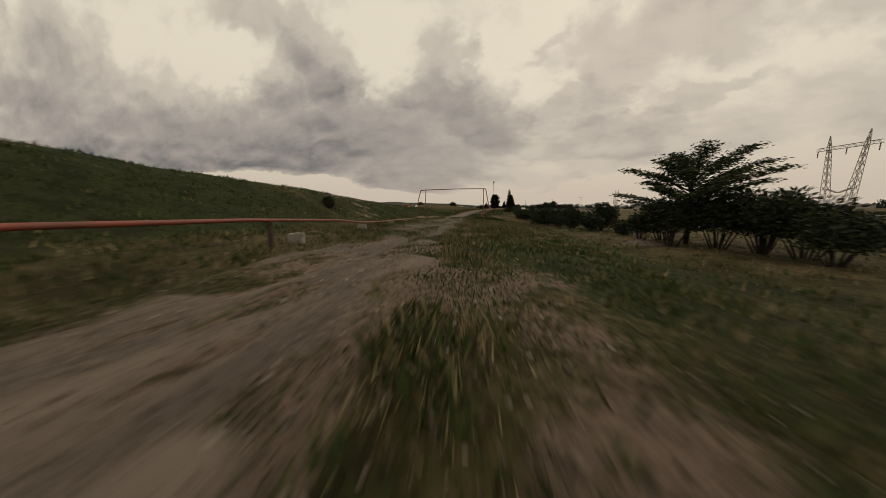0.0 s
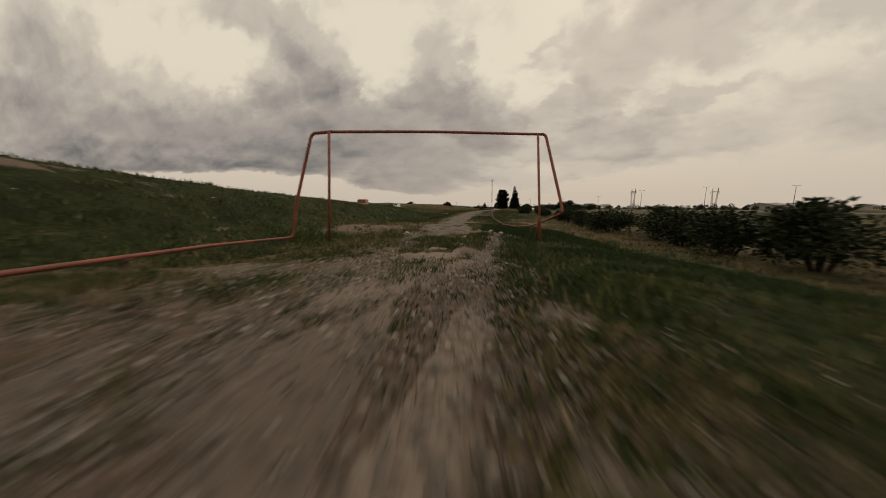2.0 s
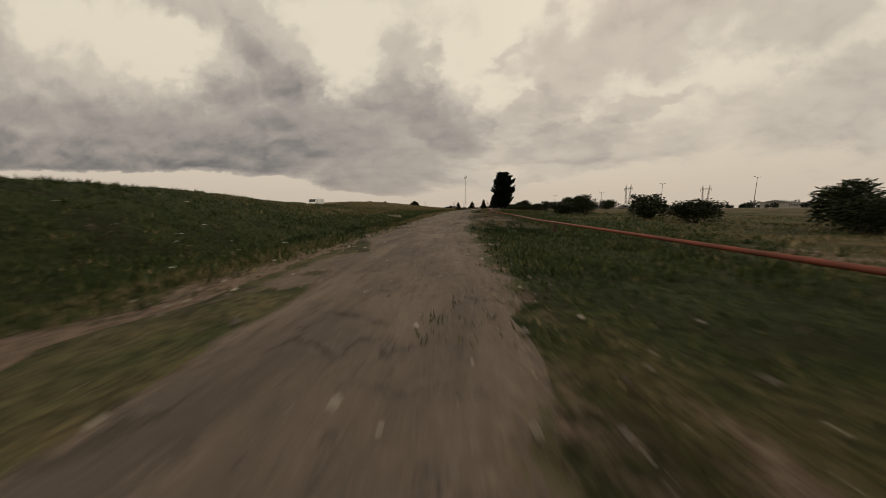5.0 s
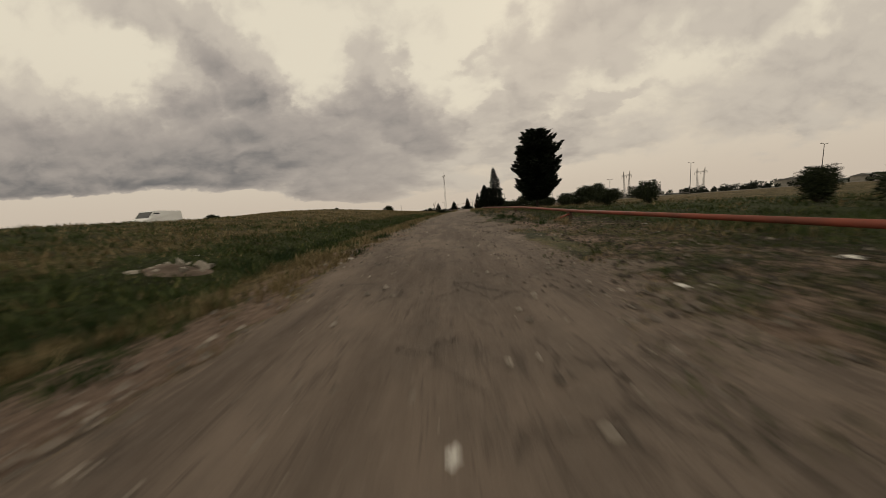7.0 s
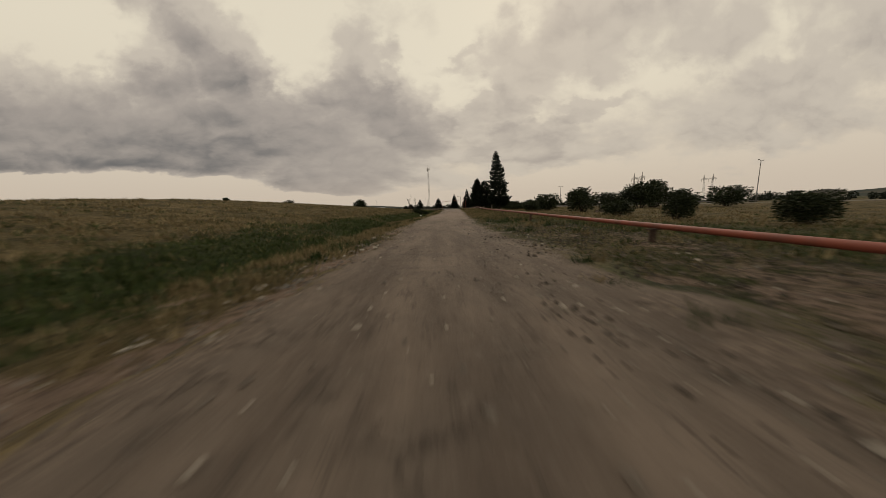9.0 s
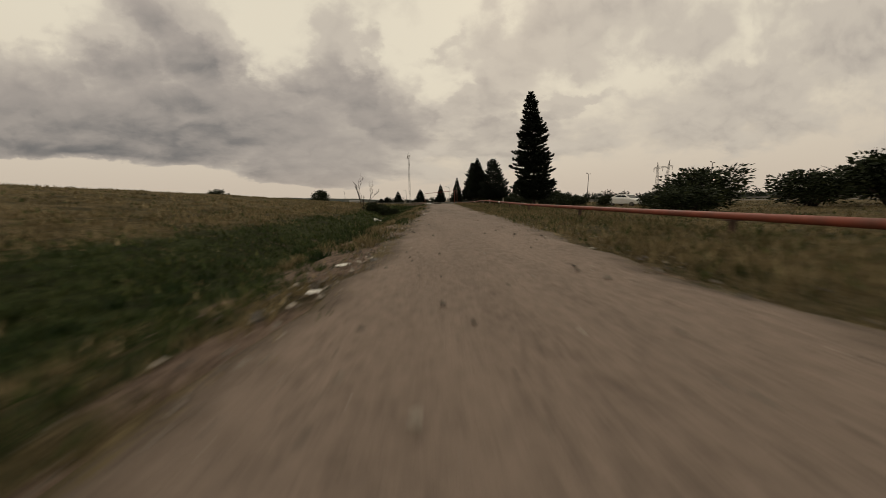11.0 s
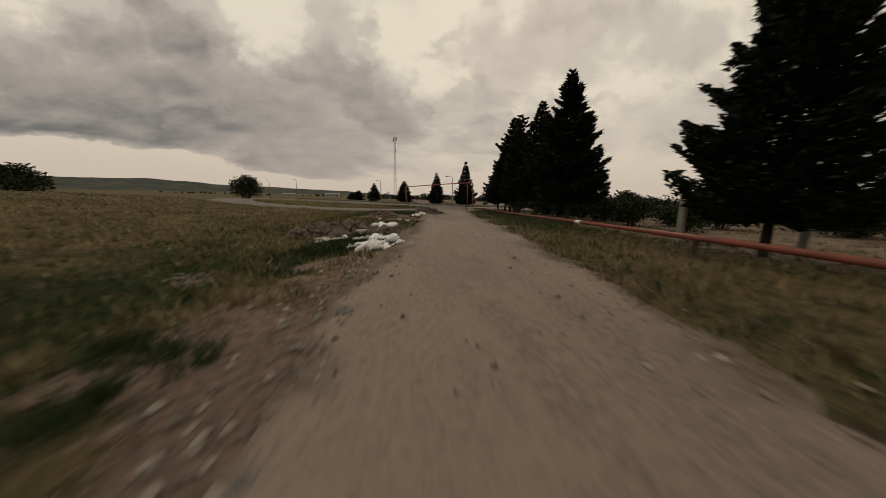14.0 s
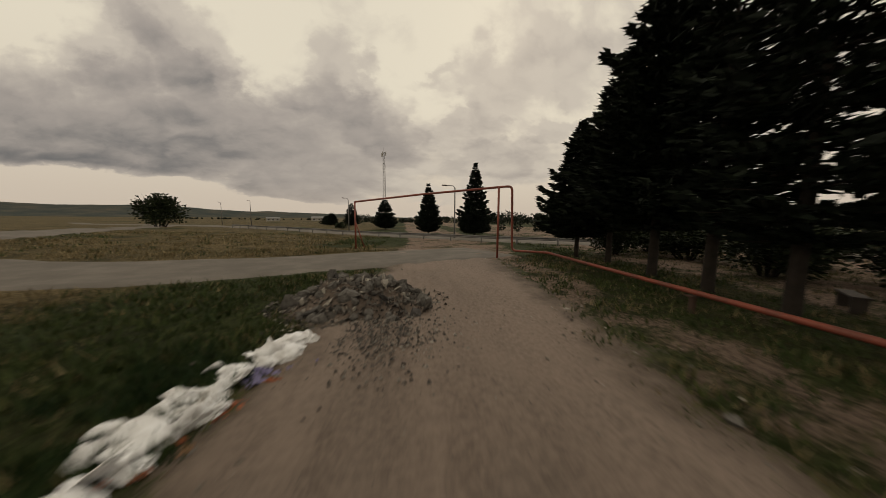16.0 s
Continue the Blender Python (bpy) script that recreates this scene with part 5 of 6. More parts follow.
for x, y in SPOTS:
    lone("litter", LITTERS[_r.integers(5)], x, y, 0.08 + 0.12 * _r.random(), _r.random() * 360, "scrap of dirty white plastic lying on the ground", "litter", "scattered litter")
for _ in range(110):
    y = 20 + 75 * _r.random()
    x = float(road_l(y)) - 3.5 - 17 * _r.random() ** 0.8
    lone("litter", LITTERS[_r.integers(5)], x, y, 0.10 + 0.30 * _r.random() ** 2, _r.random() * 360, "scrap of dirty white plastic lying in slope grass", "litter", "scattered litter")
for _ in range(90):
    y = 98 + 185 * _r.random()
    left = _r.random() < 0.62
    x = float(road_l(y)) - 0.3 - 7 * _r.random() ** 1.6 if left else float(road_r(y)) + 0.2 + 5 * _r.random()
    lone("litter", LITTERS[_r.integers(5)], x, y, 0.05 + 0.09 * _r.random() ** 2, _r.random() * 360, "scrap of dirty white plastic lying at the verge", "litter", "scattered litter")
for i in range(58):
    y = 56 + 44 * _r.random()
    x = float(road_l(np.array(y))) - 3.0 - 15 * _r.random() ** 1.3
    lone("litter", LITTERS[_r.integers(5)], x, y, 0.10 + 0.22 * _r.random() ** 2, _r.random() * 360, "scrap of dirty white plastic lying in slope grass", "litter", "scattered litter")
for i in range(9):
    y = 57 + 10 * _r.random()
    x = float(road_r(np.array(y))) + 2.2 + 3.5 * _r.random()
    lone("litter", LITTERS[_r.integers(5)], x, y, 0.05 + 0.05 * _r.random(), _r.random() * 360, "small scrap of white plastic lying in lush grass", "litter", "scattered litter")
for i in range(16):
    y = 263.5 + 5 * _r.random()
    x = -2.2 + 4.6 * _r.random()
    lone("litter", LITTERS[_r.integers(5)], x, y, 0.08 + 0.16 * _r.random(), _r.random() * 360, "scrap of dirty white plastic lying among boards", "litter", "scattered litter")
lone("litter", LITTERS[1], -0.3, 120.9, 0.3, 20, "scrap of dirty plastic lying at the verge", "litter")
bm = bmesh.new()
tube(bm, bend([(-0.35, -0.1, 0.12), (0.1, 0.35, 0.3), (0.45, 0.1, 0.1), (0.2, -0.4, 0.05)], 0.15), 0.07, 8)
o = tagged(new("bent_pipe", shared("bent_pipe", bm, LITTER)), "bent white plastic pipe lying in the ditch", "pipe scrap")
o.matrix_world = pose(-6.6, 213.7, gz(-6.6, 213.7), 0, 0, 60)

# loose stones at the verges
for _ in range(170):
    y = 100 + 180 * _r.random()
    x = float(road_l(y)) - 0.9 + 1.3 * _r.random() if _r.random() < 0.75 else float(road_r(y)) + 1.2 * _r.random()
    s = 0.03 + 0.10 * _r.random() ** 2.5
    o = lone("stone", STONES[_r.integers(9)], x, y, s, _r.random() * 360, "loose grey stone at the road's edge", "stone", "verge stones", 0.0)
for _ in range(18):
    y = 205 + 40 * _r.random()
    x = float(road_l(y)) - 0.5 + 0.9 * _r.random()
    s = 0.03 + 0.06 * _r.random() ** 2
    lone("stone", STONES[_r.integers(6)], x, y, s, _r.random() * 360, "broken stone at the road's edge", "stone", "verge stones", 0.0)
for x, y, s in ((-4.7, 199.3, 0.16), (-1.9, 210.3, 0.14), (-5.1, 179.3, 0.15), (-15.0, 124.6, 0.15), (-14.2, 126.0, 0.10), (-2.2, 253.0, 0.42)):
    lone("stone", STONES[4], x, y, s, x * 40, "large pale stone lying in the grass", "stone", "", 0.0)
# broken slabs and stones on the low earth bank below the pipe gate
for x, y, s in ((-2.6, 48.8, 0.18), (-1.4, 50.2, 0.17), (-2.0, 50.7, 0.15), (-1.9, 51.6, 0.19), (0.7, 52.2, 0.15), (0.2, 51.8, 0.11), (0.3, 48.2, 0.12), (1.3, 48.1, 0.09), (1.4, 51.1, 0.12), (1.9, 51.0, 0.14), (2.2, 50.0, 0.10)):
    lone("stone", STONES[3 + int(s * 100) % 3], x, y, s, x * 70, "pale broken stone on a low bank of earth", "stone", "stones below the gate", 0.0)
for _ in range(46):
    x = -5.5 + 8.2 * _r.random()
    y = float(np.interp(x, (-6, -3, 0, 3), (49.0, 49.0, 50.5, 51.0))) + 0.7 * _r.normal()
    lone("stone", STONES[_r.integers(9)], x, y, 0.03 + 0.08 * _r.random() ** 2, _r.random() * 360, "broken stone on a low bank of earth", "stone", "stones below the gate", 0.0)
lone("litter", LITTERS[0], 13.4, 62.4, 0.3, 40, "scrap of white plastic lying at the field edge", "litter")

for x, y, turn in ((-0.35, 7.6, 10), (-1.75, 15.4, -6), (-3.25, 23.9, 20), (-4.45, 32.0, 4)):
    bm = bmesh.new()
    box(bm, (0.52, 0.34, 0.5), (0, 0, 0.12), (3, 2, 0), 0.03)
    box(bm, (0.30, 0.30, 0.14), (0.16, -0.05, 0.34), (-4, 5, 12), 0.03)
    o = tagged(new("concrete_block", shared("concrete_block", bm, CONCRETE)), "weathered broken concrete block beside the pipeline", "block", "blocks along the pipeline")
    o.matrix_world = pose(x, y, gz(x, y), 0, 0, turn)
for x, y, h, lean in ((17.0, 248.6, 3.0, 4), (14.9, 251.8, 2.6, -2)):
    bm = bmesh.new()
    box(bm, (0.26, 0.26, h + 0.3), (0, 0, h / 2 - 0.15), bevel=0.02)
    o = tagged(new("concrete_post", shared("concrete_post", bm, CONCRETE)), "leaning square concrete post behind the pipeline", "post")
    o.matrix_world = pose(x, y, gz(x, y), 0, lean, 15)
for k, (x, y, turn) in enumerate([(10.9, 222.6, 70), (11.9, 221.2, 62), (12.6, 223.4, 74)]):
    bm = bmesh.new()
    tube(bm, [(-1.3, 0, 0.13), (1.3, 0, 0.13)], 0.13, 14, False)
    tube(bm, [(1.3, 0, 0.13), (-1.3, 0, 0.13)], 0.105, 14, False)
    for e in (-1.3, 1.3):
        a = [bm.verts.new((e, 0.13 * math.cos(6.283 * j / 14), 0.13 + 0.13 * math.sin(6.283 * j / 14))) for j in range(14)]
        b = [bm.verts.new((e, 0.105 * math.cos(6.283 * j / 14), 0.13 + 0.105 * math.sin(6.283 * j / 14))) for j in range(14)]
        for j in range(14):
            bm.faces.new((a[j], a[(j + 1) % 14], b[(j + 1) % 14], b[j]))
    o = tagged(new("concrete_tube", shared("concrete_tube", bm, CONCRETE)), "pale concrete tube lying under a fir", "tube", "tubes under the fir")
    o.matrix_world = pose(x, y, gz(x, y) + 0.02, 0, 0, turn)
for x, y in ((18.2, 274.6), (22.0, 268.0)):
    bm = bmesh.new()
    box(bm, (1.3, 0.35, 0.06), (0, 0, 0.45), bevel=0.01)
    for e in (-0.5, 0.5):
        box(bm, (0.08, 0.3, 0.44), (e, 0, 0.22), bevel=0.01)
    o = tagged(new("bench", shared("bench", bm, BED_WOOD)), "low dark plank bench under the firs", "bench")
    o.matrix_world = pose(x, y, gz(x, y), 0, 0, 40)


# ---- masts, pylons and lamps ----
def bars(bm, pairs, w):
    for a, b in pairs:
        tube(bm, [a, b], w, 4, False)


def lattice(bm, low, high, wide, narrow, bays, w):
    """A square lattice leg between two points."""
    low, high = Vector(low), Vector(high)
    rings = []
    for k in range(bays + 1):
        s = k / bays
        c, h = low.lerp(high, s), lerp(wide, narrow, s) / 2
        rings.append([c + Vector((a * h, b * h, 0)) for a, b in ((-1, -1), (1, -1), (1, 1), (-1, 1))])
    for a, b in zip(rings, rings[1:]):
        for k in range(4):
            bars(bm, [(a[k], b[k])], w)
            bars(bm, [(a[k], b[(k + 1) % 4]), (a[(k + 1) % 4], b[k])], w * 0.6)


def pylon(x, y, height, turn, far=False):
    t = thing("power_pylon", "grey steel lattice portal pylon with a long crossarm", "pylon", "power pylons", (x, y, gz(x, y)), turn)
    s = height / 26.0
    w = 0.085 * s if far else 0.07 * s
    for e in (-1, 1):
        bm = bmesh.new()
        lattice(bm, (e * 2.7 * s, 0, 0), (e * 4.4 * s, 0, 22 * s), 1.9 * s, 0.7 * s, 9, w)
        lattice(bm, (e * 4.4 * s, 0, 22 * s), (e * 4.7 * s, 0, 26 * s), 0.7 * s, 0.1 * s, 2, w)
        lattice(bm, (e * 3.2 * s, 0, 8.5 * s), (0, 0, 7.0 * s), 0.6 * s, 0.6 * s, 3, w * 0.8)
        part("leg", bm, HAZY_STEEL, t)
    bm = bmesh.new()
    for e in (-1, 1):
        n = 12
        for k in range(n):
            a, b = lerp(-7.6, 7.6, k / n) * s, lerp(-7.6, 7.6, (k + 1) / n) * s
            for z in (21.3, 22.3):
                bars(bm, [((a, e * 0.35 * s, z * s), (b, e * 0.35 * s, z * s))], w)
            bars(bm, [((a, e * 0.35 * s, (21.3 + k % 2) * s), (b, e * 0.35 * s, (21.3 + (k + 1) % 2) * s))], w * 0.7)
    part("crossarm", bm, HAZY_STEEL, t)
    for e in (-7.2, 0, 7.2):
        bm = bmesh.new()
        tube(bm, [(e * s, 0, 21.3 * s), (e * s, 0, 19.2 * s)], 0.12 * s, 6)
        part("insulator", bm, DARK_STEEL, t)


for x, y, h, turn, far in ((113.5, 114.8, 25.5, -80, False), (121.6, 318.8, 18.8, -90, True), (217, 369, 21.5, -90, True)):
    pylon(x, y, h, turn, far)

mast = thing("radio_mast", "tall slim lattice radio mast with antennas at its top", "mast", "", (-4.8, 435.9, gz(-4.8, 435.9)))
bm = bmesh.new()
lattice(bm, (0, 0, -1), (0, 0, 40), 1.7, 1.0, 24, 0.09)
part("tower", bm, STEEL, mast)
for a, z in ((0, 39), (120, 39.4), (240, 38.6), (60, 32), (200, 38)):
    bm = bmesh.new()
    box(bm, (0.5, 0.25, 2.2 if z > 35 else 1.0), (math.cos(radians(a)) * 1.1, math.sin(radians(a)) * 1.1, z), (0, 0, a), 0.04)
    part("antenna", bm, PLASTER, mast)
bm = bmesh.new()
tube(bm, [(0, 0, 40), (0, 0, 42.5)], 0.05, 5)
part("rod", bm, STEEL, mast)


def street_lamp(x, y, height, turn, arms=1):
    t = thing("street_lamp", "tall grey steel street lamp with a bent arm", "street lamp", "street lamps", (x, y, gz(x, y)), turn)
    bm = bmesh.new()
    tube(bm, [(0, 0, -0.3), (0, 0, height * 0.5), (0, 0, height)], [0.13, 0.10, 0.075], 8)
    part("pole", bm, STEEL, t)
    for e in (1, -1)[:arms]:
        bm = bmesh.new()
        tube(bm, bend([(0, 0, height - 0.1), (e * 0.2, 0, height + 0.25), (e * 1.4, 0, height + 0.4)], 0.15), 0.05, 6)
        part("arm", bm, STEEL, t)
        bm = bmesh.new()
        box(bm, (0.75, 0.30, 0.16), (e * 1.6, 0, height + 0.40), (0, -e * 6, 0), 0.05)
        part("lamp_head", bm, DARK_STEEL, t)


for x, y, h, turn, arms in ((71.2, 251.2, 8.9, 30, 2), (52.5, 272.5, 8.4, 40, 2), (106.0, 203.5, 11.4, 20, 2), (86.8, 226.1, 11.2, 25, 2), (126.7, 183.6, 10.2, 15, 2), (12.3, 305.0, 6.6, 140, 1), (-6.0, 332.0, 6.6, 140, 1), (-45, 372, 8, 140, 1), (-62, 386, 8, 140, 1), (30.5, 290.5, 8.2, 140, 1)):
    street_lamp(x, y, h, turn, arms)

rail = thing("guard_rail", "long steel highway guard rail on short posts", "guard rail")
LINE = np.array([(-34, 341), (1, 310.5), (13, 300), (25, 290.2), (44, 275.2), (66, 250), (84, 222)], float)
_leg = np.r_[0, np.cumsum(np.hypot(*np.diff(LINE, axis=0).T))]
_at = np.arange(0, _leg[-1], 4.0)
_px, _py = np.interp(_at, _leg, LINE[:, 0]), np.interp(_at, _leg, LINE[:, 1])
for k in range(len(_at) - 1):
    a, b = Vector((_px[k], _py[k], gz(_px[k], _py[k]) + 0.62)), Vector((_px[k + 1], _py[k + 1], gz(_px[k + 1], _py[k + 1]) + 0.62))
    bm = bmesh.new()
    n = (b - a).cross(Vector((0, 0, 1))).normalized()
    prof = [(0.0, -0.155), (0.05, -0.10), (0.0, -0.03), (0.0, 0.03), (0.05, 0.10), (0.0, 0.155)]
    va, vb = ([bm.verts.new(p + n * u + Vector((0, 0, w))) for u, w in prof] for p in (a, b))
    vc, vd = ([bm.verts.new(p + n * (u - 0.012) + Vector((0, 0, w))) for u, w in prof] for p in (a, b))
    for i in range(5):
        bm.faces.new((va[i], va[i + 1], vb[i + 1], vb[i]))
        bm.faces.new((vc[i], vd[i], vd[i + 1], vc[i + 1]))
    part("beam", bm, STEEL, rail)
    bm = bmesh.new()
    box(bm, (0.12, 0.12, 1.0), (a.x, a.y, a.z - 0.35), (0, 0, 40), 0.01)
    part("post", bm, STEEL, rail)


# ---- vehicles ----
def hull(bm, outline, width, bevel=0.05, narrow=0.0, above=9.0):
    """A body drawn in side view (along, up), made solid across; narrow draws in what lies above a height."""
    left, right = [], []
    for u, w in outline:
        h = width / 2 - (narrow if w > above else 0.0)
        left.append(bm.verts.new((u, -h, w)))
        right.append(bm.verts.new((u, h, w)))
    bm.faces.new(left)
    bm.faces.new(right[::-1])
    n = len(outline)
    for k in range(n):
        bm.faces.new((left[(k + 1) % n], left[k], right[k], right[(k + 1) % n]))
    bmesh.ops.recalc_face_normals(bm, faces=bm.faces[:])
    if bevel:
        bmesh.ops.bevel(bm, geom=bm.edges[:], offset=bevel, segments=2, affect="EDGES", clamp_overlap=True)


def wheel(parent, u, v, r=0.36, wide=0.22):
    bm = bmesh.new()
    tube(bm, [(u, v - wide / 2, r), (u, v - wide / 2 + 0.03, r), (u, v + wide / 2 - 0.03, r), (u, v + wide / 2, r)], [r - 0.03, r, r, r - 0.03], 20)
    w = part("wheel", bm, RUBBER, parent)
    bm = bmesh.new()
    tube(bm, [(u, v - wide / 2 - 0.01, r), (u, v + wide / 2 + 0.01, r)], r * 0.58, 14)
    part("rim", bm, STEEL, w)


def panes(parent, quads, side, thick=0.012):
    """Side windows from outlines (along, up)."""
    for q in quads:
        for e in (-1, 1):
            bm = bmesh.new()
            f = [bm.verts.new((u, e * (side + thick / 2), w)) for u, w in q]
            g = [bm.verts.new((u, e * (side - 0.02), w)) for u, w in q]
            bm.faces.new(f), bm.faces.new(g[::-1])
            for k in range(len(q)):
                bm.faces.new((f[k], g[k], g[(k + 1) % len(q)], f[(k + 1) % len(q)]))
            bmesh.ops.recalc_face_normals(bm, faces=bm.faces[:])
            part("window", bm, GLASS, parent)


def truck(x, y, turn, s):
    t = thing("flatbed_truck", "orange double-cab flatbed truck on the embankment top", "truck", "", (x, y, gz(x, y)), turn)
    bm = bmesh.new()
    hull(bm, [(2.25, 0.55), (2.3, 1.15), (2.1, 1.28), (1.85, 2.0), (1.6, 2.1), (-0.35, 2.1), (-0.5, 2.0), (-0.5, 0.55)], 1.85, 0.06, 0.12, 1.5)
    part("cab", bm, ORANGE_PAINT, t)
    panes(t, [[(1.98, 1.33), (1.78, 1.92), (1.05, 1.92), (1.05, 1.33)], [(0.95, 1.33), (0.95, 1.92), (0.35, 1.92), (0.35, 1.33)], [(0.2, 1.33), (0.2, 1.92), (-0.35, 1.92), (-0.35, 1.33)]], 0.865)
    bm = bmesh.new()
    box(bm, (0.03, 1.5, 0.66), (2.0, 0, 1.63), (0, -19, 0), 0.01)
    part("windscreen", bm, GLASS, t)
    bm = bmesh.new()
    box(bm, (1.95, 1.95, 0.10), (-1.55, 0, 0.95), bevel=0.02)
    for v in (-0.95, 0.95):
        box(bm, (1.95, 0.05, 0.5), (-1.55, v, 1.22), bevel=0.01)
    for u in (-2.5, -0.6):
        box(bm, (0.05, 1.9, 0.5), (u, 0, 1.22), bevel=0.01)
    part("tray", bm, BED_WOOD, t)
    bm = bmesh.new()
    for v in (-0.4, 0.4):
        box(bm, (4.5, 0.1, 0.16), (-0.2, v, 0.62))
    part("chassis", bm, DARK_STEEL, t)
    bm = bmesh.new()
    box(bm, (0.1, 1.8, 0.18), (2.32, 0, 0.58), bevel=0.03)
    part("bumper", bm, STEEL, t)
    for v in (-0.65, 0.65):
        bm = bmesh.new()
        tube(bm, [(2.26, v, 0.95), (2.33, v, 0.95)], 0.11, 12)
        part("headlight", bm, HEADLIGHT, t)
    for u in (1.45, -1.5):
        for v in (-0.8, 0.8):
            wheel(t, u, v, 0.38)
    t.scale = (s, s, s)


truck(-21.6, 83.2, -78, 0.84)


def van(x, y, turn, s):
    t = thing("panel_van", "white high-roofed panel van on the field track", "van", "", (x, y, gz(x, y)), turn)
    bm = bmesh.new()
    hull(bm, [(2.35, 0.4), (2.4, 0.85), (2.2, 1.1), (1.55, 1.35), (0.95, 2.1), (0.7, 2.2), (-2.25, 2.2), (-2.35, 2.05), (-2.4, 0.4)], 1.9, 0.07, 0.08, 1.5)
    part("body", bm, WHITE_PAINT, t)
    panes(t, [[(1.45, 1.36), (0.98, 1.95), (0.35, 1.95), (0.35, 1.36)]], 0.90)
    bm = bmesh.new()
    box(bm, (0.03, 1.55, 0.86), (1.27, 0, 1.72), (0, -39, 0), 0.01)
    part("windscreen", bm, GLASS, t)
    for u in (2.4, -2.42):
        bm = bmesh.new()
        box(bm, (0.1, 1.8, 0.2), (u, 0, 0.48), bevel=0.04)
        part("bumper", bm, RUBBER, t)
    for v in (-0.7, 0.7):
        bm = bmesh.new()
        box(bm, (0.08, 0.3, 0.2), (2.33, v, 0.92), bevel=0.03)
        part("headlight", bm, HEADLIGHT, t)
        bm = bmesh.new()
        box(bm, (0.06, 0.12, 0.35), (-2.38, v * 1.2, 1.0), bevel=0.02)
        part("tail_light", bm, ORANGE_RAG, t)
    for u in (1.5, -1.45):
        for v in (-0.85, 0.85):
            wheel(t, u, v, 0.33)
    t.scale = (s, s, s)


van(-39.6, 149.6, -92, 1.0)


def car(x, y, turn, label, s=1.0):
    t = thing("car", label, "car", "", (x, y, gz(x, y)), turn)
    bm = bmesh.new()
    hull(bm, [(2.15, 0.3), (2.2, 0.62), (1.95, 0.80), (1.05, 0.93), (0.35, 1.42), (-0.75, 1.46), (-1.7, 1.05), (-2.1, 0.98), (-2.2, 0.6), (-2.15, 0.3)], 1.74, 0.07, 0.20, 1.2)
    part("body", bm, WHITE_PAINT, t)
    panes(t, [[(0.85, 0.96), (0.33, 1.34), (-0.1, 1.36), (-0.1, 0.96)], [(-0.18, 0.96), (-0.18, 1.36), (-0.72, 1.36), (-1.25, 0.99)]], 0.80)
    for u, w, tilt in ((0.74, 1.17, -54), (-1.25, 1.26, 62)):
        bm = bmesh.new()
        box(bm, (0.02, 1.25, 0.72), (u, 0, w), (0, tilt, 0), 0.005)
        part("windscreen", bm, GLASS, t)
    for v in (-0.62, 0.62):
        bm = bmesh.new()
        box(bm, (0.1, 0.36, 0.15), (2.08, v, 0.68), bevel=0.03)
        part("headlight", bm, HEADLIGHT, t)
        bm = bmesh.new()
        box(bm, (0.08, 0.3, 0.15), (-2.14, v, 0.82), bevel=0.03)
        part("tail_light", bm, ORANGE_RAG, t)
    for u in (1.35, -1.3):
        for v in (-0.77, 0.77):
            wheel(t, u, v, 0.31, 0.2)
    t.scale = (s, s, s)


car(23.4, 219.4, -78, "white sedan parked behind the shrubs")


# ---- far buildings, woods and hills ----
def house(x, y, size, turn, label, roof_rise=1.2, windows=4):
    t = thing("building", label, "building", "far buildings", (x, y, gz(x, y)), turn)
    a, b, h = size
    bm = bmesh.new()
    box(bm, (a, b, h + 1), (0, 0, h / 2 - 0.5))
    part("wall", bm, PLASTER, t)
    bm = bmesh.new()
    hull(bm, [(-b / 2 - 0.4, h), (b / 2 + 0.4, h), (0, h + roof_rise)], a + 0.8, 0.0)
    bmesh.ops.rotate(bm, verts=bm.verts[:], cent=(0, 0, 0), matrix=Matrix.Rotation(radians(90), 3, "Z"))
    part("roof", bm, ROOFING, t)
    for k in range(windows):
        u = lerp(-a / 2, a / 2, (k + 0.5) / windows)
        bm = bmesh.new()
        box(bm, (min(1.6, a / windows * 0.5), 0.1, h * 0.35), (u, -b / 2 - 0.02, h * 0.55))
        part("window", bm, GLASS, t)


house(205, 292, (34, 12, 3.8), 35, "long low pale shed with a grey roof", 1.5, 8)
for x, y, a, turn in ((232, 262, 12, 30), (250, 246, 10, 50), (262, 228, 14, 35), (285, 205, 11, 45), (300, 180, 12, 40), (222, 275, 9, 20), (-75, 560, 14, 10), (-130, 590, 12, 20), (-40, 610, 12, 0), (150, 330, 10, 30)):
    house(x, y, (a, 7, 3.0), turn, "small pale house among far trees", 1.3, 3)


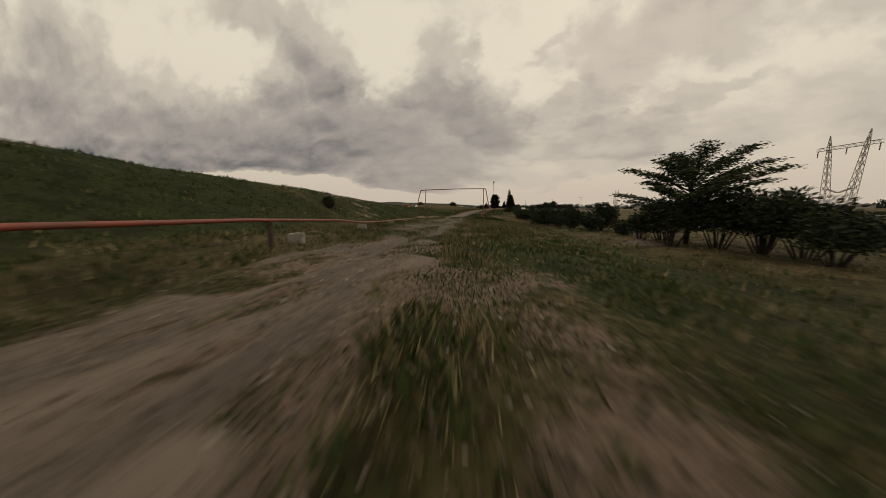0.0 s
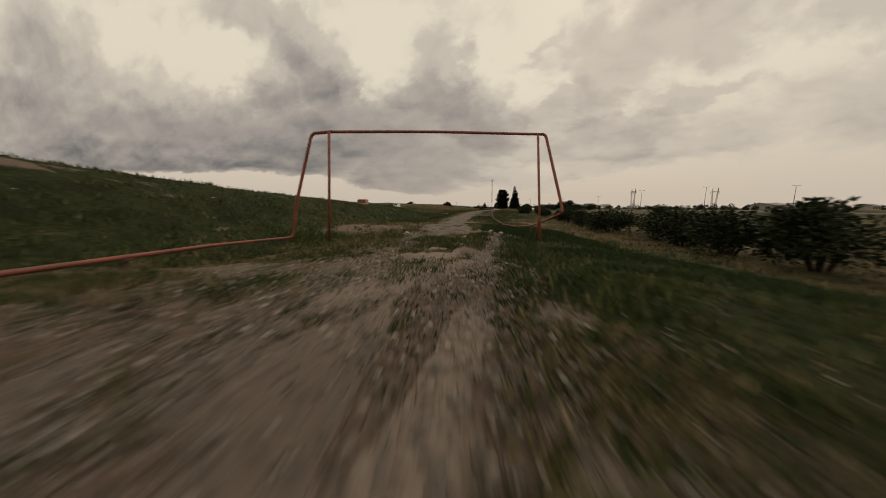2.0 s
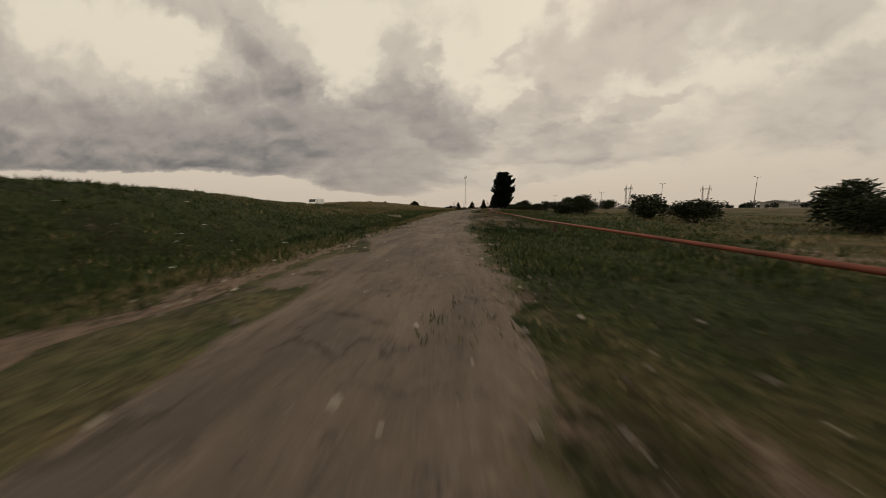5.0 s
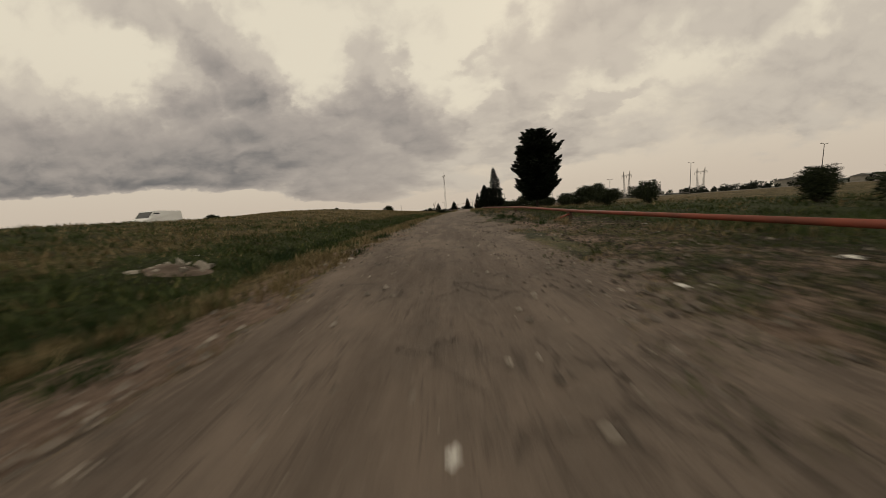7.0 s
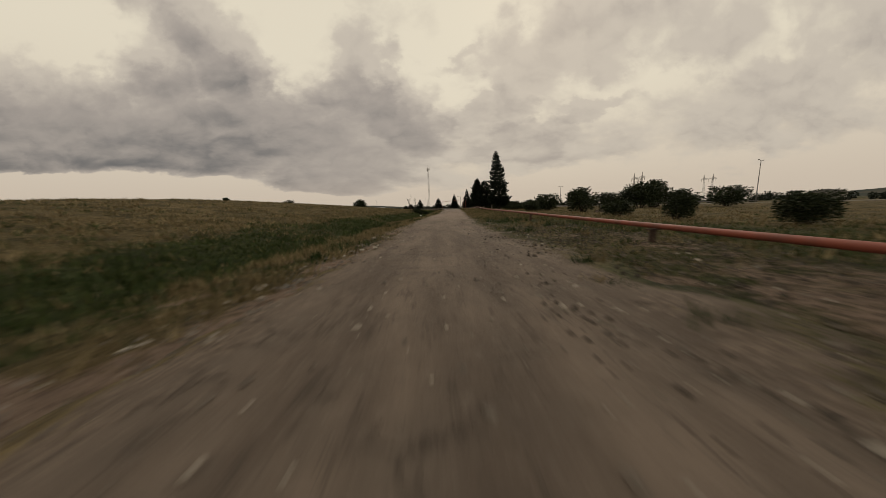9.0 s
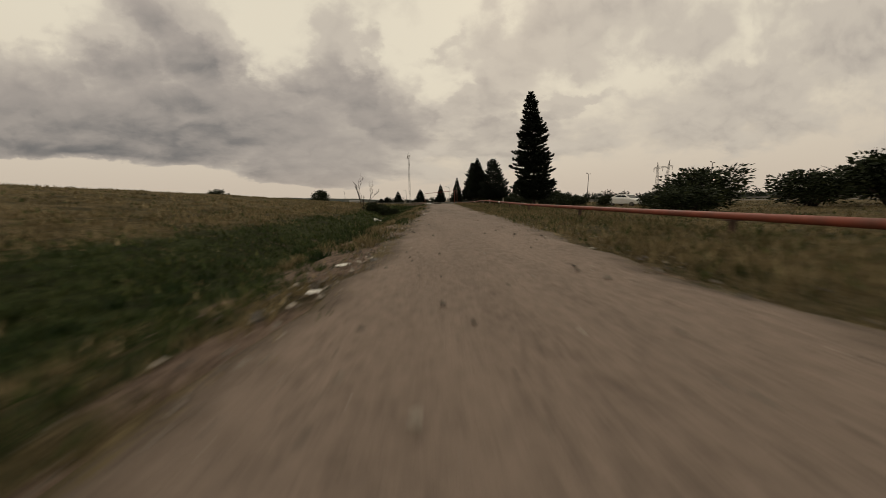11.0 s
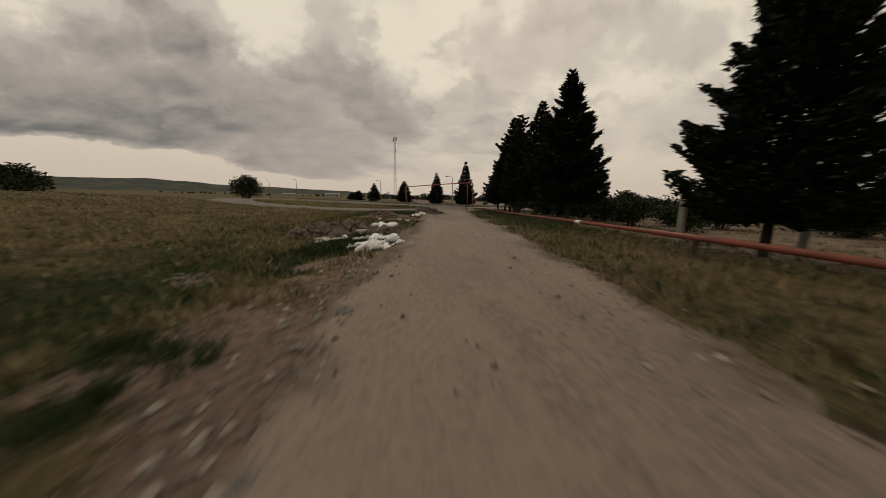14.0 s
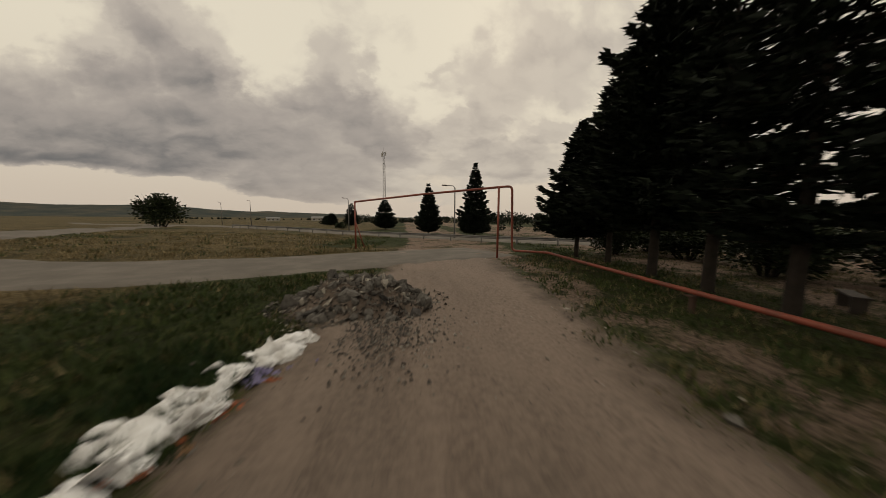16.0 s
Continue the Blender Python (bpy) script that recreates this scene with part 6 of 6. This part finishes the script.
def wood(name, line, count, tall, spread, seed, label, leaf=0.9):
    """Far trees along a line: many uneven clumps of coarse leaves."""
    r = rng(seed)
    pts = np.array(line, float)
    leg = np.r_[0, np.cumsum(np.hypot(*np.diff(pts, axis=0).T))]
    at = r.random(count) * leg[-1]
    gap = vnoise(at, at * 0, 30, seed) > -0.75
    x = np.interp(at, leg, pts[:, 0]) + r.normal(size=count) * spread
    y = np.interp(at, leg, pts[:, 1]) + r.normal(size=count) * spread
    h = tall * (0.45 + 0.75 * r.random(count)) * (1 + 0.35 * vnoise(at, at * 0, 18, seed + 1))
    x, y, h = x[gap], y[gap], h[gap]
    z = ground_z(x, y)
    n = 90
    k = np.repeat(np.arange(len(x)), n)
    d = r.normal(size=(len(k), 3))
    d /= np.linalg.norm(d, axis=1, keepdims=True)
    q = r.random((len(k), 1)) ** 0.33
    c = d * q * np.stack([h[k] * 0.42, h[k] * 0.42, h[k] * 0.48], 1) + np.stack([x[k], y[k], z[k] + h[k] * 0.46], 1)
    v, f = sprays(c, d + r.normal(size=d.shape) * 0.5, leaf, leaf * 0.4, r)
    return tagged(new(name, soup(name, v, f, FAR_LEAVES)), label, "trees", kind="stuff")


wood("far_trees", [(45, 470), (130, 440), (210, 360), (270, 290), (330, 200), (360, 110), (370, 20), (360, -70)], 330, 5.5, 9, 101, "dark belt of far trees along the field's end")
wood("far_trees", [(-30, 480), (20, 440), (60, 400), (85, 370), (110, 345)], 150, 4.5, 6, 102, "dark belt of trees beyond the highway", 0.6)
wood("far_trees", [(-420, 840), (-260, 820), (-120, 760), (-20, 700)], 60, 3.0, 14, 103, "thin line of trees across the far plain", 0.9)
wood("far_trees", [(24, 330), (50, 300), (75, 275), (110, 240), (140, 200)], 90, 2.6, 4, 104, "low scrub along the highway", 0.4)

_a, _h = np.meshgrid(np.radians(np.linspace(-88, 88, 260)), np.linspace(0, 1, 14))
_deg = np.degrees(_a)
_top = np.interp(_deg, (-88, -70, -58, -50, -44, -36, -28, -20, -10, -4, 2, 40, 48, 56, 62, 70, 88), (95, 92, 88, 86, 72, 86, 62, 48, 34, 18, 6, 6, 6, 30, 70, 90, 40))
_top = _top * (1 + 0.10 * fbm(_deg, _deg * 0, 9, 7)) + 4 * fbm(_deg, _deg * 0, 2.5, 9)
_rad = 2100 + 900 * _h + 120 * fbm(_deg, _h * 3, 6, 11)
_z = -6 + _top * smooth(_h * 1.15) ** 0.9 * (1 + 0.12 * fbm(_deg * 1.0, _h * 9, 3.0, 12) * np.sin(_h * 3.1))
hills = tagged(new("backdrop_hills", sheet("backdrop_hills", np.sin(_a) * _rad, 150 + np.cos(_a) * _rad, _z, HILL)), "far flat-topped bare hills in haze", "hills", kind="structure")


# ---- grass, weeds and gravel ----
def triangles(name, v, mat):
    """One mesh of loose triangles from an array (n, 3, 3)."""
    n = len(v)
    me = bpy.data.meshes.new(name)
    me.vertices.add(3 * n)
    me.vertices.foreach_set("co", v.astype(np.float32).ravel())
    me.loops.add(3 * n)
    me.loops.foreach_set("vertex_index", np.arange(3 * n, dtype=np.int32))
    me.polygons.add(n)
    me.polygons.foreach_set("loop_start", np.arange(0, 3 * n, 3, dtype=np.int32))
    me.polygons.foreach_set("loop_total", np.full(n, 3, dtype=np.int32))
    me.update(calc_edges=True)
    me.materials.append(mat)
    return me


def blades(r, x, y, z, tall, spread, per, wide):
    """Blades of grass in tufts."""
    k = np.repeat(np.arange(len(x)), per)
    n = len(k)
    a = r.random(n) * 6.283
    foot = np.stack([x[k] + r.normal(size=n) * spread[k], y[k] + r.normal(size=n) * spread[k], z[k] - 0.02], 1)
    h = tall[k] * (0.5 + 0.7 * r.random(n))
    lean = 0.25 + 0.5 * r.random(n)
    tip = foot + np.stack([np.cos(a) * h * lean, np.sin(a) * h * lean, h], 1)
    w = wide * (0.6 + 0.8 * r.random(n)) * (0.6 + h * 1.5)
    b = r.random(n) * 6.283
    side = np.stack([np.cos(b) * w, np.sin(b) * w, np.zeros(n)], 1)
    return np.stack([foot - side, foot + side, tip], 1)


_r = rng(201)
_n = 240000
_y = -9 + 300 * _r.random(_n)
_off = np.abs(_r.normal(size=_n)) * 6.5 * np.where(_r.random(_n) < 0.25, 2.4, 1.0) - 1.3
_left = _r.random(_n) < 0.55
_x = np.where(_left, road_l(_y) - _off, road_r(_y) + _off)
_fill = _r.random(_n) < 0.26
_x = np.where(_fill & (_y < 52), np.interp(_y, (0, 25, 50), (6.9, 3.2, 0.0)) + _r.normal(size=_n) * 3.0, _x)
_dry, _bare = masks(_x, _y)
_clump = fbm(_x, _y, 1.6, 77)
_inroad = (_x > road_l(_y) + 0.35) & (_x < road_r(_y) - 0.35)
_keep = (_r.random(_n) > _bare * 1.25 - 0.35 * _clump) & ((_y > 44) | (_clump > 0.12) | (_r.random(_n) < 0.4)) & (~_inroad | ((_clump > 0.26) & (_y < 110)) | (overgrown(_x, _y) > 0.4) | ((_clump > 0.50) & (_y < 104))) & (lanes(_x, _y) < 0.4) & ~on_paving(_x, _y)
_x, _y, _dry, _clump = _x[_keep], _y[_keep], _dry[_keep], _clump[_keep]
_z = ground_z(_x, _y)
_tall = (0.07 + 0.11 * _r.random(len(_x)) + 0.16 * np.clip(_clump, 0, 1)) * (1 + 0.5 * _dry) * np.where((_x > road_l(_y) - 0.2) & (_x < road_r(_y) + 0.2 + 5 * ((_y > 100) & (_y < 172)) + 4 * ((_y > 66) & (_y < 90))), 0.5, 1.0)
_lush = (_x > road_r(_y) + 0.9) & (_x < road_r(_y) + 7) & (_y > 54) & (_y < 67)
_straw = (_r.random(len(_x)) < np.clip(_dry * 1.5 - 0.25, 0.06, 0.92)) & ~(_lush & (_r.random(len(_x)) < 0.85))
for _name, _sel, _mat, _lab, _w in (("green_grass", ~_straw, GRASS, "short green meadow grass", 0.026), ("dry_grass", _straw, STRAW, "straw-dry meadow grass", 0.017)):
    tagged(new(_name, triangles(_name, blades(_r, _x[_sel], _y[_sel], _z[_sel], _tall[_sel], np.full(_sel.sum(), 0.09), 5, _w), _mat)), _lab, "grass", kind="stuff")

# lush dark grass in the dip past the gate
_n = 38000
_ly = 42 + 23 * _r.random(_n)
_lx = road_r(_ly) + 0.7 + 2.0 * smooth((51 - _ly) / 4) + 7.5 * _r.random(_n) ** 0.9
_keep = (fbm(_lx, _ly, 2.2, 35) + 0.35 > 0.5 * _r.random(_n)) & (_r.random(_n) < smooth((65 - _ly) / 9)) & (_lx - road_r(_ly) > 0.7 + 0.8 * _r.random(_n))
_lx, _ly = _lx[_keep], _ly[_keep]
tagged(new("green_grass", triangles("green_grass", blades(_r, _lx, _ly, ground_z(_lx, _ly), 0.10 + 0.12 * _r.random(len(_lx)), np.full(len(_lx), 0.10), 6, 0.026), LUSH)), "lush dark green grass in the dip", "grass", kind="stuff")

# coarser tufts out on the slope and the fields
_n = 90000
_y = -15 + 330 * _r.random(_n)
_d = np.where(_r.random(_n) < 0.68, -6 - 42 * _r.random(_n) ** 1.3, 8 + 40 * _r.random(_n) ** 1.3)
_x = (road_l(_y) + road_r(_y)) / 2 + _d
_dry, _bare = masks(_x, _y)
_keep = (_r.random(_n) > _bare * 1.2) & (fbm(_x, _y, 2.4, 57) > -0.12) & ~on_paving(_x, _y)
_x, _y, _dry = _x[_keep], _y[_keep], _dry[_keep]
_z = ground_z(_x, _y)
_tall = 0.12 + 0.16 * _r.random(len(_x))
_straw = _r.random(len(_x)) < np.clip(_dry * 1.3 - 0.2, 0.05, 0.85)
for _name, _sel, _mat, _lab in (("green_grass", ~_straw, GRASS, "coarse green tufts on the slope"), ("dry_grass", _straw, STRAW, "coarse dry tufts on the fields")):
    tagged(new(_name, triangles(_name, blades(_r, _x[_sel], _y[_sel], _z[_sel], _tall[_sel], np.full(_sel.sum(), 0.16), 5, 0.040), _mat)), _lab, "grass", kind="stuff")

# dark weed cushions along the wheel tracks and verges
_n = 4200
_y = -8 + 290 * _r.random(_n) ** 1.15
_side = _r.random(_n)
_x = np.where(_side < 0.5, road_l(_y) + 0.5 - 2.2 * _r.random(_n) ** 1.5, road_r(_y) - 0.4 + 2.4 * _r.random(_n) ** 1.5)
_x = np.where((_side > 0.86) & (_y < 100), road_l(_y) + (road_r(_y) - road_l(_y)) * _r.random(_n), _x)
_x = np.where((_side < 0.25) & (_y < 50), np.interp(_y, (0, 25, 50), (6.9, 3.2, 0.0)) + _r.normal(size=_n) * 2.2, _x)
_x[:1500] = np.interp(_y[:1500] * 0.17, (-5, 0, 25, 50), (7.6, 6.9, 3.2, 0.3)) + _r.normal(size=1500) * 2.6
_y[:1500] = _y[:1500] * 0.17
_keep = ((fbm(_x, _y, 3.4, 91) > 0.04) | ((np.arange(_n) < 1500) & (fbm(_x, _y, 1.5, 92) > 0.06))) & ((_y < 52) | (_x < road_l(_y) - 0.1) | ((_x > road_r(_y) + 0.1) & ((_y < 100) | (_y > 170))))
_x, _y = _x[_keep], _y[_keep]
_s = (0.10 + 0.16 * _r.random(len(_x))) * np.where(_y < 48, 1.35, 1.0)
tagged(new("weeds", triangles("weeds", blades(_r, _x, _y, ground_z(_x, _y), 0.03 + 0.20 * _s, _s * 1.0, 34, 0.026), GRASS)), "dark green weed cushions along the track", "weeds", kind="stuff")


# taller clumps on the verges, dark green in the ditch and straw-dry on its rim
_n = 2600
_y = 98 + 165 * _r.random(_n)
_x = np.where(_r.random(_n) < 0.72, road_l(_y) - 0.3 - 4.5 * _r.random(_n), road_r(_y) + 0.3 + 4.0 * _r.random(_n))
_keep = fbm(_x, _y, 2.2, 97) > 0.02
_x, _y = _x[_keep], _y[_keep]
_straw = masks(_x, _y)[0] + 0.35 * _r.random(len(_x)) > 0.62
for _name, _sel, _mat, _lab in (("green_grass", ~_straw, LUSH, "tall dark green clumps along the verge"), ("dry_grass", _straw, STRAW, "tall straw-dry clumps along the verge")):
    tagged(new(_name, triangles(_name, blades(_r, _x[_sel], _y[_sel], ground_z(_x[_sel], _y[_sel]), 0.16 + 0.18 * _r.random(_sel.sum()), 0.08 + 0.10 * _r.random(_sel.sum()), 46, 0.016), _mat)), _lab, "grass", kind="stuff")
_x, _y = np.r_[-1.0 + 0.6 * _r.normal(size=420), 2.3 + 0.4 * _r.normal(size=60)], np.r_[250.7 + 0.8 * _r.normal(size=420), 272.4 + 1.0 * _r.normal(size=60)]
_sel = _x < road_l(_y) + 0.4
_x, _y = _x[_sel], _y[_sel]
tagged(new("weeds", triangles("weeds", blades(_r, _x, _y, ground_z(_x, _y), 0.14 + 0.20 * _r.random(len(_x)), np.full(len(_x), 0.10), 30, 0.022), LUSH)), "dark green weeds growing round the dumped sacks", "weeds", kind="stuff")

# green tufts that grow on the road past the gate and along its edge
_y = np.r_[57.0 + 0.35 * _r.normal(size=70), 57.7 + 0.3 * _r.normal(size=60), 55.6 + 0.2 * _r.normal(size=25), 61 + 15 * _r.random(420)]
_x = np.r_[-1.25 + 0.28 * _r.normal(size=70), -0.45 + 0.2 * _r.normal(size=60), -1.9 + 0.15 * _r.normal(size=25), road_r(_y[155:]) + 0.12 + 0.16 * _r.normal(size=420)]
_keep = (np.arange(len(_x)) < 155) | (fbm(_x, _y, 2.0, 98) > -0.05)
_x, _y = _x[_keep], _y[_keep]
tagged(new("weeds", triangles("weeds", blades(_r, _x, _y, ground_z(_x, _y) + 0.04, 0.03 + 0.05 * _r.random(len(_x)), np.full(len(_x), 0.09), 16, 0.014), GRASS)), "green weed tufts growing on the dirt road", "weeds", kind="stuff")

# short turf in patches over the old track bed before the gate
_n = 44000
_y = 10 + 40 * _r.random(_n)
_x = np.interp(_y, (10, 24, 36, 50), (4.5, 2.5, 0.5, -1.0)) + 15 * (_r.random(_n) - 0.5)
_patch = fbm(_x * 1.3, _y * 0.8, 1.5, 95) + 0.12 * smooth((_y - 38) / 8)
_keep = (_patch > 0.02 + 0.10 * _r.random(_n)) & (lanes(_x, _y) < 0.3)
_x, _y, _patch = _x[_keep], _y[_keep], _patch[_keep]
_tall = 0.05 + 0.07 * _r.random(len(_x)) + 0.10 * np.clip(_patch, 0, 0.6)
_straw = _r.random(len(_x)) < 0.34 - 0.5 * _patch + 0.5 * (vnoise(_x, _y, 1.3, 96) > 0.25)
for _name, _sel, _mat, _lab in (("green_grass", ~_straw, GRASS, "green turf patches on the old track bed"), ("dry_grass", _straw, STRAW, "dry turf patches on the old track bed")):
    tagged(new(_name, triangles(_name, blades(_r, _x[_sel], _y[_sel], ground_z(_x[_sel], _y[_sel]) + 0.02, _tall[_sel], np.full(_sel.sum(), 0.10), 6, 0.022), _mat)), _lab, "grass", kind="stuff")


def pebbles(r, x, y, size):
    """Rough four-sided stones, half sunk."""
    n = len(x)
    z = ground_z(x, y) + 0.02
    a = r.random(n) * 6.283
    ring = np.stack([np.stack([x + size * (0.6 + 0.6 * r.random(n)) * np.cos(a + q), y + size * (0.6 + 0.6 * r.random(n)) * np.sin(a + q), z - size * 0.15], 1) for q in (0, 1.26, 2.51, 3.77, 5.03)], 1)
    top = np.stack([x + r.normal(size=n) * size * 0.2, y + r.normal(size=n) * size * 0.2, z + size * (0.45 + 0.4 * r.random(n))], 1)
    v = np.concatenate([ring, top[:, None]], 1).reshape(-1, 3)
    k = np.arange(n)[:, None] * 6
    return v, np.concatenate([k + [i, (i + 1) % 5, 5] for i in range(5)], 1).reshape(-1, 3)


GRIT = island("gravel_stones", (0.085, 0.072, 0.062), (0.26, 0.225, 0.19), (0.38, 0.34, 0.29), 0.9)
_n = 15000
_y = -9 + 62 * _r.random(_n)
_x = np.interp(_y, (-10, 0, 25, 50), (8.2, 6.9, 3.2, -0.5)) + _r.normal(size=_n) * 1.7
_x = np.where(_r.random(_n) < 0.4, road_l(_y) + (road_r(_y) - road_l(_y)) * _r.random(_n), _x)
_v, _f = pebbles(_r, _x, _y, (0.009 + 0.028 * _r.random(_n) ** 5) * np.where(_y > 30, 0.8, 1.0))
_v[:, 2] += 0.03 * (_v[:, 0] < road_r(_v[:, 1]))
tagged(new("gravel", soup("gravel", _v, _f, GRIT)), "loose grey stones on the old track bed", "gravel", kind="stuff")
_n = 9000
_y = 10 + 40 * _r.random(_n)
_x = np.interp(_y, (8, 22, 31, 38, 50), (2.4, 0.2, -0.2, -0.8, -2.0)) + np.where(_r.random(_n) < 0.5, 0, np.interp(_y, (8, 27, 40, 48), (2.0, 1.9, 2.2, 3.6))) + 0.28 * _r.normal(size=_n)
_v, _f = pebbles(_r, _x, _y, 0.012 + 0.035 * _r.random(_n) ** 3)
_v[:, 2] += 0.03
tagged(new("gravel", soup("gravel", _v, _f, GRIT)), "pale loose gravel in the worn wheel lanes", "gravel", kind="stuff")
_n = 25000
_y = -6 + 48 * _r.random(_n)
_x = road_l(_y) - 2.0 + (road_r(_y) - road_l(_y) + 4.5) * _r.random(_n)
_x, _y = (q[fbm(_x, _y, 1.4, 83) > -0.25] for q in (_x, _y))
_v, _f = pebbles(_r, _x, _y, 0.008 + 0.030 * _r.random(len(_x)) ** 3)
_v[:, 2] += 0.015 + 0.03 * ((_v[:, 0] > road_l(_v[:, 1])) & (_v[:, 0] < road_r(_v[:, 1])))
tagged(new("gravel", soup("gravel", _v, _f, CRUMBS)), "stony brown gravel between thin grass on the track", "gravel", kind="stuff")
_n = 17000
_y = 12 + 30 * _r.random(_n) ** 0.8
_x = np.interp(_y, (10, 25, 50), (3.8, 0.8, -2.0)) + 7.0 * (_r.random(_n) - 0.5)
_v, _f = pebbles(_r, _x, _y, 0.010 + 0.035 * _r.random(_n) ** 4)
_v[:, 2] += 0.02 + 0.045 * ((_v[:, 0] > road_l(_v[:, 1]) - 1) & (_v[:, 0] < road_r(_v[:, 1]) + 0.6))
tagged(new("gravel", soup("gravel", _v, _f, GRIT)), "pale loose gravel before the pipe gate", "gravel", kind="stuff")
_n = 3000
_y = 190 + 62 * _r.random(_n)
_x = road_l(_y) - 0.35 + 0.40 * _r.normal(size=_n)
_v, _f = pebbles(_r, _x, _y, 0.015 + 0.05 * _r.random(_n) ** 4)
_v[:, 2] += 0.02
tagged(new("gravel", soup("gravel", _v, _f, GRIT)), "broken stones along the road's grassy edge", "gravel", kind="stuff")
_n = 23000
_y = 48 + 238 * _r.random(_n)
_y[15000:] = 100 + 75 * _r.random(8000)
_q = _r.random(_n)
_x = np.where(_q < 0.4, road_l(_y) + _r.normal(size=_n) * 0.5, np.where(_q < 0.7, road_r(_y) + _r.normal(size=_n) * 0.7, road_l(_y) + (road_r(_y) - road_l(_y)) * _r.random(_n)))
_x = np.where((_q > 0.9) & (_y > 110) & (_y < 165), road_r(_y) + 5 * _r.random(_n), _x)
_v, _f = pebbles(_r, _x, _y, 0.012 + 0.05 * _r.random(_n) ** 4)
_v[:, 2] += 0.03
tagged(new("gravel", soup("gravel", _v, _f, GRIT)), "loose grey grit along the dirt road", "gravel", kind="stuff")
_n = 2600
_x, _y = 4.9 + 0.9 * _r.normal(size=_n), 274.6 + 0.9 * _r.normal(size=_n)
_v, _f = pebbles(_r, _x, _y, 0.010 + 0.04 * _r.random(_n) ** 3)
_v[:, 2] += 0.045
tagged(new("gravel", soup("gravel", _v, _f, CHIPS)), "grey gravel spilt on the road below a stone heap", "gravel", kind="stuff")
_n = 18000
_y = 104 + 62 * _r.random(_n)
_x = road_r(_y) - 0.8 + 6.5 * _r.random(_n)
_v, _f = pebbles(_r, _x, _y, 0.012 + 0.05 * _r.random(_n) ** 3)
_v[:, 2] += 0.02
tagged(new("gravel", soup("gravel", _v, _f, DARK_GRIT)), "dark coarse gravel on broken ground beside the road", "gravel", kind="stuff")
